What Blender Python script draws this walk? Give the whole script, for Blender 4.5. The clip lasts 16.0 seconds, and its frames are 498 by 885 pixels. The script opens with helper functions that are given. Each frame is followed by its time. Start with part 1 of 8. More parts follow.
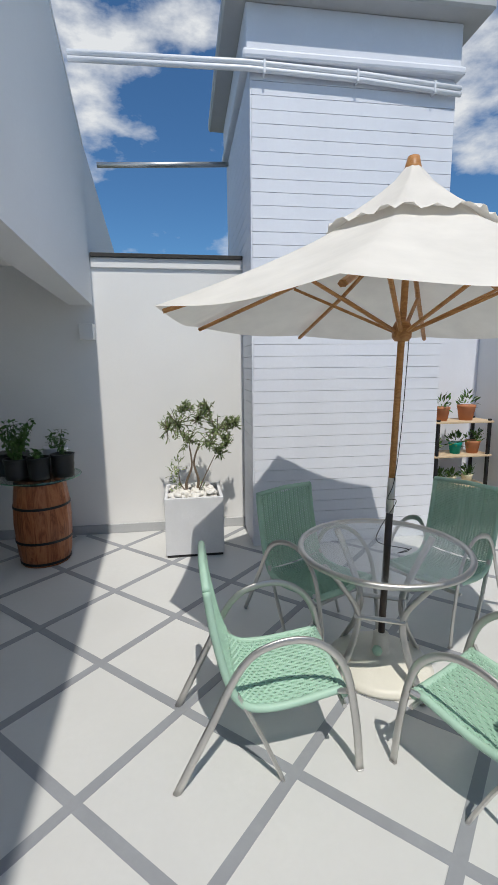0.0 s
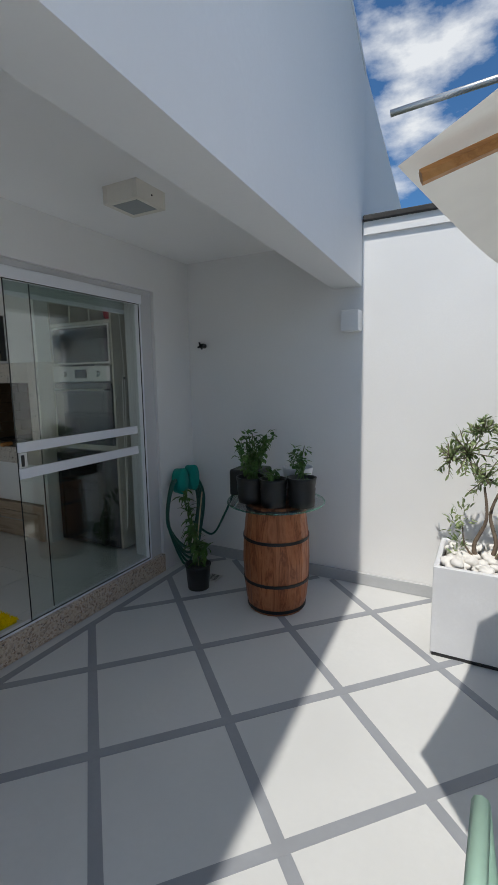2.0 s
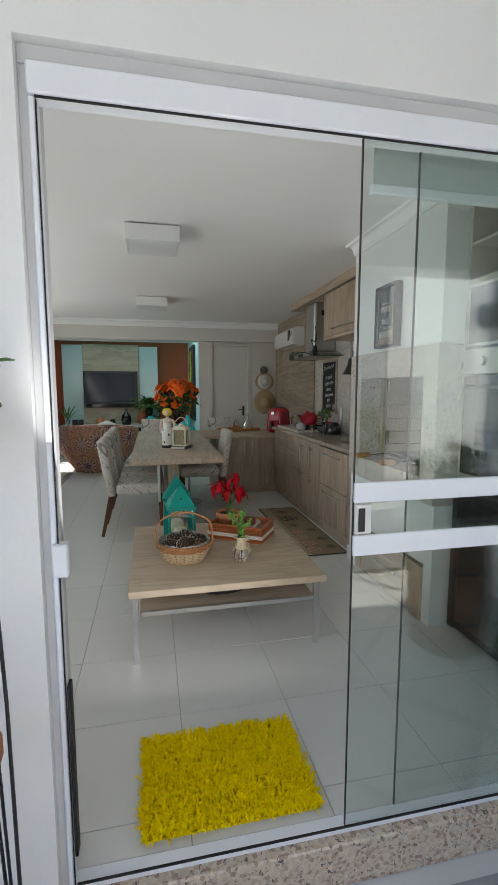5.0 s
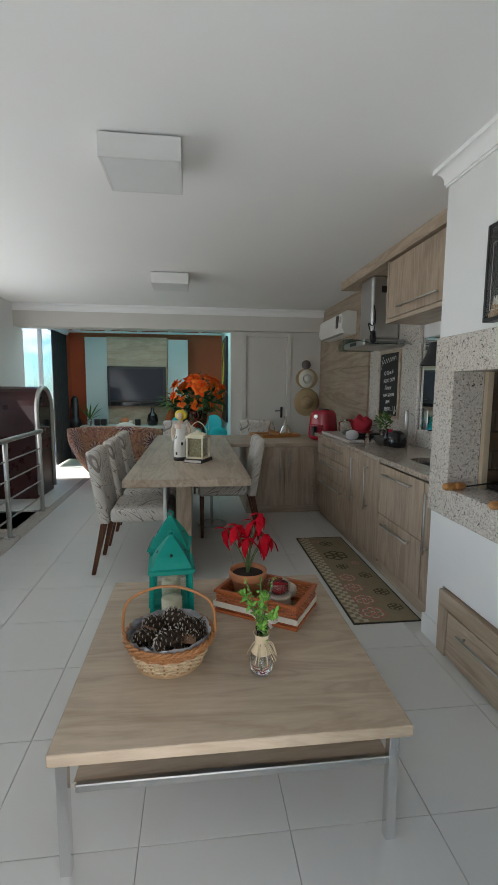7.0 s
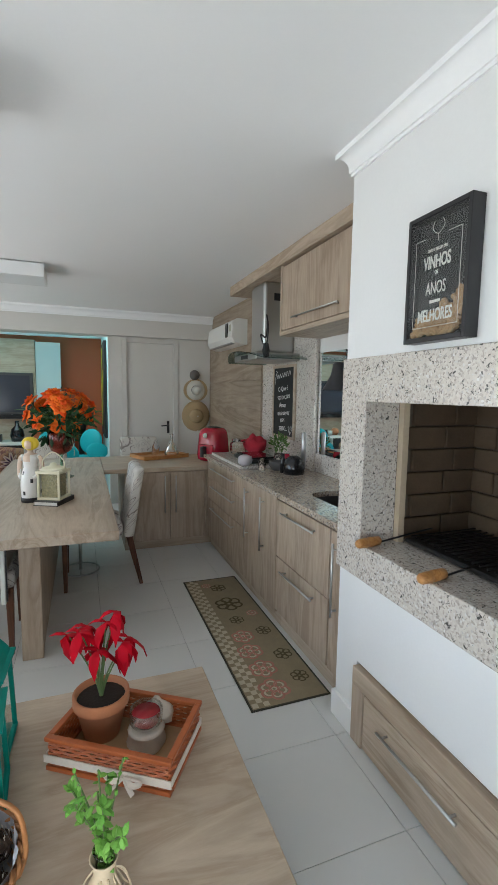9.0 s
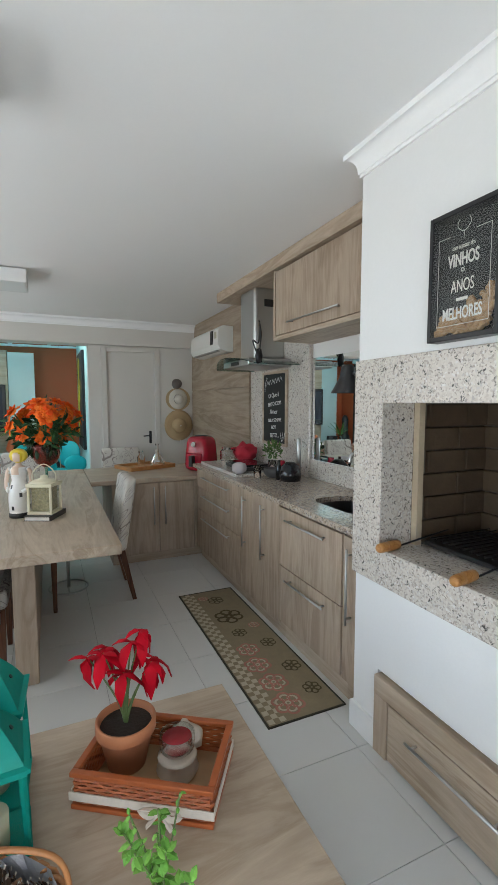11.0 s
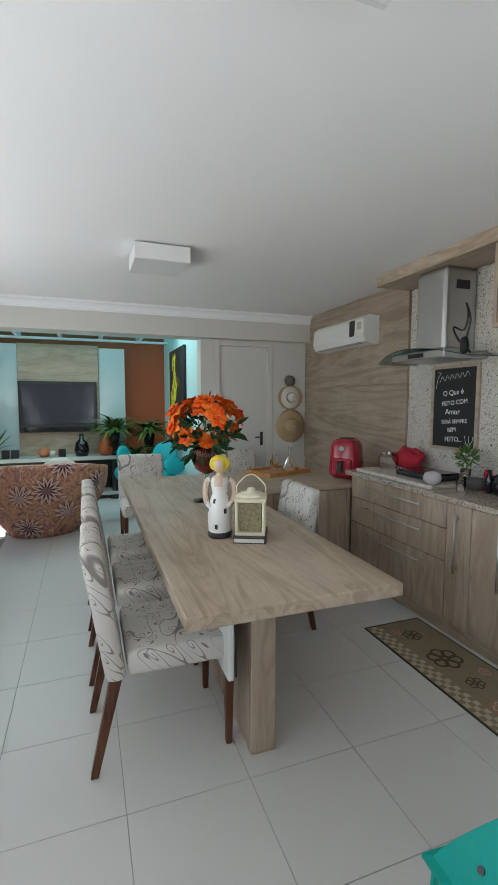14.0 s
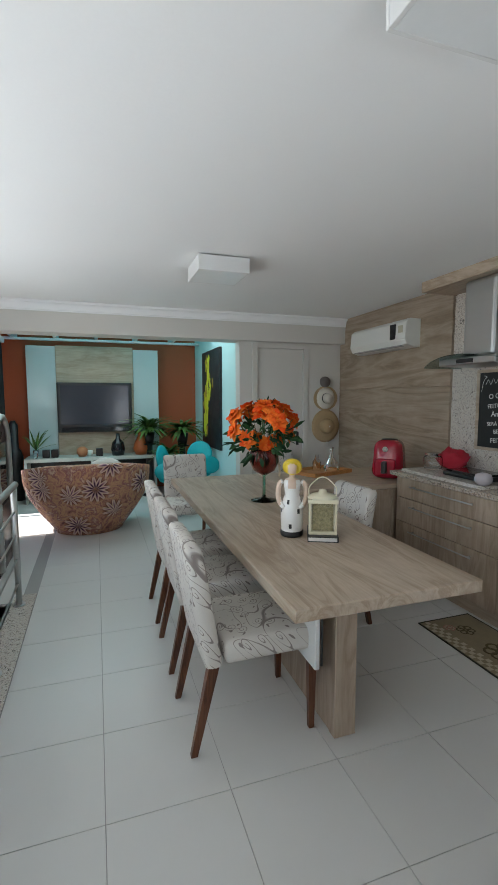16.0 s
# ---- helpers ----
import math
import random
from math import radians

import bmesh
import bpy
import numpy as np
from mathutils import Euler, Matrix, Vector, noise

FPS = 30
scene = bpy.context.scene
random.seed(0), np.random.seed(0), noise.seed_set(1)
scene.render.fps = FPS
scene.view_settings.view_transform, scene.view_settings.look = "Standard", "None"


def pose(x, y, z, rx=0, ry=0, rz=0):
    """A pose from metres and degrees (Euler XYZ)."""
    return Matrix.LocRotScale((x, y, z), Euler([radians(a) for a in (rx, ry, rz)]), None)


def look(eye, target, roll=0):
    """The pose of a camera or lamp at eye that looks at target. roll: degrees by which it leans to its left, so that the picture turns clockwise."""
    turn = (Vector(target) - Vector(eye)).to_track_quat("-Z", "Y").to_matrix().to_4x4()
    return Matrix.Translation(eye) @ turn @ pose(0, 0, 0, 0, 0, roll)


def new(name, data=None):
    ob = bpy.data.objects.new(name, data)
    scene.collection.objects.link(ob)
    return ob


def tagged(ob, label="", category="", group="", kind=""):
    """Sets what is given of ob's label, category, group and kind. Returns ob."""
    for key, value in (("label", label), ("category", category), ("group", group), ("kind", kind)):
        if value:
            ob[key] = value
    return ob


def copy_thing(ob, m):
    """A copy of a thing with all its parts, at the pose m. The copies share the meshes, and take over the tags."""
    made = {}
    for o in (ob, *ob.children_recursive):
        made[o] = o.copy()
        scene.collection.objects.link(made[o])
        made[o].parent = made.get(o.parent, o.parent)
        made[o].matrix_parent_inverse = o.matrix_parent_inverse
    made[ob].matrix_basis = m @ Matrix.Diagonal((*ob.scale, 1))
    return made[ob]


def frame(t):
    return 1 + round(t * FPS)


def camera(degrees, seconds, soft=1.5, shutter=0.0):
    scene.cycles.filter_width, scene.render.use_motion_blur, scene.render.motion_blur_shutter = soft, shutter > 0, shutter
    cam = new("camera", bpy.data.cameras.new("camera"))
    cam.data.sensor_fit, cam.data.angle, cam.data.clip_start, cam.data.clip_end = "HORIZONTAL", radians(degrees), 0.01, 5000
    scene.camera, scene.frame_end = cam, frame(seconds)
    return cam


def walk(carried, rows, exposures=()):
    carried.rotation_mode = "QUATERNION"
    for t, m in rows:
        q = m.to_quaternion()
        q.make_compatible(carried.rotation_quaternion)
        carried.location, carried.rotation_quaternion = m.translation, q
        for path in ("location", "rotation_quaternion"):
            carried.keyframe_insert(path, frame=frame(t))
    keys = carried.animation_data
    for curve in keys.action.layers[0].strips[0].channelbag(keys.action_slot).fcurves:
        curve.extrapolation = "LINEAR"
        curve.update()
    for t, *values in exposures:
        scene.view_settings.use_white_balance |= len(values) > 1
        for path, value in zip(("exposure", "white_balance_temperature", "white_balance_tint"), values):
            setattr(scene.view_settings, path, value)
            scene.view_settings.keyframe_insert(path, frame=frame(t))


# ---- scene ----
cam = camera(57.6, 16.0, soft=0.6)
PATH = [
    (0, (0.605, 0.158, 1.572), (0.883, 2.11, 1.24), -0.6),
    (0.5, (0.687, 0.451, 1.572), (0.754, 2.422, 1.239), -0.6),
    (1, (0.721, 0.765, 1.527), (0.447, 2.722, 1.213), -0.8),
    (1.5, (0.731, 1.097, 1.53), (-0.008, 2.932, 1.234), -1.0),
    (2, (0.64, 1.423, 1.51), (-0.29, 3.171, 1.228), -0.9),
    (2.5, (0.474, 1.718, 1.498), (-0.663, 3.341, 1.229), -0.5),
    (3, (0.308, 1.983, 1.502), (-1.136, 3.343, 1.246), -0.5),
    (3.5, (0.088, 2.153, 1.485), (-1.552, 3.271, 1.237), -0.4),
    (4, (-0.184, 2.295, 1.452), (-1.961, 3.184, 1.219), 0.1),
    (4.5, (-0.428, 2.444, 1.423), (-2.31, 3.08, 1.189), -0.1),
    (5, (-0.628, 2.563, 1.42), (-2.57, 2.978, 1.186), -0.0),
    (5.2, (-0.707, 2.59, 1.409), (-2.659, 2.955, 1.175), 0.2),
    (7.3, (-1.857, 2.87, 1.409), (-3.828, 3.105, 1.169), 0.4),
    (7.5, (-1.956, 2.891, 1.408), (-3.928, 3.13, 1.171), 0.3),
    (8, (-2.202, 2.938, 1.47), (-4.158, 3.283, 1.231), 0.6),
    (8.5, (-2.286, 2.997, 1.526), (-4.206, 3.507, 1.295), 0.9),
    (9, (-2.29, 3.043, 1.526), (-4.156, 3.731, 1.308), 0.9),
    (9.2, (-2.279, 3.053, 1.523), (-4.118, 3.813, 1.315), 0.9),
    (11.3, (-2.493, 2.87, 1.498), (-4.316, 3.674, 1.325), -0.1),
    (11.5, (-2.564, 2.854, 1.515), (-4.405, 3.618, 1.345), -0.2),
    (12, (-2.73, 2.785, 1.531), (-4.601, 3.471, 1.358), -0.1),
    (12.5, (-2.906, 2.611, 1.512), (-4.789, 3.261, 1.338), -0.0),
    (13, (-3.069, 2.454, 1.486), (-4.953, 3.102, 1.311), 0.1),
    (13.5, (-3.227, 2.282, 1.478), (-5.106, 2.942, 1.302), 0.1),
    (14, (-3.296, 2.074, 1.492), (-5.169, 2.753, 1.314), 0.1),
    (14.5, (-3.314, 1.9, 1.504), (-5.179, 2.6, 1.326), 0.1),
    (15, (-3.313, 1.8, 1.518), (-5.171, 2.518, 1.336), 0.1),
    (15.5, (-3.292, 1.736, 1.538), (-5.154, 2.443, 1.351), 0.1),
    (16, (-3.274, 1.717, 1.547), (-5.162, 2.351, 1.354), -0.1),
]
EXPOSURES = [(0.0, -0.08, 6800, 9), (1.5, -0.05, 6750, 9), (2.0, 0.0, 6700, 9), (2.5, 0.1, 6650, 9), (3.0, 0.4, 6700, 9), (3.5, 1.38, 6850, 9), (4.0, 1.7, 6900, 10), (5.0, 1.65, 7000, 10), (7.5, 1.83, 6700, 10), (8.0, 2.07, 6650, 10), (9.0, 2.43, 6550, 10), (12.0, 2.43, 6600, 10), (14.0, 2.28, 6550, 10), (16.0, 2.08, 6500, 10)]
walk(cam, [(t, look(eye, target, roll)) for t, eye, target, roll in PATH], EXPOSURES)

# ---- world, sun, window light ----
SUN_DIR = Vector((-0.021, 0.507, -0.861)).normalized()
world = bpy.data.worlds.new("sky")
scene.world = world
world.use_nodes = True
wn, wl = world.node_tree.nodes, world.node_tree.links
sky = wn.new("ShaderNodeTexSky")
sky.sky_type, sky.sun_disc = "NISHITA", False
sky.sun_elevation, sky.sun_rotation = radians(59.5), radians(177.0)
sky.air_density, sky.dust_density, sky.ozone_density = 1.0, 0.4, 3.0
geo = wn.new("ShaderNodeTexCoord")
mapn = wn.new("ShaderNodeMapping")
mapn.inputs["Scale"].default_value = (1.6, 1.6, 3.4)
mapn.inputs["Location"].default_value = (0.35, 0.1, 0.2)
wl.new(geo.outputs["Generated"], mapn.inputs["Vector"])
cn = wn.new("ShaderNodeTexNoise")
cn.inputs["Scale"].default_value, cn.inputs["Detail"].default_value, cn.inputs["Roughness"].default_value = 2.1, 9.0, 0.56
wl.new(mapn.outputs["Vector"], cn.inputs["Vector"])
cr = wn.new("ShaderNodeValToRGB")
cr.color_ramp.elements[0].position, cr.color_ramp.elements[1].position = 0.50, 0.625
wl.new(cn.outputs["Fac"], cr.inputs["Fac"])
cm = wn.new("ShaderNodeMix")
cm.data_type = "RGBA"
cm.inputs["B"].default_value = (7.4, 7.8, 8.4, 1)
deep = wn.new("ShaderNodeMix")
deep.data_type, deep.blend_type = "RGBA", "MULTIPLY"
deep.inputs["Factor"].default_value = 1.0
deep.inputs["B"].default_value = (0.48, 0.82, 1.08, 1)
wl.new(sky.outputs["Color"], deep.inputs["A"])
wl.new(cr.outputs["Color"], cm.inputs["Factor"])
wl.new(deep.outputs["Result"], cm.inputs["A"])
wl.new(cm.outputs["Result"], wn["Background"].inputs["Color"])
wn["Background"].inputs["Strength"].default_value = 0.105

sun = new("sun", bpy.data.lights.new("sun", "SUN"))
sun.data.energy, sun.data.angle, sun.data.color = 3.3, radians(0.55), (1.0, 0.97, 0.93)
sun.matrix_world = look((0, -20, 40), Vector((0, -20, 40)) + SUN_DIR)


def window_light(name, eye, target, w, h, watts, colour=(0.93, 0.97, 1.0)):
    ob = new(name, bpy.data.lights.new(name, "AREA"))
    ob.data.shape, ob.data.size, ob.data.size_y, ob.data.energy, ob.data.color = "RECTANGLE", w, h, watts, colour
    ob.matrix_world = look(eye, target)
    return ob


# added area lamps for daylight: at the long window, the glass door and under the skylight
window_light("window_daylight", (-5.2, 0.44, 1.55), (-5.2, 3.0, 3.2), 4.6, 1.7, 11)
window_light("door_daylight", (-2.07, 2.72, 0.85), (-4.0, 2.9, 2.0), 0.8, 1.45, 2.8)
window_light("skylight_daylight", (-9.5, 2.0, 2.46), (-9.5, 2.0, 0.0), 1.2, 2.6, 5, (0.76, 0.97, 1.0))

# ---- materials ----
def mat(name):
    m = bpy.data.materials.new(name)
    m.use_nodes = True
    n, l = m.node_tree.nodes, m.node_tree.links
    return m, n, l, n["Principled BSDF"]


def coords(n, l, scale=(1, 1, 1), rot=(0, 0, 0)):
    tc, mp = n.new("ShaderNodeTexCoord"), n.new("ShaderNodeMapping")
    mp.inputs["Scale"].default_value, mp.inputs["Rotation"].default_value = scale, [radians(a) for a in rot]
    l.new(tc.outputs["Object"], mp.inputs["Vector"])
    return mp.outputs["Vector"]


def tex(n, l, vec, scale, detail=4.0, rough=0.55, distort=0.0):
    t = n.new("ShaderNodeTexNoise")
    t.inputs["Scale"].default_value, t.inputs["Detail"].default_value = scale, detail
    t.inputs["Roughness"].default_value, t.inputs["Distortion"].default_value = rough, distort
    l.new(vec, t.inputs["Vector"])
    return t.outputs["Fac"]


def ramp(n, l, fac, stops):
    r = n.new("ShaderNodeValToRGB")
    e = r.color_ramp.elements
    while len(e) < len(stops):
        e.new(0.5)
    for k, (p, c) in zip(e, stops):
        k.position, k.color = p, (*c, 1)
    l.new(fac, r.inputs["Fac"])
    return r.outputs["Color"]


def mixed(n, l, fac, a, b, blend="MIX"):
    m = n.new("ShaderNodeMix")
    m.data_type, m.blend_type = "RGBA", blend
    for sock, v in (("Factor", fac), ("A", a), ("B", b)):
        if isinstance(v, (int, float)):
            m.inputs[sock].default_value = v
        elif isinstance(v, tuple):
            m.inputs[sock].default_value = (*v, 1)
        else:
            l.new(v, m.inputs[sock])
    return m.outputs["Result"]


def bump(n, l, b, height, strength=0.2, dist=0.01):
    bn = n.new("ShaderNodeBump")
    bn.inputs["Strength"].default_value, bn.inputs["Distance"].default_value = strength, dist
    l.new(height, bn.inputs["Height"])
    l.new(bn.outputs["Normal"], b.inputs["Normal"])


def surface(name, col, rough=0.5, metal=0.0, vary=0.12, scale=6.0, grain=60.0, relief=0.08, coat=0.0, stretch=(1, 1, 1)):
    """A plain painted, moulded or metal surface with two scales of variation."""
    m, n, l, b = mat(name)
    v = coords(n, l, stretch)
    big, fine = tex(n, l, v, scale, 5), tex(n, l, v, grain, 3)
    dark = tuple(c * (1 - vary) for c in col)
    light = tuple(min(1, c * (1 + vary * 0.6)) for c in col)
    c1 = ramp(n, l, big, [(0.3, dark), (0.7, light)])
    c2 = mixed(n, l, fine, c1, tuple(c * (1 - vary * 0.8) for c in col))
    l.new(c2, b.inputs["Base Color"])
    r = ramp(n, l, big, [(0.3, (rough * 0.85,) * 3), (0.75, (min(1, rough * 1.15),) * 3)])
    l.new(r, b.inputs["Roughness"])
    b.inputs["Metallic"].default_value = metal
    b.inputs["Coat Weight"].default_value = coat
    if relief:
        bump(n, l, b, fine, relief, 0.004)
    return m


def wood(name, dark, mid, light, axis="X", rough=0.45, scale=1.0, knots=True):
    m, n, l, b = mat(name)
    s = {"X": (0.55, 4.6, 4.6), "Y": (4.6, 0.55, 4.6), "Z": (4.6, 4.6, 0.55)}[axis]
    v = coords(n, l, tuple(c * scale for c in s))
    oi = n.new("ShaderNodeObjectInfo")
    add = n.new("ShaderNodeVectorMath")
    add.operation = "MULTIPLY_ADD"
    cmb = n.new("ShaderNodeCombineXYZ")
    for k in ("X", "Y", "Z"):
        l.new(oi.outputs["Random"], cmb.inputs[k])
    l.new(cmb.outputs["Vector"], add.inputs[0])
    add.inputs[1].default_value = (37, 23, 51)
    l.new(v, add.inputs[2])
    vv = add.outputs["Vector"]
    g = tex(n, l, vv, 1.2, 7, 0.6, 1.8)
    f = tex(n, l, vv, 11.0, 5, 0.65)
    wide = tex(n, l, vv, 0.45, 3, 0.5, 0.8)
    c = ramp(n, l, g, [(0.30, dark), (0.40, mid), (0.47, light), (0.53, mid), (0.57, dark), (0.61, mid), (0.72, light)])
    c = mixed(n, l, 0.9, c, ramp(n, l, f, [(0.35, (0.92, 0.91, 0.90)), (0.62, (1.03, 1.03, 1.03))]), "MULTIPLY")
    cloud = tex(n, l, coords(n, l), 3.2, 3, 0.55, 0.4)
    c = mixed(n, l, 0.9, c, ramp(n, l, cloud, [(0.3, (0.89, 0.88, 0.87)), (0.7, (1.07, 1.07, 1.08))]), "MULTIPLY")
    c = mixed(n, l, 0.8, c, ramp(n, l, wide, [(0.3, (0.88, 0.87, 0.86)), (0.7, (1.06, 1.06, 1.06))]), "MULTIPLY")
    l.new(c, b.inputs["Base Color"])
    b.inputs["Roughness"].default_value = rough
    b.inputs["Specular IOR Level"].default_value = 0.35
    bump(n, l, b, f, 0.08, 0.003)
    return m


def granite(name, stops, rough=0.2, scale=125.0):
    m, n, l, b = mat(name)
    v = coords(n, l)
    vo = n.new("ShaderNodeTexVoronoi")
    vo.inputs["Scale"].default_value = scale
    l.new(v, vo.inputs["Vector"])
    sep = n.new("ShaderNodeSeparateColor")
    l.new(vo.outputs["Color"], sep.inputs["Color"])
    c = ramp(n, l, sep.outputs[0], stops)
    blot = tex(n, l, v, 68, 4, 0.6, 0.8)
    c = mixed(n, l, ramp(n, l, blot, [(0.60, (0, 0, 0)), (0.635, (1, 1, 1))]), c, (0.09, 0.085, 0.08))
    l.new(c, b.inputs["Base Color"])
    b.inputs["Roughness"].default_value = rough
    return m


def glassy(name, tint=(1, 1, 1), rough=0.0, ior=1.45):
    m, n, l, b = mat(name)
    b.inputs["Base Color"].default_value = (*tint, 1)
    b.inputs["Transmission Weight"].default_value = 1.0
    b.inputs["Roughness"].default_value, b.inputs["IOR"].default_value = rough, ior
    return m


def pane_mat(name, tint, gloss=0.06):
    """Thin flat glass: clear with a Fresnel sheen."""
    m, n, l, b = mat(name)
    n.remove(b)
    tr, gl, mx, lw = n.new("ShaderNodeBsdfTransparent"), n.new("ShaderNodeBsdfGlossy"), n.new("ShaderNodeMixShader"), n.new("ShaderNodeLayerWeight")
    tr.inputs["Color"].default_value = (*tint, 1)
    gl.inputs["Roughness"].default_value = 0.0
    lw.inputs["Blend"].default_value = 0.5
    pw, ma = n.new("ShaderNodeMath"), n.new("ShaderNodeMath")
    pw.operation, ma.operation = "POWER", "MULTIPLY_ADD"
    pw.inputs[1].default_value = 4.0
    ma.inputs[1].default_value, ma.inputs[2].default_value = 0.9, gloss * 0.6
    l.new(lw.outputs["Facing"], pw.inputs[0])
    l.new(pw.outputs[0], ma.inputs[0])
    l.new(ma.outputs[0], mx.inputs["Fac"])
    l.new(tr.outputs["BSDF"], mx.inputs[1])
    l.new(gl.outputs["BSDF"], mx.inputs[2])
    l.new(mx.outputs["Shader"], n["Material Output"].inputs["Surface"])
    return m


def cloth_translucent(name, col, trans):
    m, n, l, b = mat(name)
    tl, mx = n.new("ShaderNodeBsdfTranslucent"), n.new("ShaderNodeMixShader")
    v = coords(n, l)
    f = tex(n, l, v, 240, 3)
    c = ramp(n, l, tex(n, l, v, 5, 4), [(0.3, tuple(x * 0.9 for x in col)), (0.7, col)])
    l.new(c, b.inputs["Base Color"])
    l.new(c, tl.inputs["Color"])
    b.inputs["Roughness"].default_value = 0.85
    bump(n, l, b, f, 0.15, 0.002)
    mx.inputs["Fac"].default_value = trans
    l.new(b.outputs["BSDF"], mx.inputs[1])
    l.new(tl.outputs["BSDF"], mx.inputs[2])
    l.new(mx.outputs["Shader"], n["Material Output"].inputs["Surface"])
    return m


def leaf_mat(name, a, b_, rough=0.45):
    m, n, l, b = mat(name)
    g = n.new("ShaderNodeNewGeometry")
    c = ramp(n, l, g.outputs["Random Per Island"], [(0.0, a), (1.0, b_)])
    l.new(c, b.inputs["Base Color"])
    b.inputs["Roughness"].default_value = rough
    b.inputs["Specular IOR Level"].default_value = 0.2
    return m


def math_node(n, l, op, a, b=None, c=None):
    nd = n.new("ShaderNodeMath")
    nd.operation = op
    for k, v in enumerate((a, b, c)):
        if v is None:
            continue
        if isinstance(v, (int, float)):
            nd.inputs[k].default_value = v
        else:
            l.new(v, nd.inputs[k])
    return nd.outputs[0]


def scroll_fabric(name, base, line):
    """Upholstery printed with thin stems that end in curled tendrils."""
    m, n, l, b = mat(name)
    v = coords(n, l)
    sp = n.new("ShaderNodeSeparateXYZ")
    l.new(v, sp.inputs["Vector"])
    flat = n.new("ShaderNodeCombineXYZ")
    l.new(math_node(n, l, "MULTIPLY_ADD", sp.outputs["Y"], 0.35, sp.outputs["X"]), flat.inputs["X"])
    l.new(math_node(n, l, "ADD", sp.outputs["Y"], sp.outputs["Z"]), flat.inputs["Y"])
    vo = n.new("ShaderNodeTexVoronoi")
    vo.voronoi_dimensions = "2D"
    vo.inputs["Scale"].default_value, vo.inputs["Randomness"].default_value = 11.0, 0.85
    l.new(flat.outputs["Vector"], vo.inputs["Vector"])
    sub = n.new("ShaderNodeVectorMath")
    sub.operation = "SUBTRACT"
    l.new(flat.outputs["Vector"], sub.inputs[0])
    l.new(vo.outputs["Position"], sub.inputs[1])
    sd = n.new("ShaderNodeSeparateXYZ")
    l.new(sub.outputs["Vector"], sd.inputs["Vector"])
    ang = math_node(n, l, "MULTIPLY", math_node(n, l, "ARCTAN2", sd.outputs["Y"], sd.outputs["X"]), 1 / (2 * math.pi))
    turn = math_node(n, l, "MULTIPLY_ADD", vo.outputs["Distance"], 5.4, ang)
    fr = math_node(n, l, "FRACT", turn)
    curl = ramp(n, l, fr, [(0.38, (0, 0, 0)), (0.44, (1, 1, 1)), (0.58, (1, 1, 1)), (0.64, (0, 0, 0))])
    reach = ramp(n, l, vo.outputs["Distance"], [(0.30, (1, 1, 1)), (0.33, (0, 0, 0))])
    curl = mixed(n, l, 1.0, curl, reach, "MULTIPLY")
    stem = tex(n, l, flat.outputs["Vector"], 5.5, 0.0, 0.5, 0.9)
    k1 = ramp(n, l, stem, [(0.485, (0, 0, 0)), (0.490, (1, 1, 1)), (0.499, (1, 1, 1)), (0.504, (0, 0, 0))])
    bud = tex(n, l, flat.outputs["Vector"], 34, 0.0, 0.5, 0.3)
    k2 = ramp(n, l, bud, [(0.735, (0, 0, 0)), (0.75, (1, 1, 1))])
    k = mixed(n, l, 1.0, mixed(n, l, 1.0, k1, curl, "LIGHTEN"), k2, "LIGHTEN")
    weave = tex(n, l, v, 320, 2)
    c = mixed(n, l, k, base, line)
    c = mixed(n, l, weave, c, mixed(n, l, 0.82, (0, 0, 0), c))
    l.new(c, b.inputs["Base Color"])
    b.inputs["Roughness"].default_value = 0.85
    bump(n, l, b, weave, 0.2, 0.002)
    return m


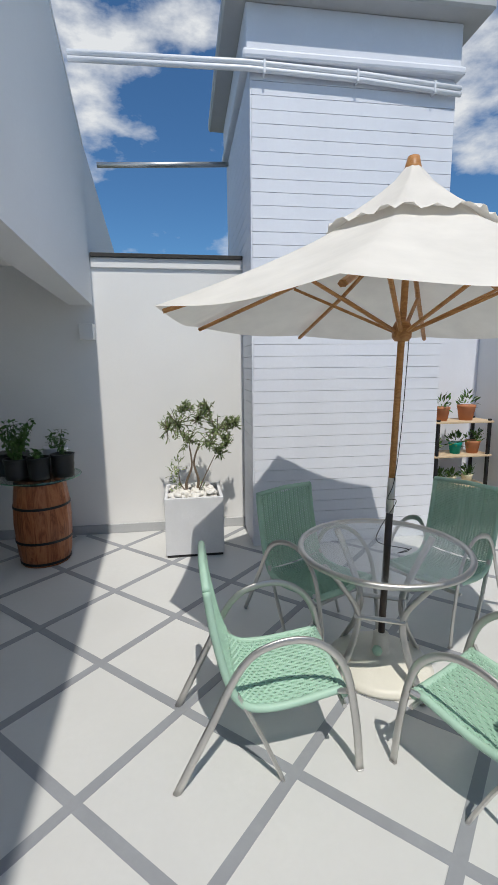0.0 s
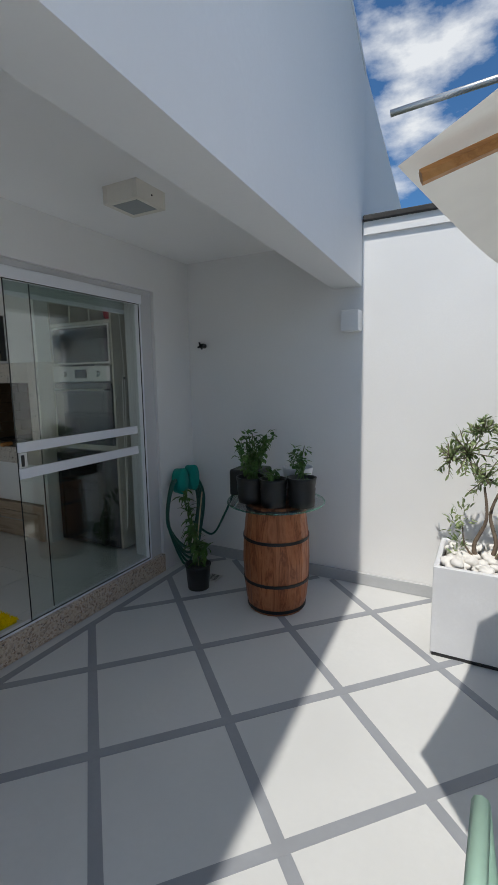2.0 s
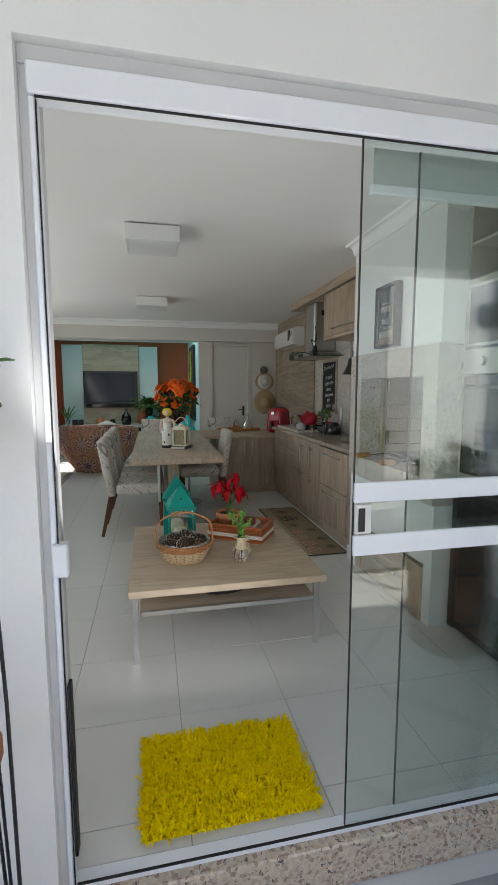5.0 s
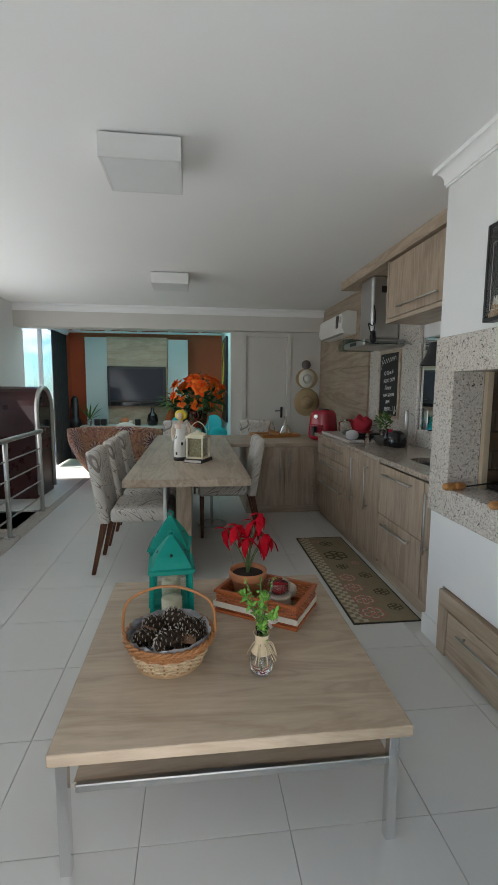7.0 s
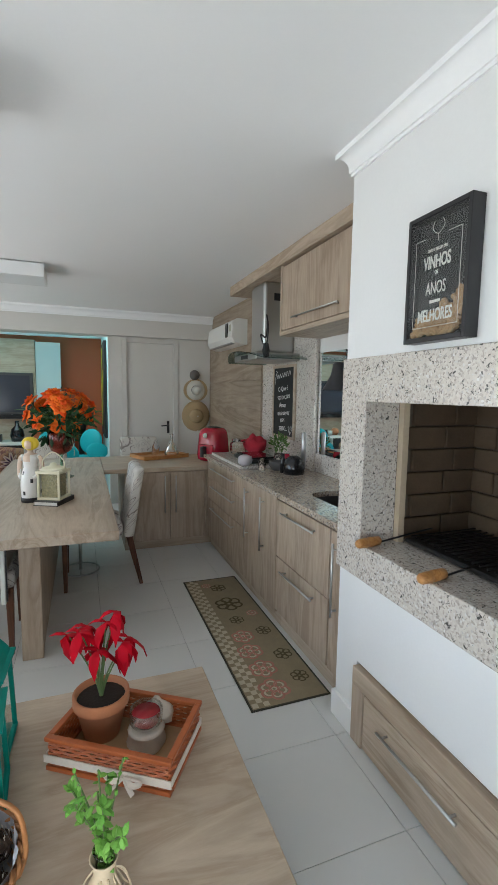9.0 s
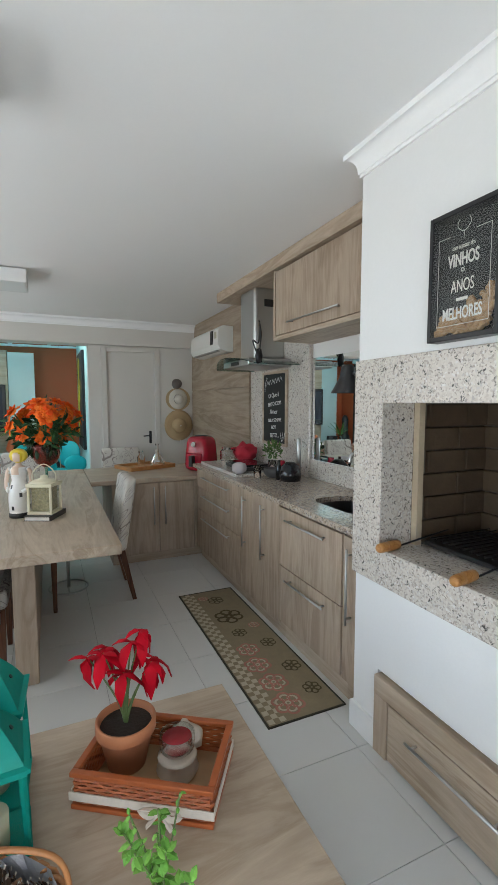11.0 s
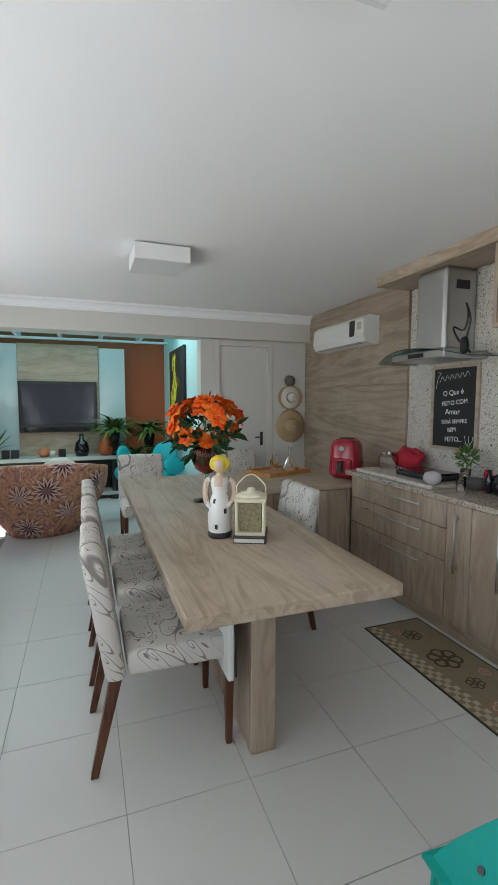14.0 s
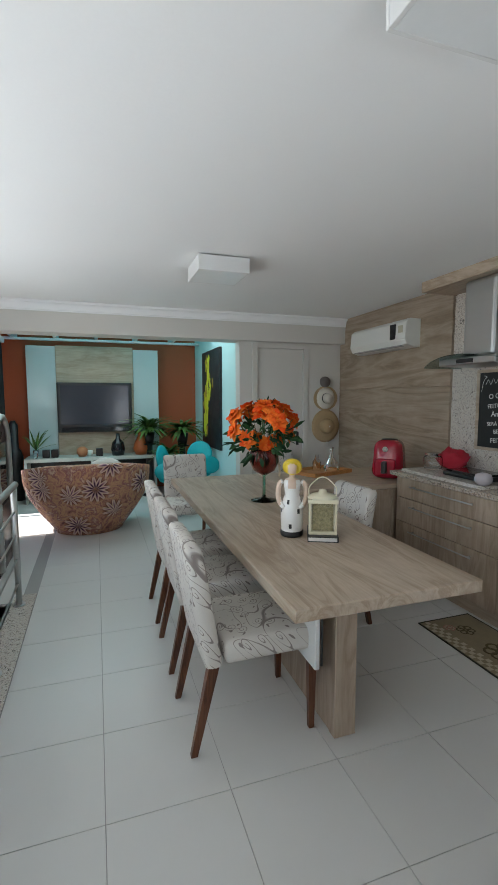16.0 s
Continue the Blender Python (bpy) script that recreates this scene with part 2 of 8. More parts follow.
def flower_fabric(name):
    m, n, l, b = mat(name)
    v = coords(n, l)
    vo = n.new("ShaderNodeTexVoronoi")
    vo.inputs["Scale"].default_value, vo.inputs["Randomness"].default_value = 2.9, 0.85
    l.new(v, vo.inputs["Vector"])
    sub = n.new("ShaderNodeVectorMath")
    sub.operation = "SUBTRACT"
    l.new(v, sub.inputs[0])
    l.new(vo.outputs["Position"], sub.inputs[1])
    g = n.new("ShaderNodeTexGradient")
    g.gradient_type = "RADIAL"
    sw = n.new("ShaderNodeMapping")
    sw.inputs["Rotation"].default_value = (0, radians(90), 0)
    l.new(sub.outputs["Vector"], sw.inputs["Vector"])
    l.new(sw.outputs["Vector"], g.inputs["Vector"])
    mu = n.new("ShaderNodeMath")
    mu.operation = "MULTIPLY"
    mu.inputs[1].default_value = 75.4
    l.new(g.outputs["Fac"], mu.inputs[0])
    si = n.new("ShaderNodeMath")
    si.operation = "SINE"
    l.new(mu.outputs[0], si.inputs[0])
    ad = n.new("ShaderNodeMath")
    ad.operation = "MULTIPLY_ADD"
    ad.inputs[1].default_value = 0.11
    l.new(si.outputs[0], ad.inputs[0])
    l.new(vo.outputs["Distance"], ad.inputs[2])
    pet = ramp(n, l, ad.outputs[0], [(0.0, (0.40, 0.20, 0.08)), (0.04, (0.03, 0.012, 0.022)), (0.13, (0.07, 0.025, 0.05)), (0.20, (0.36, 0.19, 0.22)), (0.29, (0.62, 0.45, 0.38)), (0.36, (0.66, 0.46, 0.32)), (0.40, (0.11, 0.04, 0.045)), (0.5, (0.36, 0.15, 0.09))])
    tone = ramp(n, l, tex(n, l, v, 9, 4, 0.6, 0.8), [(0.3, (0.13, 0.045, 0.05)), (0.42, (0.46, 0.21, 0.15)), (0.5, (0.58, 0.33, 0.18)), (0.57, (0.30, 0.11, 0.11)), (0.66, (0.62, 0.42, 0.30))])
    c = mixed(n, l, ramp(n, l, vo.outputs["Distance"], [(0.40, (0, 0, 0)), (0.46, (1, 1, 1))]), pet, tone)
    l.new(c, b.inputs["Base Color"])
    b.inputs["Roughness"].default_value = 0.9
    return m


WHITE = surface("white_wall_paint", (0.80, 0.80, 0.79), 0.62, vary=0.05, scale=1.6, grain=90, relief=0.06)
CREAM = surface("cream_wall_paint", (0.66, 0.63, 0.585), 0.6, vary=0.05, scale=1.5, grain=90, relief=0.05)
CEIL = surface("ceiling_paint", (0.90, 0.90, 0.895), 0.7, vary=0.03, scale=0.8, grain=70, relief=0.04)
FASCIA = surface("exterior_white_render", (0.78, 0.79, 0.8), 0.65, vary=0.06, scale=1.1, grain=50, relief=0.08)
BOARDP = surface("white_painted_boards", (0.74, 0.77, 0.84), 0.5, vary=0.08, scale=2.5, grain=40, relief=0.08)
DECK = surface("pale_grey_floor_paint", (0.64, 0.645, 0.635), 0.42, vary=0.08, scale=1.7, grain=30, relief=0.03)
BAND = surface("grey_floor_band_paint", (0.31, 0.325, 0.35), 0.45, vary=0.14, scale=4, grain=40, relief=0.03)
SKIRT = surface("grey_skirting_paint", (0.45, 0.46, 0.47), 0.5, vary=0.1)
TILE = surface("porcelain_tile", (0.66, 0.655, 0.635), 0.33, vary=0.05, scale=1.3, grain=25, relief=0.0)
GROUT = surface("tile_joint", (0.36, 0.35, 0.34), 0.8, vary=0.1)
OAKX = wood("oak_laminate_along_x", (0.375, 0.285, 0.205), (0.45, 0.36, 0.27), (0.52, 0.425, 0.33), "X", 0.42)
OAKY = wood("oak_laminate_along_y", (0.40, 0.31, 0.225), (0.45, 0.36, 0.27), (0.495, 0.40, 0.305), "Y", 0.42)
OAKZ = wood("oak_laminate_upright", (0.345, 0.262, 0.192), (0.415, 0.322, 0.242), (0.47, 0.375, 0.288), "Z", 0.5)
PANELX = wood("grey_oak_panel", (0.275, 0.21, 0.15), (0.35, 0.275, 0.205), (0.42, 0.34, 0.26), "X", 0.5, 0.7)
TEAK = wood("golden_teak", (0.40, 0.175, 0.055), (0.49, 0.23, 0.075), (0.55, 0.275, 0.10), "X", 0.4, 2.0)
WALNUT = wood("dark_chair_leg_wood", (0.06, 0.022, 0.012), (0.11, 0.04, 0.02), (0.15, 0.06, 0.03), "Z", 0.35, 2.0)
BARRELW = wood("varnished_barrel_wood", (0.20, 0.06, 0.022), (0.34, 0.115, 0.045), (0.42, 0.16, 0.07), "Z", 0.35, 2.2)
GRANITE = granite("speckled_granite", [(0.0, (0.58, 0.53, 0.47)), (0.45, (0.66, 0.61, 0.55)), (0.72, (0.54, 0.48, 0.42)), (0.88, (0.36, 0.32, 0.29)), (1.0, (0.72, 0.70, 0.67))], 0.2, 140.0)
SILLG = granite("beige_terrace_granite", [(0.0, (0.50, 0.40, 0.30)), (0.5, (0.60, 0.51, 0.41)), (0.85, (0.30, 0.2, 0.14)), (1.0, (0.6, 0.55, 0.5))], 0.3, 80)
STEEL = surface("brushed_steel", (0.55, 0.55, 0.54), 0.38, 1.0, 0.06, 3, 80, 0.03, stretch=(1, 1, 8))
ALU = surface("aged_aluminium", (0.60, 0.59, 0.57), 0.38, 0.9, 0.12, 8, 60, 0.05)
CHROME = surface("chrome", (0.75, 0.75, 0.75), 0.12, 1.0, 0.04)
WFRAME = surface("white_powder_coat", (0.80, 0.82, 0.86), 0.35, vary=0.03)
BLACK = surface("black_plastic", (0.018, 0.018, 0.02), 0.35, vary=0.2)
BLACKG = surface("black_glass", (0.012, 0.013, 0.016), 0.06, vary=0.1, relief=0)
IRON = surface("black_iron", (0.022, 0.022, 0.024), 0.45, 0.4, 0.25)
TERRA = surface("terracotta", (0.52, 0.20, 0.09), 0.75, vary=0.22, scale=9, grain=70, relief=0.15)
SOIL = surface("potting_soil", (0.03, 0.02, 0.014), 0.95, vary=0.5, scale=30, grain=120, relief=0.8)
TEAL = surface("teal_enamel", (0.0, 0.28, 0.225), 0.5, vary=0.16, scale=14)
TEAL.node_tree.nodes["Principled BSDF"].inputs["Specular IOR Level"].default_value = 0.2
RED = surface("red_plastic", (0.42, 0.008, 0.03), 0.25, vary=0.1, coat=0.4)
REDCLOTH = surface("red_cloth", (0.5, 0.02, 0.04), 0.9, vary=0.2)
POTB = surface("black_nursery_pot", (0.015, 0.016, 0.016), 0.45, vary=0.3)
PEBBLE = surface("white_pebble", (0.80, 0.78, 0.74), 0.55, vary=0.12, scale=9)
CEMENT = surface("white_fibre_cement", (0.70, 0.71, 0.73), 0.6, vary=0.1, scale=5)
MINT = surface("mint_resin_wicker", (0.40, 0.61, 0.49), 0.5, vary=0.12, scale=10)
HOSE = surface("green_hose", (0.012, 0.10, 0.07), 0.4, vary=0.2)
CANVAS = cloth_translucent("cream_canvas", (0.86, 0.83, 0.77), 0.18)
LEAF = leaf_mat("leaf_green", (0.04, 0.10, 0.02), (0.10, 0.19, 0.05))
OLIVE = leaf_mat("olive_leaf", (0.13, 0.19, 0.07), (0.30, 0.36, 0.17))
DLEAF = leaf_mat("dark_leaf", (0.012, 0.045, 0.018), (0.03, 0.09, 0.03))
MINTLEAF = leaf_mat("bright_sprig_leaf", (0.10, 0.28, 0.04), (0.2, 0.42, 0.08))
PETAL = leaf_mat("orange_petal", (0.82, 0.075, 0.006), (0.92, 0.22, 0.025), 0.6)
BRACT = surface("red_bract", (0.52, 0.001, 0.014), 0.7, vary=0.3, scale=30, grain=120)
BRACT.node_tree.nodes["Principled BSDF"].inputs["Specular IOR Level"].default_value = 0.15
SUCC = leaf_mat("grey_succulent_leaf", (0.22, 0.32, 0.27), (0.36, 0.44, 0.38))
BARK = surface("twisted_bark", (0.20, 0.15, 0.11), 0.9, vary=0.4, scale=25, relief=0.6)
STEM = surface("green_stem", (0.10, 0.16, 0.05), 0.7)
SCROLL = scroll_fabric("vine_print_upholstery", (0.66, 0.62, 0.565), (0.27, 0.23, 0.21))
FLOWERS = flower_fabric("flower_print_upholstery")
ORANGE = surface("burnt_orange_wall_paint", (0.47, 0.10, 0.036), 0.65, vary=0.08, scale=2)
# the aqua light of the living room is put into this wall colour
AQUA = surface("aqua_light_wall_tint", (0.56, 0.80, 0.80), 0.6, vary=0.04, scale=1.5)
AQUACH = surface("turquoise_upholstery", (0.0, 0.42, 0.46), 0.6, vary=0.12)
GLASS = glassy("clear_glass")
SMOKE = glassy("wine_tinted_glass", (0.55, 0.2, 0.16))
GGLASS = glassy("green_stem_glass", (0.35, 0.75, 0.55))
PANE = pane_mat("door_glass", (0.93, 0.965, 0.95), 0.13)
PANEC = pane_mat("clear_pane", (0.97, 0.985, 0.98))
MIRROR = surface("mirror", (0.86, 0.88, 0.88), 0.015, 1.0, 0.0, relief=0)
FIREBRICK = surface("sooty_firebrick", (0.17, 0.11, 0.062), 0.9, vary=0.75, scale=5, grain=40, relief=0.4)
FIRETRIM = surface("pale_firebrick", (0.55, 0.45, 0.32), 0.9, vary=0.2)
WICKER = surface("willow_wicker", (0.50, 0.32, 0.17), 0.7, vary=0.25, scale=30)
WICKERD = surface("stained_wicker", (0.44, 0.11, 0.03), 0.42, vary=0.25, scale=30)
STRAW = surface("straw_weave", (0.50, 0.36, 0.2), 0.85, vary=0.2, scale=60, relief=0.3)
HATW = surface("white_hat_felt", (0.72, 0.68, 0.6), 0.9, vary=0.1)
CONE = surface("pine_cone_scale", (0.09, 0.055, 0.035), 0.8, vary=0.4, scale=40)
CONETIP = surface("frosted_cone_tip", (0.55, 0.50, 0.44), 0.8, vary=0.3)
YELLOW = surface("yellow_shag", (0.76, 0.56, 0.0), 0.95, vary=0.2, scale=20)
RUGM = surface("khaki_runner", (0.28, 0.225, 0.14), 0.95, vary=0.2, scale=18, grain=200, relief=0.4)
RUGE = surface("dark_runner_edge", (0.05, 0.045, 0.03), 0.95, vary=0.3)
RUGL = surface("cream_runner_motif", (0.52, 0.45, 0.33), 0.95, vary=0.2)
RUGP = surface("pink_runner_motif", (0.46, 0.20, 0.15), 0.95, vary=0.3)
RUGG = surface("olive_runner_motif", (0.10, 0.075, 0.03), 0.95, vary=0.3)
SLATE = surface("chalkboard", (0.018, 0.02, 0.02), 0.7, vary=0.4, scale=5)
CHALK = surface("chalk", (0.8, 0.8, 0.78), 0.9)
CREAMP = surface("cream_enamel", (0.74, 0.68, 0.50), 0.45, vary=0.1)
DOLLW = surface("glazed_white_ceramic", (0.78, 0.76, 0.73), 0.3, vary=0.06)
PAPER = surface("paper", (0.75, 0.73, 0.68), 0.8)
ACW = surface("white_abs_plastic", (0.74, 0.74, 0.70), 0.35, vary=0.03)
LAMPW = surface("lamp_white_metal", (0.76, 0.76, 0.75), 0.4, vary=0.03)
FROST = surface("frosted_diffuser", (0.79, 0.805, 0.805), 0.35, vary=0.04)
ROPE = surface("natural_raffia", (0.62, 0.5, 0.34), 0.85, vary=0.2, scale=40)
CAPD = surface("mossy_dark_coping", (0.06, 0.058, 0.055), 0.9, vary=0.6, scale=18, relief=0.6)
JUKE = surface("dark_red_lacquer", (0.045, 0.008, 0.01), 0.3, vary=0.2)

# ---- mesh helpers ----
def part(name, bm, material, parent=None, label="", smooth=False):
    me = bpy.data.meshes.new(name)
    bmesh.ops.recalc_face_normals(bm, faces=bm.faces[:])
    if smooth:
        for f in bm.faces:
            f.smooth = True
    bm.to_mesh(me)
    bm.free()
    me.materials.append(material)
    ob = new(name, me)
    if parent is not None:
        ob.parent = parent
    if label:
        ob["label"] = label
    return ob


def thing(name, x, y, z, rz=0, label="", category="", group="", kind=""):
    ob = new(name)
    ob.empty_display_size = 0.05
    ob.matrix_basis = pose(x, y, z, 0, 0, rz)
    return tagged(ob, label, category, group, kind)


def box(x0, x1, y0, y1, z0, z1, bev=0.0, seg=1, bm=None):
    bm = bm or bmesh.new()
    g = bmesh.ops.create_cube(bm, size=1)["verts"]
    for v in g:
        v.co = Vector((x0 + (v.co.x + 0.5) * (x1 - x0), y0 + (v.co.y + 0.5) * (y1 - y0), z0 + (v.co.z + 0.5) * (z1 - z0)))
    if bev:
        es = list({e for v in g for e in v.link_edges})
        bmesh.ops.bevel(bm, geom=es, offset=bev, segments=seg, affect="EDGES", profile=0.5)
    return bm


def lathe(profile, seg=24, bm=None, at=(0, 0, 0), squash=1.0, caps=True):
    bm = bm or bmesh.new()
    rings = []
    for r, z in profile:
        rings.append([bm.verts.new((at[0] + r * math.cos(2 * math.pi * k / seg), at[1] + squash * r * math.sin(2 * math.pi * k / seg), at[2] + z)) for k in range(seg)])
    for a, b in zip(rings, rings[1:]):
        for k in range(seg):
            bm.faces.new((a[k], a[(k + 1) % seg], b[(k + 1) % seg], b[k]))
    if caps:
        bm.faces.new(rings[0][::-1])
        bm.faces.new(rings[-1])
    return bm


def tube(pts, r, seg=8, bm=None, closed=False, flat=1.0, taper=None):
    bm = bm or bmesh.new()
    pts = [Vector(p) for p in pts]
    n = len(pts)
    rings, up = [], None
    for i, p in enumerate(pts):
        a = pts[i - 1] if (i or closed) else p
        c = pts[(i + 1) % n] if (i < n - 1 or closed) else p
        d = (c - a).normalized()
        if up is None:
            up = Vector((0, 0, 1)) if abs(d.z) < 0.9 else Vector((0, 1, 0))
        side = d.cross(up).normalized()
        up = side.cross(d).normalized()
        rr = r if taper is None else r * (1 + (taper - 1) * i / max(1, n - 1))
        rings.append([bm.verts.new(p + side * rr * math.cos(2 * math.pi * k / seg) + up * rr * flat * math.sin(2 * math.pi * k / seg)) for k in range(seg)])
    for i in range(n if closed else n - 1):
        a, b = rings[i], rings[(i + 1) % n]
        for k in range(seg):
            bm.faces.new((a[k], a[(k + 1) % seg], b[(k + 1) % seg], b[k]))
    if not closed:
        bm.faces.new(rings[0][::-1])
        bm.faces.new(rings[-1])
    return bm


def curve(ctrl, n=24, closed=False):
    """Catmull-Rom through the control points."""
    c = [Vector(p) for p in ctrl]
    out, m = [], len(c)
    spans = m if closed else m - 1
    for i in range(spans):
        p0, p1 = c[i - 1] if (i or closed) else c[0], c[i]
        p2 = c[(i + 1) % m]
        p3 = c[(i + 2) % m] if (closed or i + 2 < m) else c[-1]
        k = max(2, n // spans)
        for j in range(k):
            t = j / k
            out.append(0.5 * (2 * p1 + (p2 - p0) * t + (2 * p0 - 5 * p1 + 4 * p2 - p3) * t * t + (3 * p1 - p0 - 3 * p2 + p3) * t ** 3))
    if not closed:
        out.append(c[-1])
    return out


def leaf(bm, base, way, normal, length, width, droop=0.25):
    """One pointed, folded leaf of six faces."""
    way = Vector(way).normalized()
    side = way.cross(Vector(normal))
    side = side.normalized() if side.length > 1e-4 else way.orthogonal().normalized()
    nn = side.cross(way)
    b = Vector(base)
    mid = [b, b + way * length * 0.35, b + way * length * 0.7 - nn * droop * length * 0.3, b + way * length - nn * droop * length]
    ws = [0.12, 0.5, 0.42, 0.03]
    vl = [bm.verts.new(p + side * width * w - nn * 0.12 * width) for p, w in zip(mid, ws)]
    vm = [bm.verts.new(p) for p in mid]
    vr = [bm.verts.new(p - side * width * w - nn * 0.12 * width) for p, w in zip(mid, ws)]
    for i in range(3):
        bm.faces.new((vl[i], vm[i], vm[i + 1], vl[i + 1]))
        bm.faces.new((vm[i], vr[i], vr[i + 1], vm[i + 1]))


def rand_dir(rng, up=0.0):
    v = Vector((rng.gauss(0, 1), rng.gauss(0, 1), rng.gauss(0, 1) + up))
    return v.normalized()


def prism(poly, z0, z1, bm=None):
    bm = bm or bmesh.new()
    lo = [bm.verts.new((x, y, z0)) for x, y in poly]
    hi = [bm.verts.new((x, y, z1)) for x, y in poly]
    bm.faces.new(lo[::-1])
    bm.faces.new(hi)
    for i in range(len(poly)):
        j = (i + 1) % len(poly)
        bm.faces.new((lo[i], lo[j], hi[j], hi[i]))
    return bm


def move(bm, m):
    bmesh.ops.transform(bm, matrix=m, verts=bm.verts[:])
    return bm


def text(name, body, size, m, material, parent, label="", bold=0.0):
    cu = bpy.data.curves.new(name, "FONT")
    cu.body, cu.size, cu.extrude, cu.align_x, cu.offset = body, size, 0.0006, "CENTER", bold
    tmp = new(name, cu)
    me = bpy.data.meshes.new_from_object(tmp.evaluated_get(bpy.context.evaluated_depsgraph_get()))
    bpy.data.objects.remove(tmp)
    me.materials.append(material)
    ob = new(name, me)
    ob.parent = parent
    ob.matrix_basis = m
    if label:
        ob["label"] = label
    return ob


def structure(name, bm, material, label="", category=""):
    return tagged(part(name, bm, material), label, category, kind="structure")

# ================= structure: terrace =================
FT = -0.167      # terrace floor
CEILZ = 2.545
WALLY = 4.93     # back wall of the terrace
GX = -1.87       # plane of the glass door


def fx(y):
    """The slightly skewed front plane of the overhang."""
    return -0.25 + 0.052 * (4.92 - y)


ground = structure("ground", box(-400, 400, -400, 400, -9.2, -9.0), surface("far_ground", (0.12, 0.13, 0.09), 0.9, vary=0.4, scale=0.05), "distant grey-green ground below the roof terrace", "ground")
floor_t = structure("floor_terrace", box(-1.83, 3.92, -5.0, 4.95, FT - 0.25, FT), DECK, "pale grey painted terrace floor with diagonal bands", "floor")
# diagonal painted bands
for fam in (0, 1):
    for k in range(-6, 13):
        c = (1.905 + 0.859 * k) if fam == 0 else (1.696 + 0.948 * k)
        sl = -0.9235 if fam == 0 else 1.04
        pts = []
        lo, hi = (-1.72, 3.90), (-5.0, WALLY - 0.03)
        # ends of the band inside the floor's rectangle
        for x in lo:
            y = c + sl * x
            if hi[0] <= y <= hi[1]:
                pts.append((x, y))
        for y in hi:
            x = (y - c) / sl
            if lo[0] < x < lo[1]:
                pts.append((x, y))
        if len(pts) < 2:
            continue
        a, b = Vector((*pts[0], 0)), Vector((*pts[1], 0))
        if (b - a).length < 0.1:
            continue
        d = (b - a).normalized()
        s = Vector((-d.y, d.x, 0)) * 0.026
        q = [a + s, b + s, b - s, a - s]
        part("painted_band", prism([(p.x, p.y) for p in q], FT - 0.01, FT + (0.0022 if fam else 0.0015)), BAND, floor_t)
part("painted_band", box(-1.745, -1.695, -5.0, WALLY - 0.02, FT - 0.01, FT + 0.0030), BAND, floor_t)

sill = structure("door_sill", box(-1.99, -1.812, 2.277, 4.438, FT, -0.012, 0.005), SILLG, "speckled beige granite step under the glass door", "sill")

# back wall of the terrace with skirting and coping
wall_back = structure("wall_terrace_back", box(-2.1, 1.235, WALLY, WALLY + 0.18, FT, 2.62), WHITE, "white rendered terrace wall", "wall")
structure("skirting_terrace", box(-1.83, 1.233, WALLY - 0.018, WALLY, FT, FT + 0.10, 0.004), SKIRT, "grey painted skirting", "skirting")
cop = box(-0.24, 1.232, WALLY - 0.05, WALLY + 0.22, 2.62, 2.66, 0.006)
structure("coping_terrace", cop, CAPD, "dark mossy stone coping on the wall", "coping")
structure("coping_band", box(-0.24, 1.232, WALLY - 0.022, WALLY - 0.001, 2.53, 2.62), WHITE, "white raised band under the coping", "trim")

# overhang: fascia, soffit, ceiling of the bay
yA, yB = -5.0, WALLY
bm = prism([(fx(yA), yA), (fx(yB), yB), (fx(yB) - 0.22, yB), (fx(yA) - 0.22, yA)], 2.175, 3.55)
for v in bm.verts:
    if v.co.z > 3:
        v.co.z = 3.60 + max(0.0, (yB - v.co.y)) * 0.30
structure("wall_fascia", bm, FASCIA, "tall white rendered parapet above the covered bay", "wall")
bm = prism([(fx(yA) + 0.004, yA), (fx(yB) + 0.004, yB), (fx(yB) - 0.25, yB), (fx(yA) - 0.25, yA)], 3.60, 3.645)
for v in bm.verts:
    v.co.z += max(0.0, (yB - v.co.y)) * 0.30
structure("trim_fascia_coping", bm, FASCIA, "thin pale coping along the parapet", "trim")
bm = prism([(-0.37, yB + 0.002), (-0.252, yB + 0.002), (-0.252, 8.2), (-0.37, 8.2)], 2.2, 3.6)
for v in bm.verts:
    if v.co.z > 3:
        v.co.z = 3.645 - 0.30 * (v.co.y - yB)
structure("wall_neighbour", bm, FASCIA, "weathered white wall beyond the terrace", "wall")
structure("ceiling_bay", prism([(-1.83, yA), (fx(yA) - 0.1, yA), (fx(yB) - 0.1, yB), (-1.83, yB)], 2.53, 2.70), CEIL, "white painted ceiling of the covered bay", "ceiling")
structure("roof_slab", box(-8.6, -0.45, -5.0, WALLY, 2.90, 3.05), CEIL, "flat concrete roof slab", "roof")

# wall with the glass door
structure("wall_door_side", box(-2.03, GX + 0.04, 4.44, WALLY, FT, 2.55), WHITE, "white wall beside the glass door", "wall")
structure("wall_door_lintel", box(-2.03, GX + 0.04, 2.275, 4.44, 2.215, 2.55), WHITE, "white wall above the glass door", "wall")
structure("wall_door_left", box(-2.03, GX + 0.04, -5.0, 2.275, FT, 2.55), WHITE, "white wall beside the glass door", "wall")

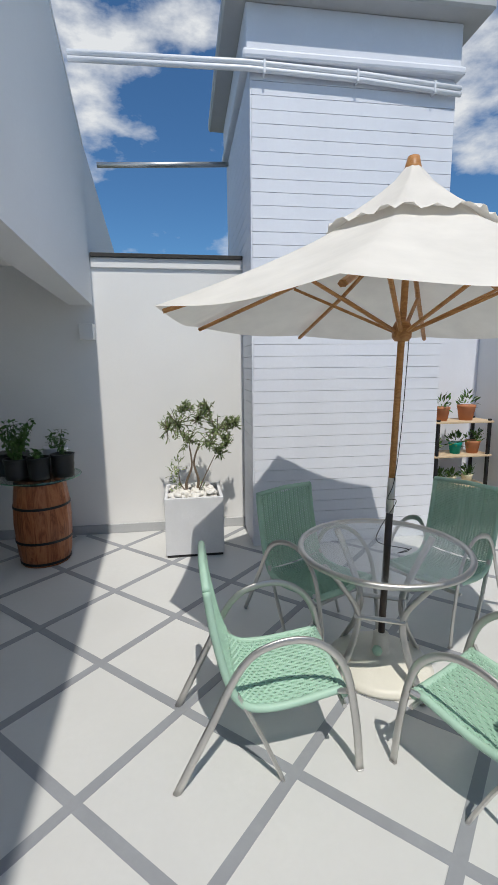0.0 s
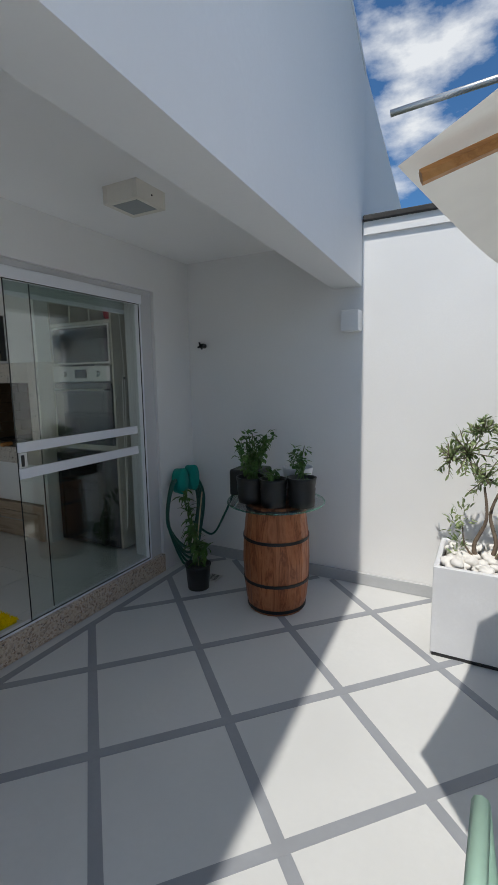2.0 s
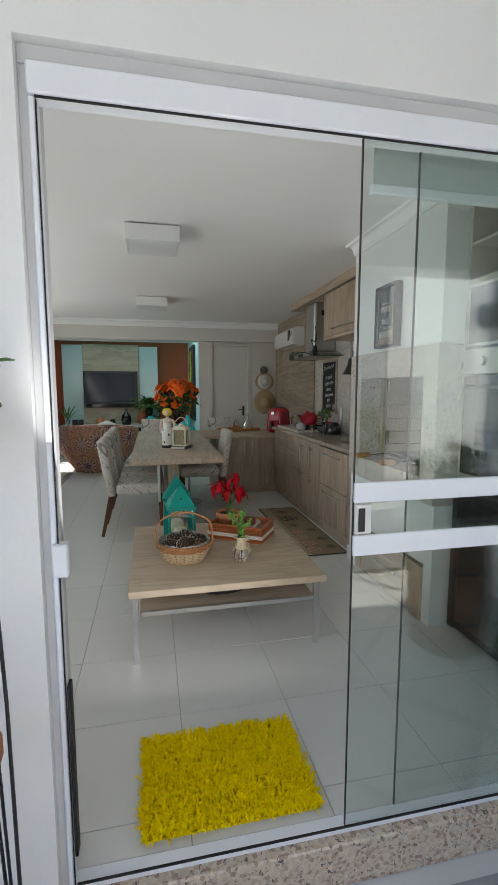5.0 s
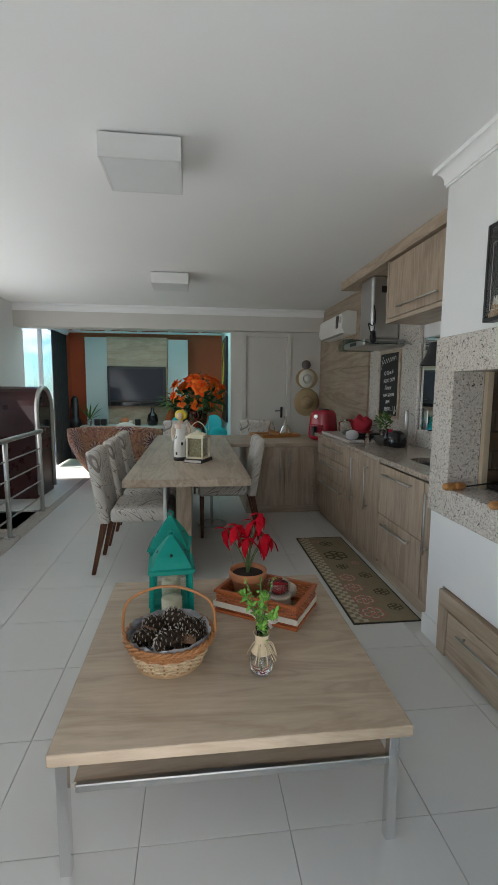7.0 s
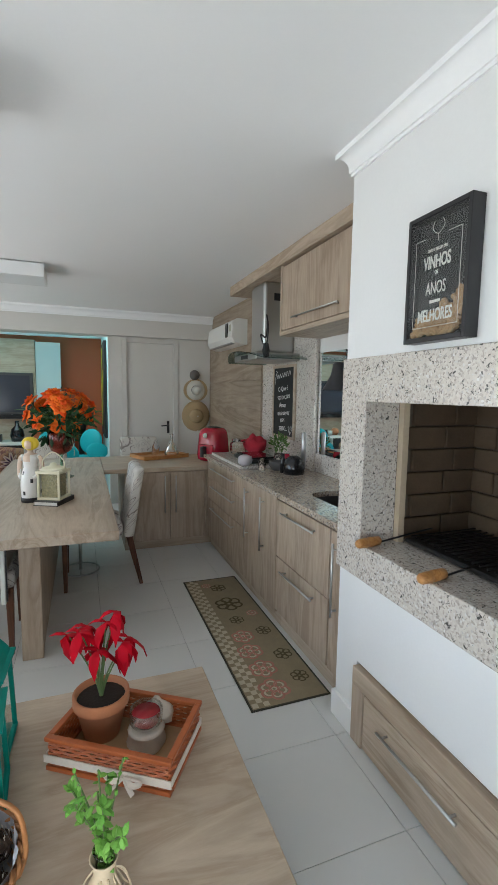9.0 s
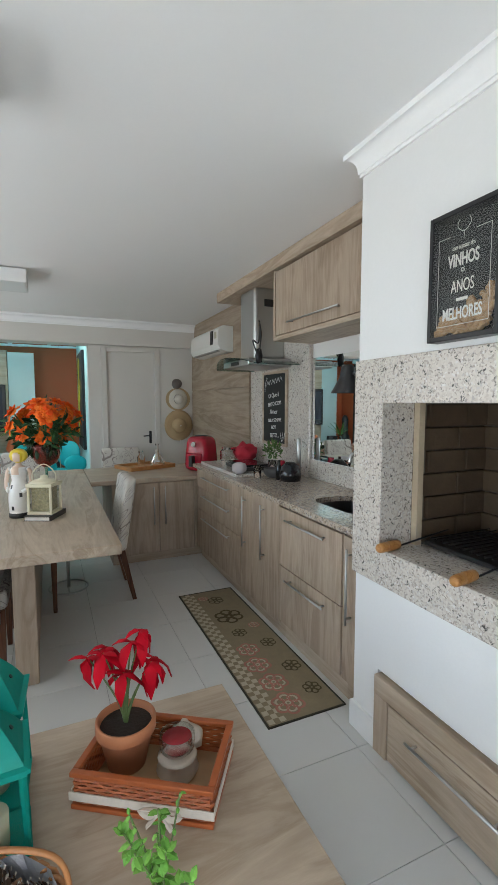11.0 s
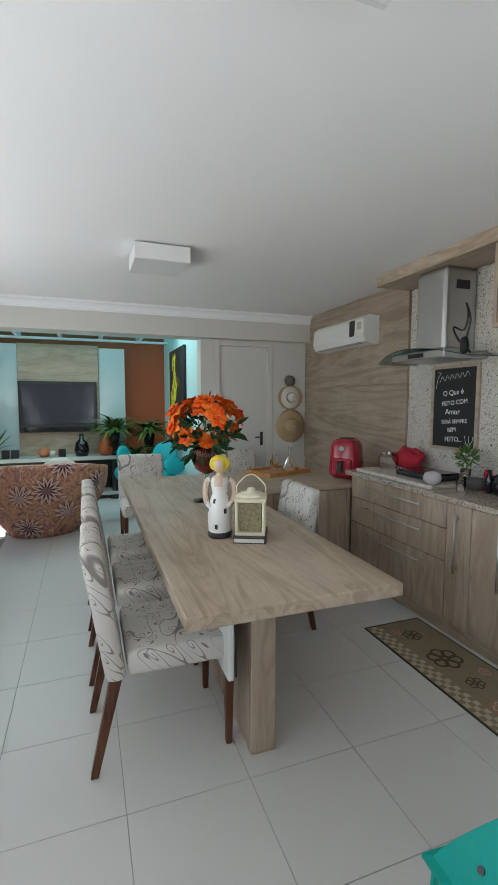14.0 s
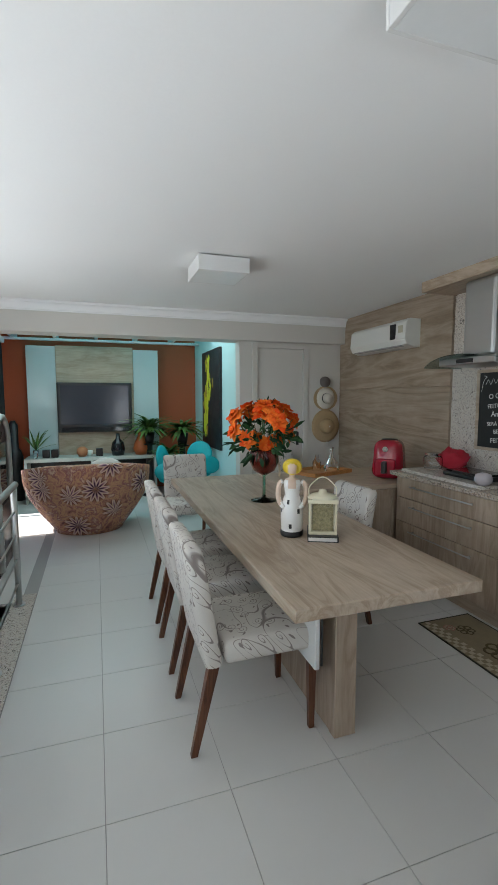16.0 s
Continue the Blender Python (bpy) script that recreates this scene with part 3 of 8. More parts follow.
# sliding glass door
door = thing("door_1", GX, 3.3, 0, label="sliding glass door with white frame, one side open", category="door", kind="structure")
part("frame_head", box(-0.03, 0.034, -1.003, 1.004, 2.10, 2.170, 0.004), WFRAME, door)
# the recess's shade is put into this grey; the wall itself is white
LINING = surface("reveal_shade_grey", (0.62, 0.62, 0.63), 0.6, vary=0.05)
part("head_lining", box(-0.155, 0.012, -1.024, 1.138, 2.171, 2.214), LINING, door)
part("jamb", box(-0.03, 0.022, -1.003, -0.987, 0.0, 2.099, 0.003), WFRAME, door)
part("jamb", box(-0.03, 0.022, 0.979, 1.004, 0.0, 2.099, 0.003), WFRAME, door)
part("jamb_lining", box(-0.155, 0.012, 1.005, 1.138, -0.012, 2.170), LINING, door)
part("jamb_lining", box(-0.155, 0.012, -1.024, -1.004, -0.012, 2.170), LINING, door)
part("bottom_track", box(-0.026, 0.022, -1.0035, 1.004, -0.03, 0.004, 0.002), WFRAME, door)
for y0, y1, dx in ((-0.155, 0.60, 0.012), (0.04, 0.978, -0.022)):
    p = part("glass_pane", box(dx - 0.004, dx + 0.004, y0, y1, 0.005, 2.0995), PANE, door, "clear greenish glass pane")
    p.visible_shadow = False
    for ye in (y0,):
        part("pane_edge", box(dx - 0.004, dx + 0.0045, ye - 0.0015, ye + 0.001, 0.006, 2.099), IRON, door)
part("push_bar", box(0.02, 0.03, -0.16, 0.89, 1.085, 1.146, 0.002), WFRAME, door)
part("push_bar", box(0.02, 0.03, -0.16, 0.89, 0.922, 0.985, 0.002), WFRAME, door)
GASKET = surface("black_rubber_gasket", (0.015, 0.015, 0.016), 0.7, vary=0.2)
part("gasket", box(0.019, 0.0245, -0.987, 0.979, 2.0955, 2.0995), GASKET, door, "black rubber gasket")
part("gasket", box(0.016, 0.0235, -0.9865, -0.984, 0.005, 2.0915), GASKET, door)
part("gasket", box(0.016, 0.0235, 0.976, 0.9785, 0.005, 2.0915), GASKET, door)
part("gasket", box(0.017, 0.0235, -0.98, 0.972, 0.0045, 0.009), GASKET, door)
part("latch_strip", box(-0.012, 0.026, -0.981, -0.972, 0.10, 0.62, 0.002), GASKET, door, "black latch strip")
lk = part("lock", box(0.018, 0.034, -0.155, -0.105, 0.99, 1.08, 0.003), ACW, door)
part("lock_plate", box(0.034, 0.038, -0.148, -0.128, 1.0, 1.07), BLACK, lk)
part("roller_catch", box(0.0, 0.035, -1.0, -0.96, 0.93, 1.02, 0.004), WFRAME, door)

# tower clad with white boards
structure("wall_tower_core", box(1.25, 3.07, 4.335, 6.3, FT, 4.5), BOARDP, "tower wall behind white boards", "wall")
tower = structure("tower_cladding", box(1.235, 1.246, 4.32, 4.335, FT, 4.3), BOARDP, "tower clad in white painted horizontal boards", "wall")
bw = 0.1075
bmF = box(1.247, 3.08, 4.318, 4.336, 0.0, bw - 0.0035, 0.0015)
meF = part("board", bmF, BOARDP, tower)
meF.matrix_basis = pose(0, 0, FT)
for k in range(1, 39):
    o = meF.copy()
    scene.collection.objects.link(o)
    o.matrix_basis = pose(0, 0, FT + bw * k)
bmS = box(1.233, 1.251, 4.34, 6.3, 0.0, bw - 0.0035, 0.0015)
meS = part("board", bmS, BOARDP, tower)
meS.matrix_basis = pose(0, 0, FT)
for k in range(1, 39):
    o = meS.copy()
    scene.collection.objects.link(o)
    o.matrix_basis = pose(0, 0, FT + bw * k)
structure("tower_frieze", box(1.20, 3.10, 4.28, 6.3, 4.12, 4.46, 0.01), BOARDP, "smooth white band at the tower's top", "trim")
structure("tower_moulding", box(1.17, 3.13, 4.25, 6.3, 4.05, 4.12, 0.02, 2), BOARDP, "white moulding round the tower", "trim")
structure("tower_eave", box(1.02, 3.28, 4.10, 6.4, 4.46, 4.58, 0.02), SKIRT, "grey eave of the tower roof", "roof")
structure("wall_tower_recess", box(3.07, 4.1, 4.95, 5.1, FT, 2.9), BOARDP, "pale wall behind the plant shelf", "wall")
structure("wall_terrace_side", box(3.92, 4.1, -5.0, 4.95, FT, 2.9), FASCIA, "grey rendered side wall of the terrace", "wall")
# unseen wall, added to hold back sky light from the shaded bay
structure("wall_unseen_front", box(-2.0, 4.1, -5.2, -5.0, FT, 2.6), FASCIA, "unseen white wall added to close the terrace and dim its shade", "wall")

# pipes across the gap
pipes = thing("conduit_pipes", 0, 0, 0, label="pair of white conduit pipes strapped to the tower", category="pipe")
for dz in (-0.02, 0.026):
    part("pipe", tube([(-0.2, 4.275, 3.96 + dz), (1.2, 4.275, 3.995 + dz), (2.2, 4.275, 3.975 + dz), (3.1, 4.275, 3.925 + dz)], 0.022, 10), WFRAME, pipes, smooth=True)
for x in (1.35, 2.15, 2.85):
    part("pipe_clip", box(x - 0.01, x + 0.01, 4.248, 4.32, 3.985 - 0.05 * max(0.0, x - 1.9) - 0.045, 3.985 - 0.05 * max(0.0, x - 1.9) + 0.055, 0.004), WFRAME, pipes)
pb = thing("steel_pipe", 0, 0, 0, label="thin grey steel pipe spanning to the tower", category="pipe")
part("pipe", tube([(-0.3, 6.05, 3.885), (1.24, 6.1, 3.985)], 0.03, 10), ALU, pb, smooth=True)

# ================= structure: kitchen and living room =================
KW = 4.79        # kitchen wall
LW = 0.35        # window side wall
floor_k = structure("floor_kitchen", box(-11.4, GX - 0.027, 1.12, KW + 0.1, -0.22, -0.004), GROUT, "pale grey porcelain tile floor", "floor")
structure("floor_landing", box(-11.4, -7.0, LW - 0.2, 1.12, -0.22, -0.001), TILE, "pale grey tile floor by the window", "floor")
structure("floor_entry", box(-4.2, GX - 0.06, LW - 0.2, 1.12, -0.22, -0.001), TILE, "pale grey tile floor by the window", "floor")
structure("floor_stair_edge", box(-7.12, -4.1, 1.06, 1.22, -0.1, 0.004), GRANITE, "granite edging along the stairwell", "trim")
structure("stair_flight", box(-7.0, -4.2, LW, 1.06, -2.4, -2.2), GRANITE, "granite stairwell floor", "stair")
for k in range(8):
    structure("stair_tread", box(-6.9 + 0.27 * k, -6.62 + 0.27 * k, LW, 1.05, -0.18 * (k + 1) - 0.05, -0.18 * (k + 1)), GRANITE, "granite stair tread", "stair")
structure("wall_stairwell", box(-7.0, -4.2, 1.06, 1.12, -2.4, -0.02), WHITE, "white stairwell wall", "wall")
structure("wall_stairwell", box(-7.06, -7.0, LW, 1.12, -2.4, -0.02), WHITE, "white stairwell wall", "wall")
structure("wall_stairwell", box(-4.2, -4.14, LW, 1.12, -2.4, -0.02), WHITE, "white stairwell wall", "wall")

structure("wall_kitchen", box(-8.6, -2.03, KW, KW + 0.12, 0, CEILZ), WHITE, "white kitchen wall", "wall")
structure("ceiling_kitchen", box(-8.45, GX - 0.16, LW, KW, CEILZ, CEILZ + 0.12), CEIL, "smooth white kitchen ceiling", "ceiling")
structure("beam_living", box(-8.75, -8.45, LW, KW, 2.235, CEILZ + 0.3), CREAM, "cream beam over the opening to the living room", "beam")


def crown(name, x0, x1, y0, y1, axis, d, mitre=0.0):
    """A coved cornice under the ceiling: d is the way it projects, mitre lengthens its first end with the projection."""
    prof = [(0.0, 0.100), (0.010, 0.100), (0.010, 0.088), (0.016, 0.086)]
    prof += [(0.016 + 0.036 * (1 - math.cos(k / 10 * math.pi / 2)), 0.084 - 0.062 * math.sin(k / 10 * math.pi / 2)) for k in range(1, 11)]
    prof += [(0.060, 0.022), (0.060, 0.0), (0.0, 0.0)]
    bm = bmesh.new()
    ends = [[], []]
    for p, h in prof:
        if axis == "y":
            ab = ((x0 + d * p, y0 - mitre * p), (x0 + d * p, y1))
        else:
            ab = ((x0 - mitre * p, y0 + d * p), (x1, y0 + d * p))
        for e in (0, 1):
            ends[e].append(bm.verts.new((*ab[e], CEILZ - h)))
    n = len(prof)
    for k in range(n):
        bm.faces.new((ends[0][k], ends[0][(k + 1) % n], ends[1][(k + 1) % n], ends[1][k]))
    bm.faces.new(ends[0])
    bm.faces.new(ends[1][::-1])
    bmesh.ops.recalc_face_normals(bm, faces=bm.faces)
    return structure(name, bm, CEIL, "white plaster cornice", "cornice")


crown("cornice_beam", -8.45, 0, LW, KW - 0.02, "y", 1)
structure("wall_door_end", box(-8.75, -8.58, 3.38, 3.545, 0, 2.235), CREAM, "cream wall beside the door", "wall")
structure("wall_door_end_2", box(-8.75, -8.58, 4.30, KW, 0, 2.235), CREAM, "cream wall beside the door", "wall")
structure("wall_door_end_3", box(-8.75, -8.58, 3.545, 4.30, 2.215, 2.235), CREAM, "cream wall above the door", "wall")
idoor = thing("door_2", -8.58, 3.92, 0, label="closed cream painted interior door", category="door", kind="structure")
part("door_leaf", box(-0.06, -0.02, -0.31, 0.31, 0.01, 2.165, 0.003), CREAM, idoor)
part("architrave", box(-0.03, 0.015, -0.38, -0.31, 0, 2.215, 0.004), CREAM, idoor)
part("architrave", box(-0.03, 0.015, 0.31, 0.38, 0, 2.215, 0.004), CREAM, idoor)
part("architrave", box(-0.03, 0.015, -0.31, 0.31, 2.165, 2.215, 0.004), CREAM, idoor)
h = part("handle_plate", box(-0.02, -0.012, 0.225, 0.26, 0.95, 1.12, 0.003), BLACK, idoor)
part("lever", tube([(-0.012, 0.243, 1.06), (0.03, 0.243, 1.06), (0.035, 0.235, 1.06), (0.035, 0.14, 1.055)], 0.008, 8), BLACK, idoor, smooth=True)

# living room
structure("wall_tv", box(-11.45, -11.3, LW, 3.5, 0, 3.2), ORANGE, "burnt orange painted wall behind the television", "wall")
structure("wall_aqua", box(-11.45, -8.75, 3.40, 3.52, 0, 3.2), AQUA, "wall tinted with the roof's aqua light, with a tall painting", "wall")
ROOF = cloth_translucent("aqua_polycarbonate", (0.22, 0.52, 0.53), 0.55)
structure("ceiling_skylight", box(-11.45, -8.75, LW - 0.1, 3.52, 2.575, 2.595), ROOF, "aqua tinted translucent roof sheet", "roof")
for y in (0.55, 1.15, 1.75, 2.35, 2.95):
    structure("beam_skylight", box(-11.3, -8.75, y - 0.025, y + 0.025, 2.475, 2.574, 0.005), WFRAME, "white rafter under the translucent roof", "beam")
structure("beam_skylight_cross", box(-11.0, -10.92, LW, 3.40, 2.44, 2.474, 0.005), WFRAME, "white cross beam under the translucent roof", "beam")

# window wall on the stair side: sill wall, piers, head, large panes
structure("wall_window_head", box(-8.45, GX - 0.16, LW - 0.15, LW, 2.40, CEILZ + 0.12), WHITE, "white wall above the window", "wall")
structure("wall_window_low", box(-7.45, GX - 0.16, LW - 0.15, LW, -2.4, 0.70), WHITE, "white wall under the window", "wall")
structure("wall_window_pier", box(-8.75, -7.55, LW - 0.15, LW, 0.0, 2.40), WHITE, "white pier beside the window", "wall")
structure("wall_window_pier_2", box(-2.9, -2.03, LW - 0.15, LW, 0.70, 2.40), WHITE, "white pier beside the window", "wall")
win = thing("window_1", -5.2, LW - 0.08, 0.70, label="wide white-framed window over the stairwell", category="window", kind="structure")
for x in (-2.3, -1.15, 0.0, 1.15, 2.25):
    part("window_frame", box(x - 0.03, x + 0.03, -0.03, 0.03, 0, 1.70, 0.004), WFRAME, win)
part("window_frame", box(-2.35, 2.3, -0.03, 0.03, 0, 0.05, 0.004), WFRAME, win)
part("window_frame", box(-2.35, 2.3, -0.03, 0.03, 1.65, 1.70, 0.004), WFRAME, win)
for k in range(4):
    p = part("pane", box(-2.27 + 1.14 * k, -1.18 + 1.14 * k, -0.003, 0.003, 0.05, 1.65), PANEC, win)
    p.visible_shadow = False
structure("wall_living_head", box(-11.45, -8.75, LW - 0.15, LW, 2.45, 3.2), WHITE, "white wall above the sliding window", "wall")
structure("wall_living_end", box(-11.45, -10.75, LW - 0.15, LW, 0, 2.45), ORANGE, "burnt orange wall end", "wall")

# kitchen floor tiles: x joints every 0.475 m, y joints every 0.48 m
TS = 0.4765
tile_me = None
for i in range(-14, 7):
    for j in range(-2, 7):
        x0, y0 = -4.872 + TS * i, 1.70 + TS * j
        x1, y1 = x0 + TS, y0 + TS
        x1, y1, x0, y0 = min(x1, GX - 0.028), min(y1, KW), max(x0, -11.3), max(y0, 1.22)
        if x1 - x0 < 0.03 or y1 - y0 < 0.03:
            continue
        full = abs(x1 - x0 - TS) < 1e-6 and abs(y1 - y0 - TS) < 1e-6
        if full and tile_me is None:
            t0 = part("tile", box(0.0014, TS - 0.0014, 0.0014, TS - 0.0014, -0.008, 0.0, 0.001), TILE, floor_k)
            tile_me = t0.data
            t0.matrix_basis = pose(x0, y0, 0)
        elif full:
            o = new("tile", tile_me)
            o.parent = floor_k
            o.matrix_basis = pose(x0, y0, 0)
        else:
            part("tile", box(x0 + 0.0014, x1 - 0.0014, y0 + 0.0014, y1 - 0.0014, -0.008, 0.0, 0.001), TILE, floor_k)

# ================= terrace things =================
def wicker_chair(x, y, rz):
    """Local: faces +x, floor at z 0."""
    c = thing("patio_chair", x, y, FT, rz, "aluminium patio chair woven with mint green resin strands", "chair", "chairs round the glass table")
    for s in (-1, 1):
        yy = 0.25 * s
        arch = curve([(0.36, yy, 0.0), (0.33, yy, 0.28), (0.27, yy, 0.52), (0.14, yy, 0.635), (-0.02, yy, 0.635), (-0.15, yy, 0.55), (-0.28, yy, 0.30), (-0.43, yy, 0.0)], 35)
        part("arm_frame", tube(arch, 0.018, 8, flat=0.45), ALU, c, smooth=True)
        inner = curve([(0.27, 0.225 * s, 0.385), (0.02, 0.235 * s, 0.345), (-0.13, 0.235 * s, 0.36), (-0.20, 0.235 * s, 0.46), (-0.255, 0.235 * s, 0.68), (-0.285, 0.235 * s, 0.88)], 30)
        part("side_rail", tube(inner, 0.017, 8), MINT, c, smooth=True)
        part("brace", tube([(0.29, 0.26 * s, 0.40), (0.26, 0.235 * s, 0.385)], 0.012, 6), ALU, c)
        part("rear_leg", tube([(-0.17, 0.235 * s, 0.42), (-0.06, 0.25 * s, 0.2), (0.02, 0.25 * s, 0.0)], 0.013, 6, flat=0.7), ALU, c)
        part("foot", box(0.345, 0.374, yy - 0.011, yy + 0.011, 0.0, 0.008, 0.002), ALU, c)
    prof = curve([(0.285, 0, 0.375), (0.27, 0, 0.39), (0.02, 0, 0.35), (-0.13, 0, 0.365), (-0.20, 0, 0.465), (-0.255, 0, 0.685), (-0.285, 0, 0.885)], 60)
    seat, back = bmesh.new(), bmesh.new()
    # cross strands at even steps along the profile
    run, due = 0.0, 0.0
    for last, p in zip(prof, prof[1:]):
        seg = (p - last).length
        while due <= run + seg:
            q = last.lerp(p, (due - run) / seg)
            b = seat if q.z < 0.40 else back
            sag = 0.02 if q.z < 0.40 else 0.012
            tube([(q.x, -0.235, q.z), (q.x - sag * 0.3, -0.12, q.z - sag), (q.x - sag * 0.4, 0, q.z - sag * 1.3), (q.x - sag * 0.3, 0.12, q.z - sag), (q.x, 0.235, q.z)], 0.0052, 4, b)
            due += 0.0118
        run += seg
    for k in range(23):
        yy = -0.22 + 0.02 * k
        f = 1 - (yy / 0.235) ** 2
        for b, lo, hi in ((seat, 0, 0.40), (back, 0.40, 2)):
            pts = [(p.x - (0.004 * f if b is back else 0), yy, p.z - (0.022 * f if b is seat else 0.010 * f) + 0.0065 * ((i + k) % 2)) for i, p in enumerate(prof) if lo <= p.z <= hi and (b is back or p.x > -0.2)]
            if len(pts) > 2:
                tube(pts, 0.0074, 4, b, flat=0.6)
    part("seat", seat, MINT, c)
    part("backrest", back, MINT, c)
    part("front_roll", tube([(0.285, -0.245, 0.378), (0.29, 0, 0.36), (0.285, 0.245, 0.378)], 0.02, 8), MINT, c, smooth=True)
    part("top_roll", tube([(-0.285, -0.24, 0.885), (-0.292, 0, 0.895), (-0.285, 0.24, 0.885)], 0.017, 8), MINT, c, smooth=True)
    part("cross_bar", tube([(0.28, -0.26, 0.33), (0.28, 0.26, 0.33)], 0.011, 6), ALU, c)
    return c


chair0 = wicker_chair(0.95, 2.035, 0)
copy_thing(chair0, pose(1.42, 2.93, FT, 0, 0, -62))
copy_thing(chair0, pose(1.86, 1.60, FT, 0, 0, 118))
copy_thing(chair0, pose(2.36, 2.92, FT, 0, 0, 212))

tb = thing("patio_table", 1.67, 2.41, FT, 20, "round glass patio table with aluminium rim and legs", "table")
g = part("glass_top", lathe([(0.0, 0.738), (0.445, 0.738), (0.445, 0.745), (0.0, 0.745)], 48, caps=False), PANEC, tb, "clear glass top")
part("rim", tube([(0.455 * math.cos(a * math.pi / 24), 0.455 * math.sin(a * math.pi / 24), 0.735) for a in range(48)], 0.017, 8, closed=True), ALU, tb, smooth=True)
for k in range(4):
    a = math.pi / 2 * k
    ca, sa = math.cos(a), math.sin(a)
    leg = curve([(0.40 * ca, 0.40 * sa, 0.72), (0.30 * ca, 0.30 * sa, 0.60), (0.17 * ca, 0.17 * sa, 0.40), (0.20 * ca, 0.20 * sa, 0.22), (0.33 * ca, 0.33 * sa, 0.0)], 20)
    part("leg", tube(leg, 0.024, 8, flat=0.55), ALU, tb, smooth=True)
for k in range(4):
    a, b = math.pi / 2 * k, math.pi / 2 * (k + 1)
    part("stretcher", tube([(0.18 * math.cos(a), 0.18 * math.sin(a), 0.38), (0.18 * math.cos(b), 0.18 * math.sin(b), 0.38)], 0.014, 6), ALU, tb)

um = thing("parasol", 1.69, 2.44, FT, 0, "cream canvas parasol with wooden ribs and pole, open", "parasol")
um.matrix_basis = pose(1.69, 2.44, FT, 0, 1.5, 0)
part("base", lathe([(0.30, 0.0), (0.30, 0.02), (0.27, 0.045), (0.12, 0.07), (0.06, 0.085), (0.05, 0.10), (0.045, 0.20), (0.03, 0.21)], 32), surface("cream_base_plastic", (0.72, 0.70, 0.62), 0.5, vary=0.12, scale=6), um, "cream round base plate", True)
part("base_knob", lathe([(0.0, -0.028), (0.022, -0.02), (0.030, 0.0), (0.022, 0.02), (0.0, 0.028)], 14, at=(-0.045, -0.055, 0.13), caps=False), MINT, um, "pale green clamping knob", True)
part("lower_pole", lathe([(0.0195, 0.06), (0.0195, 1.03)], 16), surface("dark_brown_pole", (0.05, 0.035, 0.028), 0.4), um, "dark brown metal lower pole", True)
part("pole_sleeve", lathe([(0.0215, 0.93), (0.0215, 1.13)], 16), ALU, um, "", True)
part("upper_pole", lathe([(0.018, 1.1), (0.018, 2.62)], 16), TEAK, um, "varnished wooden upper pole", True)
part("hub", lathe([(0.035, 1.86), (0.05, 1.88), (0.05, 1.93), (0.035, 1.96)], 16), TEAK, um, "", True)
part("finial", lathe([(0.045, 2.66), (0.04, 2.70), (0.028, 2.745), (0.012, 2.75)], 16), TEAK, um, "turned wooden finial", True)
RR, ANG, EZ = 1.27, 146.0, 1.965


def canopy(r0, z0, r1, z1, sag, rings, scallop=0.0):
    bm = bmesh.new()
    n = 8 * 10
    grid = []
    for i in range(rings + 1):
        t = i / rings
        row = []
        for k in range(n):
            a = radians(ANG) + 2 * math.pi * k / n
            u = (k % 10) / 10
            edge = math.cos(math.pi / 8) / math.cos((u - 0.5) * math.pi / 4)
            r = (r0 + (r1 - r0) * t) * edge
            dip = math.sin(math.pi * u) * sag * t
            wav = scallop * abs(math.sin(math.pi * u * 3)) if i == rings else 0
            row.append(bm.verts.new(((r - dip * 0.5) * math.cos(a), (r - dip * 0.5) * math.sin(a), z0 + (z1 - z0) * (t ** 0.78) - dip + wav)))
        grid.append(row)
    for a, b in zip(grid, grid[1:]):
        for k in range(n):
            bm.faces.new((a[k], a[(k + 1) % n], b[(k + 1) % n], b[k]))
    return bm


part("canopy", canopy(0.28, 2.47, RR, EZ, 0.03, 8), CANVAS, um, "cream canvas canopy", True)
part("vent_cap", canopy(0.035, 2.70, 0.45, 2.375, 0.012, 6, 0.035), CANVAS, um, "scalloped canvas vent cap", True)
for k in range(8):
    a = radians(ANG + 45 * k)
    ca, sa = math.cos(a), math.sin(a)
    r = part("rib", tube([(0.03 * ca, 0.03 * sa, 2.42), (0.62 * ca, 0.62 * sa, 2.165), (1.235 * ca, 1.235 * sa, EZ - 0.02)], 0.015, 6, flat=0.75), TEAK, um)
    part("strut", tube([(0.045 * ca, 0.045 * sa, 1.91), (0.60 * ca, 0.60 * sa, 2.155)], 0.012, 6, flat=0.75), TEAK, r)
part("cord", tube(curve([(0.03, -0.025, 1.9), (0.024, -0.022, 1.4), (0.0, -0.03, 1.12), (-0.03, -0.03, 1.02), (0.02, -0.03, 1.0), (-0.08, -0.06, 0.86), (-0.10, -0.1, 0.80), (0.06, -0.13, 0.765), (-0.02, -0.16, 0.76), (0.08, -0.12, 0.765)], 60), 0.0022, 5), IRON, um, "thin pull cord hanging loose")


def foliage(bm, rng, centre, radii, n, size, width, up=0.3):
    c = Vector(centre)
    for _ in range(n):
        d = rand_dir(rng, up * 0.3)
        p = c + Vector((d.x * radii[0], d.y * radii[1], d.z * radii[2])) * rng.uniform(0.35, 1.0)
        way = (d + rand_dir(rng) * 0.8 + Vector((0, 0, up))).normalized()
        leaf(bm, p, way, rand_dir(rng, 1.0), size * rng.uniform(0.7, 1.25), width * rng.uniform(0.8, 1.2), rng.uniform(0, 0.3))
    return bm


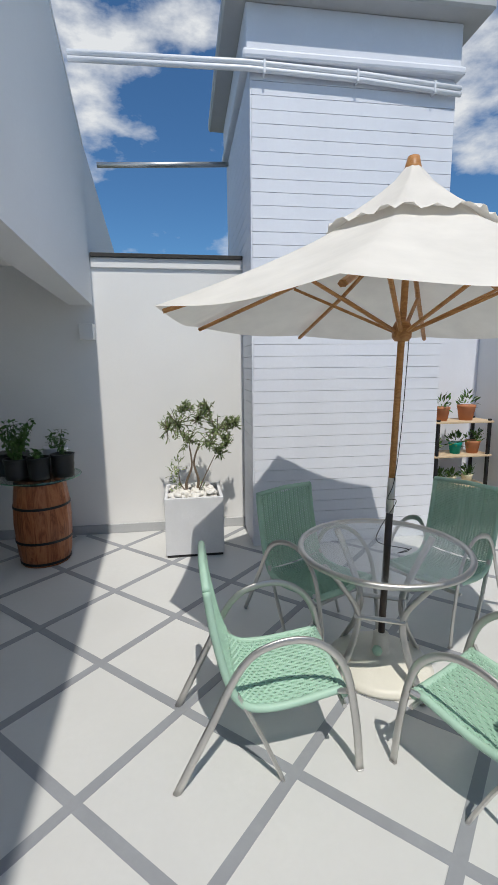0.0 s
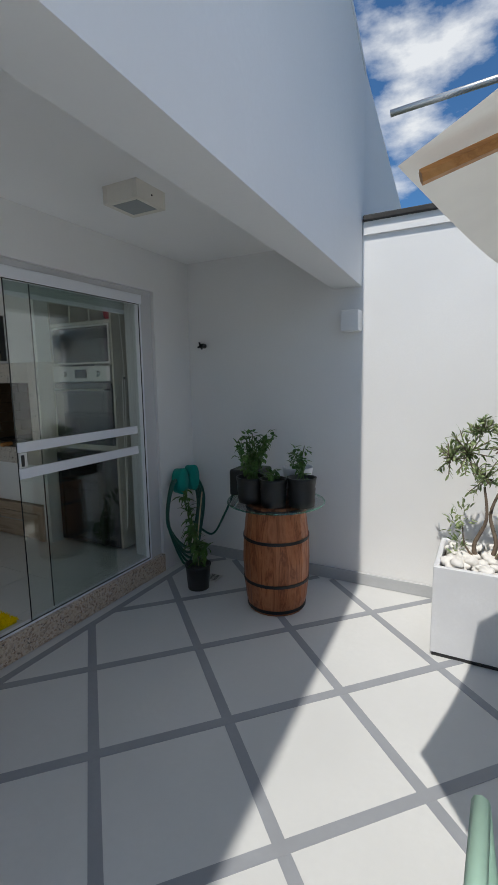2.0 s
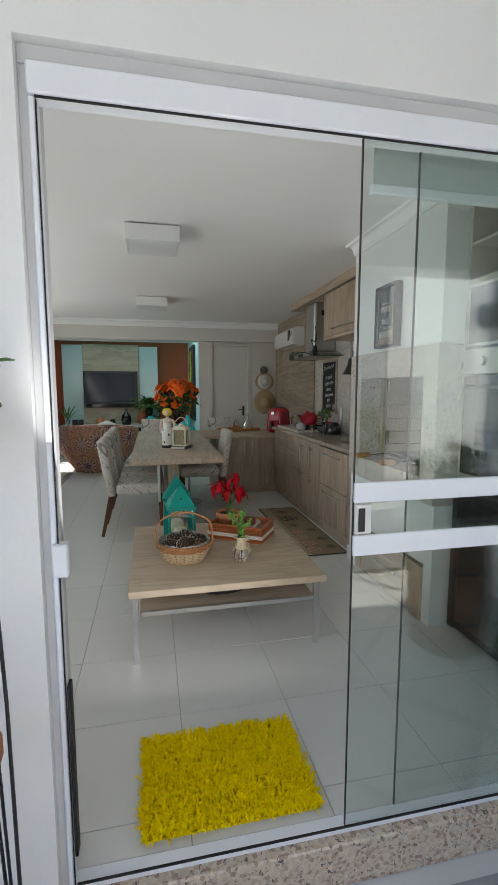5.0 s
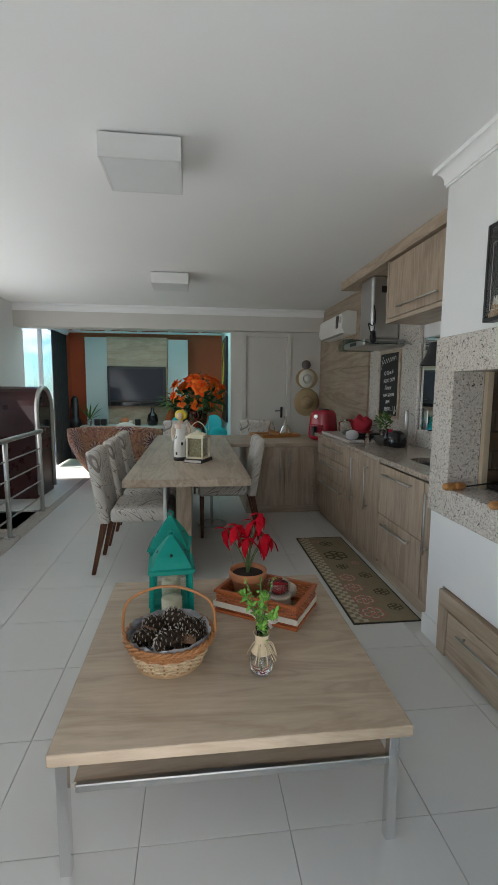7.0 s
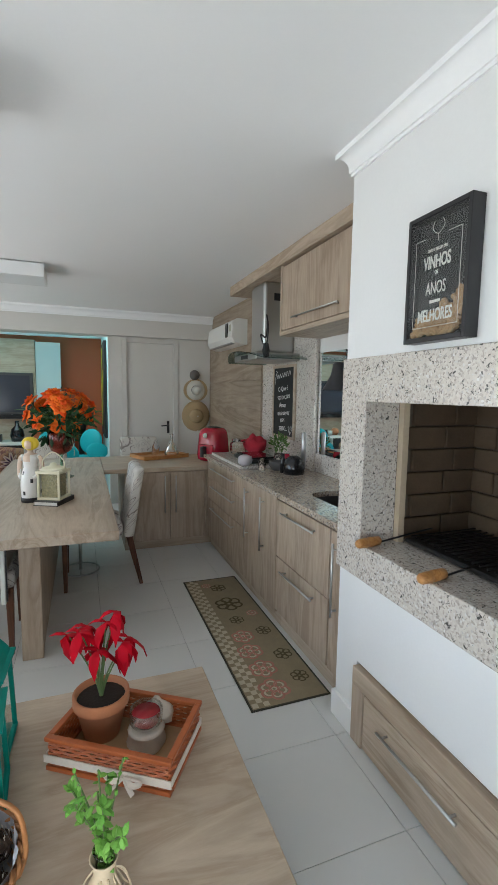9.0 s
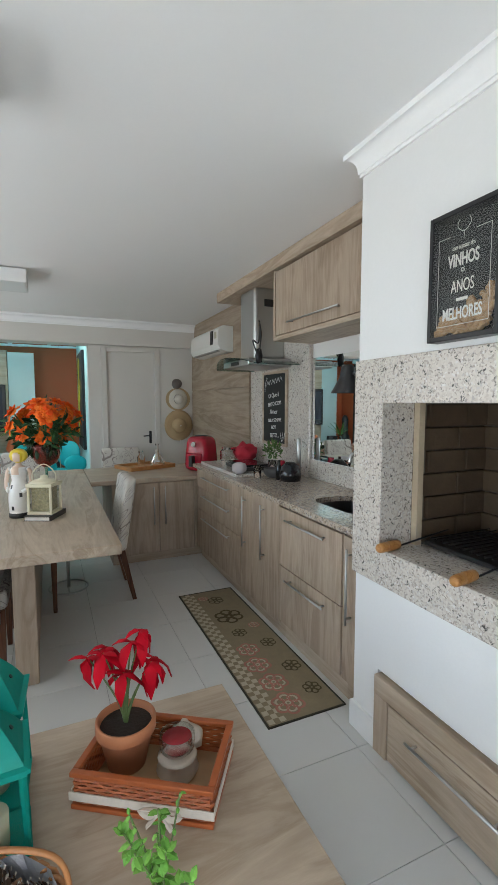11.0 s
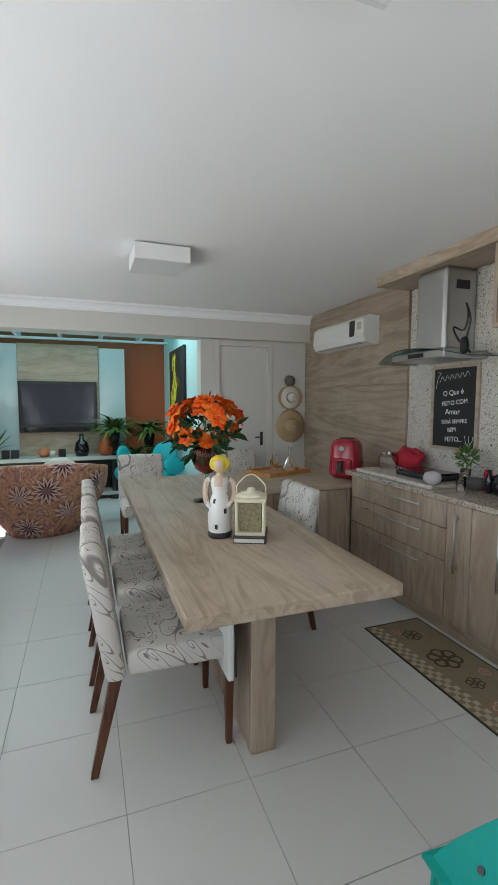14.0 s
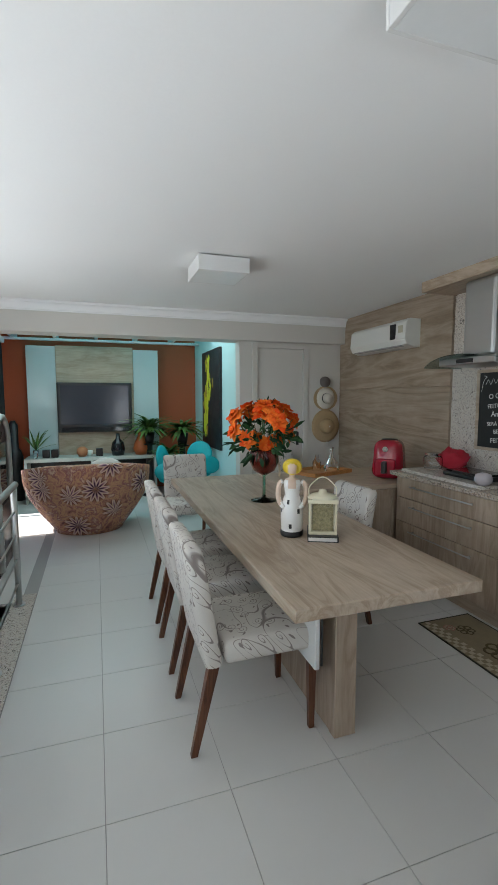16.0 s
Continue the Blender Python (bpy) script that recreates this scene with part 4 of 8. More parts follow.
# planter with olive tree
pl = thing("planter", 0.665, 4.43, FT, 0, "square white planter box on the terrace floor", "planter")
w, t, hgt = 0.268, 0.03, 0.565
part("panel", box(-w, w, -w, -w + t, 0.025, hgt, 0.004), CEMENT, pl)
part("panel", box(-w, w, w - t, w, 0.025, hgt, 0.004), CEMENT, pl)
part("panel", box(-w, -w + t, -w + t, w - t, 0.025, hgt, 0.004), CEMENT, pl)
part("panel", box(w - t, w, -w + t, w - t, 0.025, hgt, 0.004), CEMENT, pl)
part("plinth", box(-w + 0.01, w - 0.01, -w + 0.01, w - 0.01, 0.0, 0.03), BLACK, pl, "black base plate")
part("soil", box(-w + t, w - t, -w + t, w - t, 0.4, 0.50), SOIL, pl)
rng = random.Random(4)
peb = []
for k in range(5):
    b_ = bmesh.new()
    bmesh.ops.create_icosphere(b_, subdivisions=2, radius=1)
    for v in b_.verts:
        v.co *= 1 + 0.22 * noise.noise(v.co * 1.3 + Vector((k * 7.1, 0, 0)))
    o_ = part("pebble", b_, PEBBLE, pl, "", True)
    peb.append(o_.data)
    o_.matrix_basis = Matrix.Translation((-0.18 + 0.09 * k, 0.0, 0.525)) @ Matrix.Diagonal((0.042, 0.036, 0.028, 1))
for k in range(105):
    x, y = rng.uniform(-0.21, 0.21), rng.uniform(-0.21, 0.21)
    r = rng.uniform(0.026, 0.05)
    o_ = new("pebble", peb[k % 5])
    o_.parent = pl
    o_.matrix_basis = Matrix.Translation((x, y, 0.515 + rng.uniform(0, 0.055))) @ Euler((rng.uniform(-0.5, 0.5), rng.uniform(-0.5, 0.5), rng.random() * 6)).to_matrix().to_4x4() @ Matrix.Diagonal((r, r * 0.85, r * 0.62, 1))
ot = thing("olive_tree", 0.66, 4.45, FT + 0.5, 0, "small olive tree with twisted trunks in the planter", "tree")
trunks = [[(-0.02, 0.0, 0), (-0.06, 0.01, 0.12), (0.0, 0.0, 0.3), (-0.02, 0.0, 0.5)], [(0.02, 0.02, 0), (0.06, 0.0, 0.15), (0.02, 0.02, 0.33), (0.08, 0.02, 0.52)], [(0.03, -0.02, 0), (0.12, -0.03, 0.2), (0.22, -0.02, 0.40)], [(-0.03, 0, 0.02), (-0.11, 0.0, 0.12), (-0.13, 0.0, 0.25)]]
for k, tr in enumerate(trunks):
    part("trunk", tube(curve(tr, 16), 0.016 if k < 2 else 0.008, 8, taper=0.4), BARK, ot, "", True)
bm, tw = bmesh.new(), bmesh.new()
for cx, cy, cz, rr in ((-0.12, 0, 0.70, 0.15), (0.06, 0.02, 0.74, 0.16), (0.24, -0.02, 0.64, 0.15), (-0.22, 0.02, 0.66, 0.10), (0.34, -0.03, 0.66, 0.10), (0.16, -0.05, 0.52, 0.13), (-0.02, -0.03, 0.56, 0.12), (-0.05, 0.0, 0.84, 0.08), (0.17, 0, 0.84, 0.08), (0.33, 0, 0.50, 0.09), (0.42, 0, 0.70, 0.06), (0.27, 0.03, 0.42, 0.07)):
    for _ in range(14):
        d = rand_dir(rng, 0.6)
        s = Vector((cx, cy, cz)) - d * rr * 0.3
        e = Vector((cx, cy, cz)) + d * rr
        tube([s, s.lerp(e, 0.5) + rand_dir(rng) * 0.01, e], 0.003, 4, tw)
        for j in range(11):
            q = s.lerp(e, 0.2 + 0.08 * j)
            leaf(bm, q, (d + rand_dir(rng) * 1.1).normalized(), rand_dir(rng, 1), rng.uniform(0.035, 0.055), rng.uniform(0.010, 0.015), 0.1)
part("twigs", tw, BARK, ot)
part("crown", bm, OLIVE, ot, "loose crown of narrow grey-green leaves")
bm = bmesh.new()
for cx, cz in ((-0.15, 0.10), (-0.18, 0.24), (-0.13, 0.32), (0.10, 0.04)):
    foliage(bm, rng, (cx, 0.0, cz), (0.05, 0.05, 0.08), 26, 0.045, 0.013, 0.6)
part("suckers", bm, OLIVE, ot, "leafy shoots at the base")

# barrel with glass top and nursery pots
br = thing("barrel", -0.70, 4.345, FT, 0, "varnished wooden barrel used as a plant stand", "barrel")
BH = 0.785
prof = [(0.207, 0.0), (0.225, 0.09), (0.238, 0.225), (0.245, 0.38), (0.239, 0.53), (0.225, 0.67), (0.209, BH)]
part("drum", lathe(prof, 22), BARRELW, br)
for z, r in ((0.03, 0.214), (0.23, 0.239), (0.54, 0.2385), (0.755, 0.2145)):
    part("hoop", lathe([(r, z - 0.011), (r + 0.004, z - 0.011), (r + 0.004, z + 0.011), (r, z + 0.011)], 32, caps=False), IRON, br, "rusty iron hoop")
gt = part("glass_top", lathe([(0.0, BH + 0.001), (0.35, BH + 0.001), (0.352, BH + 0.006), (0.35, BH + 0.011), (0.0, BH + 0.011)], 48, caps=False), PANEC, br, "round clear glass top")
part("glass_rim", tube([(0.351 * math.cos(a * math.pi / 24), 0.351 * math.sin(a * math.pi / 24), BH + 0.006) for a in range(48)], 0.0055, 6, closed=True), GGLASS, br)


def nursery_pot(x, y, z, r, hh, label, leaves, mat_=POTB, seed=1, spread=0.1, tall=0.2, square=False):
    p = thing("nursery_pot", x, y, z, seed * 31 % 90, label, "potted plant", "pots on the barrel")
    if square:
        part("pot", box(-r, r, -r, r, 0, hh, 0.015, 2), mat_, p)
    else:
        part("pot", lathe([(r * 0.88, 0.0), (r * 0.93, hh * 0.25), (r * 0.90, hh * 0.3), (r * 0.96, hh * 0.6), (r * 0.93, hh * 0.65), (r, hh * 0.93), (r * 1.04, hh), (r * 0.9, hh), (r * 0.88, hh * 0.9), (0.001, hh * 0.9)], 20), mat_, p, "", True)
    rg = random.Random(seed)
    b, st = bmesh.new(), bmesh.new()
    for _ in range(max(2, leaves // 22)):
        top = Vector((rg.uniform(-spread, spread), rg.uniform(-spread, spread), hh + tall * rg.uniform(0.5, 1)))
        bot = Vector((rg.uniform(-r, r) * 0.4, rg.uniform(-r, r) * 0.4, hh * 0.88))
        pts = curve([bot, bot.lerp(top, 0.5) + rand_dir(rg) * 0.015, top], 10)
        tube(pts, 0.0035, 5, st)
        for _ in range(22):
            q = pts[rg.randrange(3, len(pts))]
            d = rand_dir(rg, 0.2)
            leaf(b, q + d * rg.uniform(0, 0.035), d, (0, 0, 1), rg.uniform(0.03, 0.05), rg.uniform(0.018, 0.03), 0.35)
    part("stems", st, STEM, p)
    part("leaves", b, LEAF, p)
    return p


ZB = FT + BH + 0.011
nursery_pot(-0.955, 4.445, ZB, 0.125, 0.20, "square black pot of small leafy herbs", 60, seed=3, square=True, tall=0.14)
nursery_pot(-0.845, 4.245, ZB, 0.11, 0.18, "black nursery pot with a bushy herb", 380, seed=5, spread=0.15, tall=0.32)
nursery_pot(-0.655, 4.205, ZB, 0.096, 0.19, "black grow bag with low seedlings", 50, seed=7, spread=0.07, tall=0.06)
nursery_pot(-0.475, 4.285, ZB, 0.10, 0.20, "black grow bag with a small cutting", 66, seed=9, spread=0.07, tall=0.24)
nursery_pot(-0.585, 4.485, ZB, 0.11, 0.23, "white bucket with a cutting", 22, CEMENT, seed=12, spread=0.06, tall=0.12)

# pot with stake, hose, taps, sconce, lamp, drain
pp = thing("stake_plant", -1.375, 4.30, FT, 0, "black plastic pot with a leafy plant tied to a stake", "potted plant")
part("pot", lathe([(0.085, 0.0), (0.10, 0.18), (0.108, 0.2), (0.095, 0.2), (0.09, 0.18), (0.001, 0.18)], 20), POTB, pp, "", True)
part("stake", tube([(0, 0, 0.15), (0.01, 0.0, 0.45), (0.06, 0.0, 0.80)], 0.006, 6), ROPE, pp)
rng = random.Random(21)
bm, st = bmesh.new(), bmesh.new()
for tip in ((-0.16, 0.05, 0.72), (-0.10, 0.0, 0.80), (0.12, -0.04, 0.40), (0.0, -0.06, 0.50), (-0.05, -0.05, 0.62)):
    pts = curve([(0, 0, 0.16), (tip[0] * 0.3, tip[1] * 0.3, tip[2] * 0.6), tip], 14)
    tube(pts, 0.004, 5, st)
    for _ in range(26):
        q = pts[rng.randrange(5, len(pts))]
        d = rand_dir(rng, -0.1)
        leaf(bm, q, d, (0, 0, 1), rng.uniform(0.06, 0.10), rng.uniform(0.022, 0.034), 0.6)
part("stems", st, STEM, pp)
part("leaves", bm, LEAF, pp)
for z in (0.30, 0.44):
    part("tie", tube(curve([(0.02, -0.015, z), (0.0, -0.03, z + 0.02), (-0.02, -0.015, z), (-0.03, -0.03, z - 0.06)], 10), 0.006, 5), PAPER, pp, "white cloth tie")

hs = thing("garden_hose", -1.80, 4.665, 0, 0, "green garden hose coiled on teal wall hangers", "hose")
for k in range(9):
    w0, lo = 0.215 + 0.014 * (k % 4), -0.02 - 0.05 * (k % 5)
    y0 = -0.02 + 0.008 * (k % 3)
    xx = 0.03 + 0.014 * (k % 4)
    pts = curve([(xx, y0 - w0 * 0.7, 0.60), (xx, y0, 0.66), (xx + 0.02, y0 + w0 * 0.7, 0.58), (xx + 0.02, y0 + w0, 0.32), (xx + 0.02, y0 + 0.04, lo), (xx, y0 - w0, 0.25)], 36, True)
    part("coil", tube(pts, 0.010, 6, closed=True), HOSE, hs, "", True)
part("hose_end", tube(curve([(0.06, 0.10, 0.20), (0.25, 0.12, 0.10), (0.38, 0.14, 0.30), (0.46, 0.17, 0.50)], 24), 0.010, 6), HOSE, hs, "", True)
for dy in (-0.08, 0.09):
    part("hanger", move(lathe([(0.11, 0.0), (0.118, 0.085), (0.105, 0.09), (0.0, 0.095)], 20, squash=0.6), pose(0.02, dy, 0.62, 0, 90, 0)), TEAL, hs, "teal plastic hanger", True)
tp = thing("garden_tap", -1.30, WALLY - 0.0, 0.42, 0, "chrome garden tap on the wall", "tap")
part("spout", tube(curve([(0, 0, 0), (0, -0.06, 0), (-0.01, -0.09, -0.02), (-0.03, -0.11, -0.05)], 12), 0.012, 8), CHROME, tp, "", True)
part("valve", move(lathe([(0.015, 0), (0.02, 0.02), (0.008, 0.03)], 12), pose(0, -0.05, 0.01)), CHROME, tp)
tp2 = thing("wall_valve", -1.665, WALLY, 1.80, 0, "old bronze stop valve on the wall", "tap")
part("valve_body", move(lathe([(0.022, 0), (0.018, 0.03), (0.014, 0.05), (0.02, 0.055), (0.012, 0.07)], 12), pose(0, 0, 0, 90, 0, 0)), IRON, tp2, "", True)
for a in (0, 90):
    part("cross_handle", move(box(-0.035, 0.035, -0.008, 0.008, 0.058, 0.07, 0.003), pose(0, 0, 0, 90, 0, 0) @ pose(0, 0, 0, 0, 0, a + 25)), IRON, tp2)
sc = thing("wall_sconce", -0.305, WALLY, 1.92, 0, "square white metal wall light", "wall lamp")
part("shade", box(-0.065, 0.065, -0.13, -0.01, -0.075, 0.075, 0.004), LAMPW, sc)
part("back_plate", box(-0.05, 0.05, -0.012, 0.0, -0.06, 0.06, 0.003), LAMPW, sc)
part("lamp_slot", box(-0.045, 0.045, -0.115, -0.03, -0.078, -0.074), FROST, sc)
cl = thing("ceiling_light", -1.125, 3.46, 2.53, 0, "square cream ceiling light with a frosted glass window", "ceiling lamp")
LAMPC = surface("cream_lamp_enamel", (0.74, 0.71, 0.64), 0.45, vary=0.05)
part("mount_plate", box(-0.117, 0.117, -0.117, 0.117, -0.005, 0.0), LAMPC, cl)
for a, b, c_, d in ((-0.117, -0.088, -0.117, 0.117), (0.088, 0.117, -0.117, 0.117), (-0.088, 0.088, -0.117, -0.084), (-0.088, 0.088, 0.084, 0.117)):
    part("housing_side", box(a, b, c_, d, -0.092, -0.005, 0.002), LAMPC, cl)
part("glass", box(-0.088, 0.088, -0.084, 0.084, -0.089, -0.08), surface("grey_lamp_glass", (0.32, 0.35, 0.35), 0.2, vary=0.05), cl, "frosted glass window")
part("screw", lathe([(0.004, -0.054), (0.004, -0.046)], 8, at=(0.119, 0.0, 0)), IRON, cl)
dr = thing("floor_drain", -1.36, 4.50, FT, 0, "small grey square floor drain", "drain")
part("grate", box(-0.06, 0.06, -0.06, 0.06, 0.0, 0.006, 0.002), ALU, dr)
for k in range(5):
    part("slot", box(-0.045, 0.045, -0.044 + 0.02 * k, -0.036 + 0.02 * k, 0.0061, 0.0068), IRON, dr)

# wrought-iron plant ladder beside the door
ps = thing("plant_stand", -1.62, 2.125, FT, 0, "black wrought iron ladder stand holding terracotta pots", "plant stand")
for yy in (0.13, -0.25):
    part("upright", tube([(0.12, yy + 0.03, 0.0), (-0.02, yy - 0.02, 0.9), (-0.06, yy - 0.05, 1.46)], 0.0042, 6), IRON, ps)
    part("upright", tube([(-0.17, yy - 0.08, 0.0), (-0.16, yy - 0.10, 0.9), (-0.12, yy - 0.10, 1.46)], 0.0042, 6), IRON, ps)
    part("foot_ball", lathe([(0.0, 0.0), (0.014, 0.007), (0.014, 0.017), (0.0, 0.026)], 10, at=(0.12, yy + 0.03, 0), caps=False), IRON, ps)
for z in (0.22, 0.47, 0.72, 0.98, 1.22, 1.44):
    f = 1 - z / 1.6
    xf = 0.12 - 0.15 * min(1, z / 0.9)
    for yy in (0.13 - 0.05 * z, -0.25 - 0.05 * z):
        part("rung", tube([(xf, yy, z), (-0.16, yy - 0.08, z + 0.02)], 0.004, 6), IRON, ps)
    part("rung", tube([(xf, 0.13 - 0.05 * z, z), (xf, -0.25 - 0.05 * z, z)], 0.004, 6), IRON, ps)
    part("rung", tube([(xf, 0.13 - 0.05 * z, z), (-0.05, -0.25 - 0.05 * z, z + 0.01)], 0.0035, 6), IRON, ps)


def clay_pot(x, y, z, r, kind_, seed, label):
    p = thing("clay_pot", x, y, z, seed * 17, label, "potted plant", "terracotta pots on the ladder stand")
    hh = r * 1.15
    part("pot", lathe([(r * 0.55, 0), (r * 0.75, hh * 0.4), (r * 0.93, hh * 0.8), (r * 0.95, hh * 0.82), (r, hh * 0.86), (r * 1.0, hh), (r * 0.9, hh), (r * 0.86, hh * 0.85), (0.001, hh * 0.83)], 28), TERRA, p, "", True)
    part("soil", lathe([(0.001, hh * 0.86), (r * 0.87, hh * 0.84)], 20, caps=False), SOIL, p)
    rg = random.Random(seed)
    b = bmesh.new()
    if kind_ == "rosette":
        for q in range(2):
            cx, cy = (rg.uniform(-0.03, 0.03), rg.uniform(-0.03, 0.03)) if q else (0.02, 0.01)
            for ring in range(4):
                for k in range(8 - ring):
                    a = 2 * math.pi * k / (8 - ring) + ring * 0.4 + q
                    el = 0.2 + ring * 0.35
                    leaf(b, (cx, cy, hh * 0.88 + ring * 0.006), (math.cos(a) * math.cos(el), math.sin(a) * math.cos(el), math.sin(el)), (0, 0, 1), 0.055 - ring * 0.009, 0.028, -0.15)
        part("leaves", b, SUCC, p, "pale grey-green rosette")
    elif kind_ == "trail":
        st = bmesh.new()
        for k in range(4):
            a = 0.2 + 0.55 * k
            pts = curve([(0, 0, hh * 0.85), (0.05 * math.cos(a), 0.05 * math.sin(a), hh + 0.07), (0.13 * math.cos(a), 0.13 * math.sin(a), hh + (0.10, -0.03, 0.08, 0.04)[k])], 9)
            tube(pts, 0.003, 5, st)
            for q in pts[4:]:
                leaf(b, q, rand_dir(rg, 0.2), (0, 0, 1), 0.045, 0.045, 0.2)
        part("stems", st, STEM, p)
        part("leaves", b, LEAF, p)
    return p


clay_pot(-1.66, 2.12, FT + 1.45, 0.105, "trail", 2, "shallow terracotta pot with a trailing plant")
clay_pot(-1.54, 2.125, FT + 0.72, 0.125, "soil", 3, "terracotta pot of dark bare soil")
clay_pot(-1.50, 2.135, FT + 0.47, 0.10, "rosette", 6, "terracotta pot with a grey rosette succulent")
clay_pot(-1.46, 2.135, FT + 0.24, 0.11, "rosette", 8, "terracotta pot with a grey rosette succulent")
clay_pot(-1.46, 2.165, FT + 0.0, 0.11, "rosette", 11, "terracotta pot standing on the floor")

# shelf of pots behind the tower
sh = thing("plant_shelf", 3.48, 4.62, FT, 0, "open shelf with pale wooden boards and black posts", "shelf")
for x in (-0.28, 0.30):
    for y in (-0.14, 0.14):
        part("post", box(x - 0.015, x + 0.015, y - 0.015, y + 0.015, 0, 1.17, 0.002), IRON, sh)
for z in (0.45, 0.79, 1.15):
    part("shelf_board", box(-0.32, 0.34, -0.16, 0.16, z - 0.02, z, 0.003), surface("pale_pine_board", (0.62, 0.48, 0.32), 0.6, vary=0.15) if z == 0.45 else bpy.data.materials["pale_pine_board"], sh)
k = 0
for z, row in ((1.15, ((-0.18, 0.085), (0.10, 0.095))), (0.79, ((-0.24, 0.05), (0.0, 0.07), (0.2, 0.08))), (0.45, ((-0.15, 0.05), (-0.02, 0.05), (0.16, 0.06))), (0.0, ((-0.2, 0.09), (-0.02, 0.09)))):
    for x, r in row:
        k += 1
        q = thing("shelf_pot", 3.48 + x, 4.60, FT + z, 0, "small potted plant on the open shelf" if z else "black pot with a leafy plant on the floor", "potted plant", "pots on the open shelf")
        part("pot", lathe([(r * 0.7, 0), (r * 0.95, r * 1.4), (r, r * 1.5), (r, r * 1.7), (r * 0.85, r * 1.7), (0.001, r * 1.5)], 18), TERRA if z in (1.15, 0.79) and k != 4 else (POTB if z == 0 else CREAMP if z == 0.45 else TEAL), q, "", True)
        part("leaves", foliage(bmesh.new(), random.Random(k + 40), (0, 0, r * 2.0), (r, r, r * 1.2), 45, 0.06, 0.02, 0.8), LEAF, q)

# ================= kitchen things =================
def bar_handle(parent, p0, p1, out, r=0.006):
    """A steel bar handle on two posts; out is the way off the door."""
    p0, p1, out = Vector(p0), Vector(p1), Vector(out)
    d = (p1 - p0).normalized()
    bm = tube([p0 + out, p1 + out], r, 8)
    for q in (p0 + d * 0.03, p1 - d * 0.03):
        tube([q, q + out], r * 0.8, 6, bm)
    return part("handle", bm, STEEL, parent, "brushed steel bar handle", True)


FY = 4.19


def base_unit(name, x0, x1, fronts, label, yb=KW, top=0.876):
    """A base cabinet; fronts: (x0, x1, z0, z1, handle) with handle h, v or ''."""
    cx = (x0 + x1) / 2
    u = thing(name, cx, FY, 0, 0, label, "cabinet", "oak kitchen base units")
    part("body", box(x0 - cx, x1 - cx, 0.032, yb - FY - 0.002, 0.10, top), OAKZ, u)
    part("plinth", box(x0 - cx, x1 - cx, 0.05, 0.08, 0.0, 0.10), OAKX, u)
    for a, b, z0, z1, hd in fronts:
        nm = "drawer_front" if hd == "h" else "door"
        f = part(nm, box(a - cx + 0.0026, b - cx - 0.0026, 0.0, 0.02, z0 + 0.0026, z1 - 0.0026, 0.0012), OAKZ, u)
        m = (a + b) / 2 - cx
        if hd == "h":
            wd = (b - a) * 0.31
            bar_handle(f, (m - wd, 0, z1 - 0.06), (m + wd, 0, z1 - 0.06), (0, -0.032, 0))
        elif hd:
            xx = a - cx + 0.06 if hd == "l" else (b - cx - 0.06 if hd == "r" else m)
            bar_handle(f, (xx, 0, z1 - 0.42), (xx, 0, z1 - 0.05), (0, -0.032, 0))
    return u


base_unit("drawer_unit", -6.60, -5.495, [(-6.57, -5.495, 0.70, 0.872, "h"), (-6.57, -5.495, 0.49, 0.70, "h"), (-6.57, -5.495, 0.105, 0.49, "h")], "grey-oak three drawer kitchen unit under the granite top")
base_unit("door_unit", -5.495, -5.30, [(-5.495, -5.30, 0.105, 0.872, "m")], "narrow grey-oak kitchen cupboard with a tall steel handle")
base_unit("door_unit", -5.30, -4.87, [(-5.30, -4.87, 0.105, 0.872, "m")], "grey-oak kitchen cupboard with a tall steel handle")
base_unit("drawer_unit", -4.87, -4.21, [(-4.87, -4.21, 0.49, 0.86, "h"), (-4.87, -4.21, 0.13, 0.49, "h")], "grey-oak unit with two deep drawers", top=0.69)
base_unit("door_unit", -4.21, -4.06, [(-4.20, -4.06, 0.13, 0.86, "m")], "narrow grey-oak cupboard beside the barbecue")

# granite top with sink cut-out
wt = thing("granite_worktop", -5.35, 4.48, 0.878, 0, "speckled granite worktop with an undermounted sink", "worktop")
sx0, sx1, sy0, sy1 = 0.58, 1.05, -0.14, 0.18
# same stone as GRANITE, browned to stand for dark grazing reflections
TOPG = granite("polished_granite_dark_reflection", [(0.0, (0.44, 0.36, 0.28)), (0.45, (0.54, 0.46, 0.38)), (0.72, (0.32, 0.24, 0.18)), (0.86, (0.12, 0.10, 0.09)), (1.0, (0.60, 0.56, 0.52))], 0.14)
for cx_, cy_, a0 in ((sx0, sy0, 180), (sx1, sy0, 270), (sx1, sy1, 0), (sx0, sy1, 90)):
    rr_ = 0.11
    mx_, my_ = cx_ + (rr_ if cx_ == sx0 else -rr_), cy_ + (rr_ if cy_ == sy0 else -rr_)
    arc_ = [(mx_ + rr_ * math.cos(radians(a0 + 9 * k)), my_ + rr_ * math.sin(radians(a0 + 9 * k))) for k in range(11)]
    part("sink_corner", prism([(cx_, cy_)] + arc_[::-1], 0.0, 0.0338), TOPG, wt)
for a in ((-1.30, sx0, -0.31, 0.30), (sx1, 1.30, -0.31, 0.30), (sx0, sx1, -0.31, sy0), (sx0, sx1, sy1, 0.30)):
    part("slab_section", box(*a, 0.0, 0.034), TOPG, wt)
bm = bmesh.new()
for a in ((sx0 - 0.01, sx0, sy0, sy1), (sx1, sx1 + 0.01, sy0, sy1), (sx0, sx1, sy0 - 0.01, sy0), (sx0, sx1, sy1, sy1 + 0.01)):
    box(*a, -0.17, 0.001, 0, 1, bm)
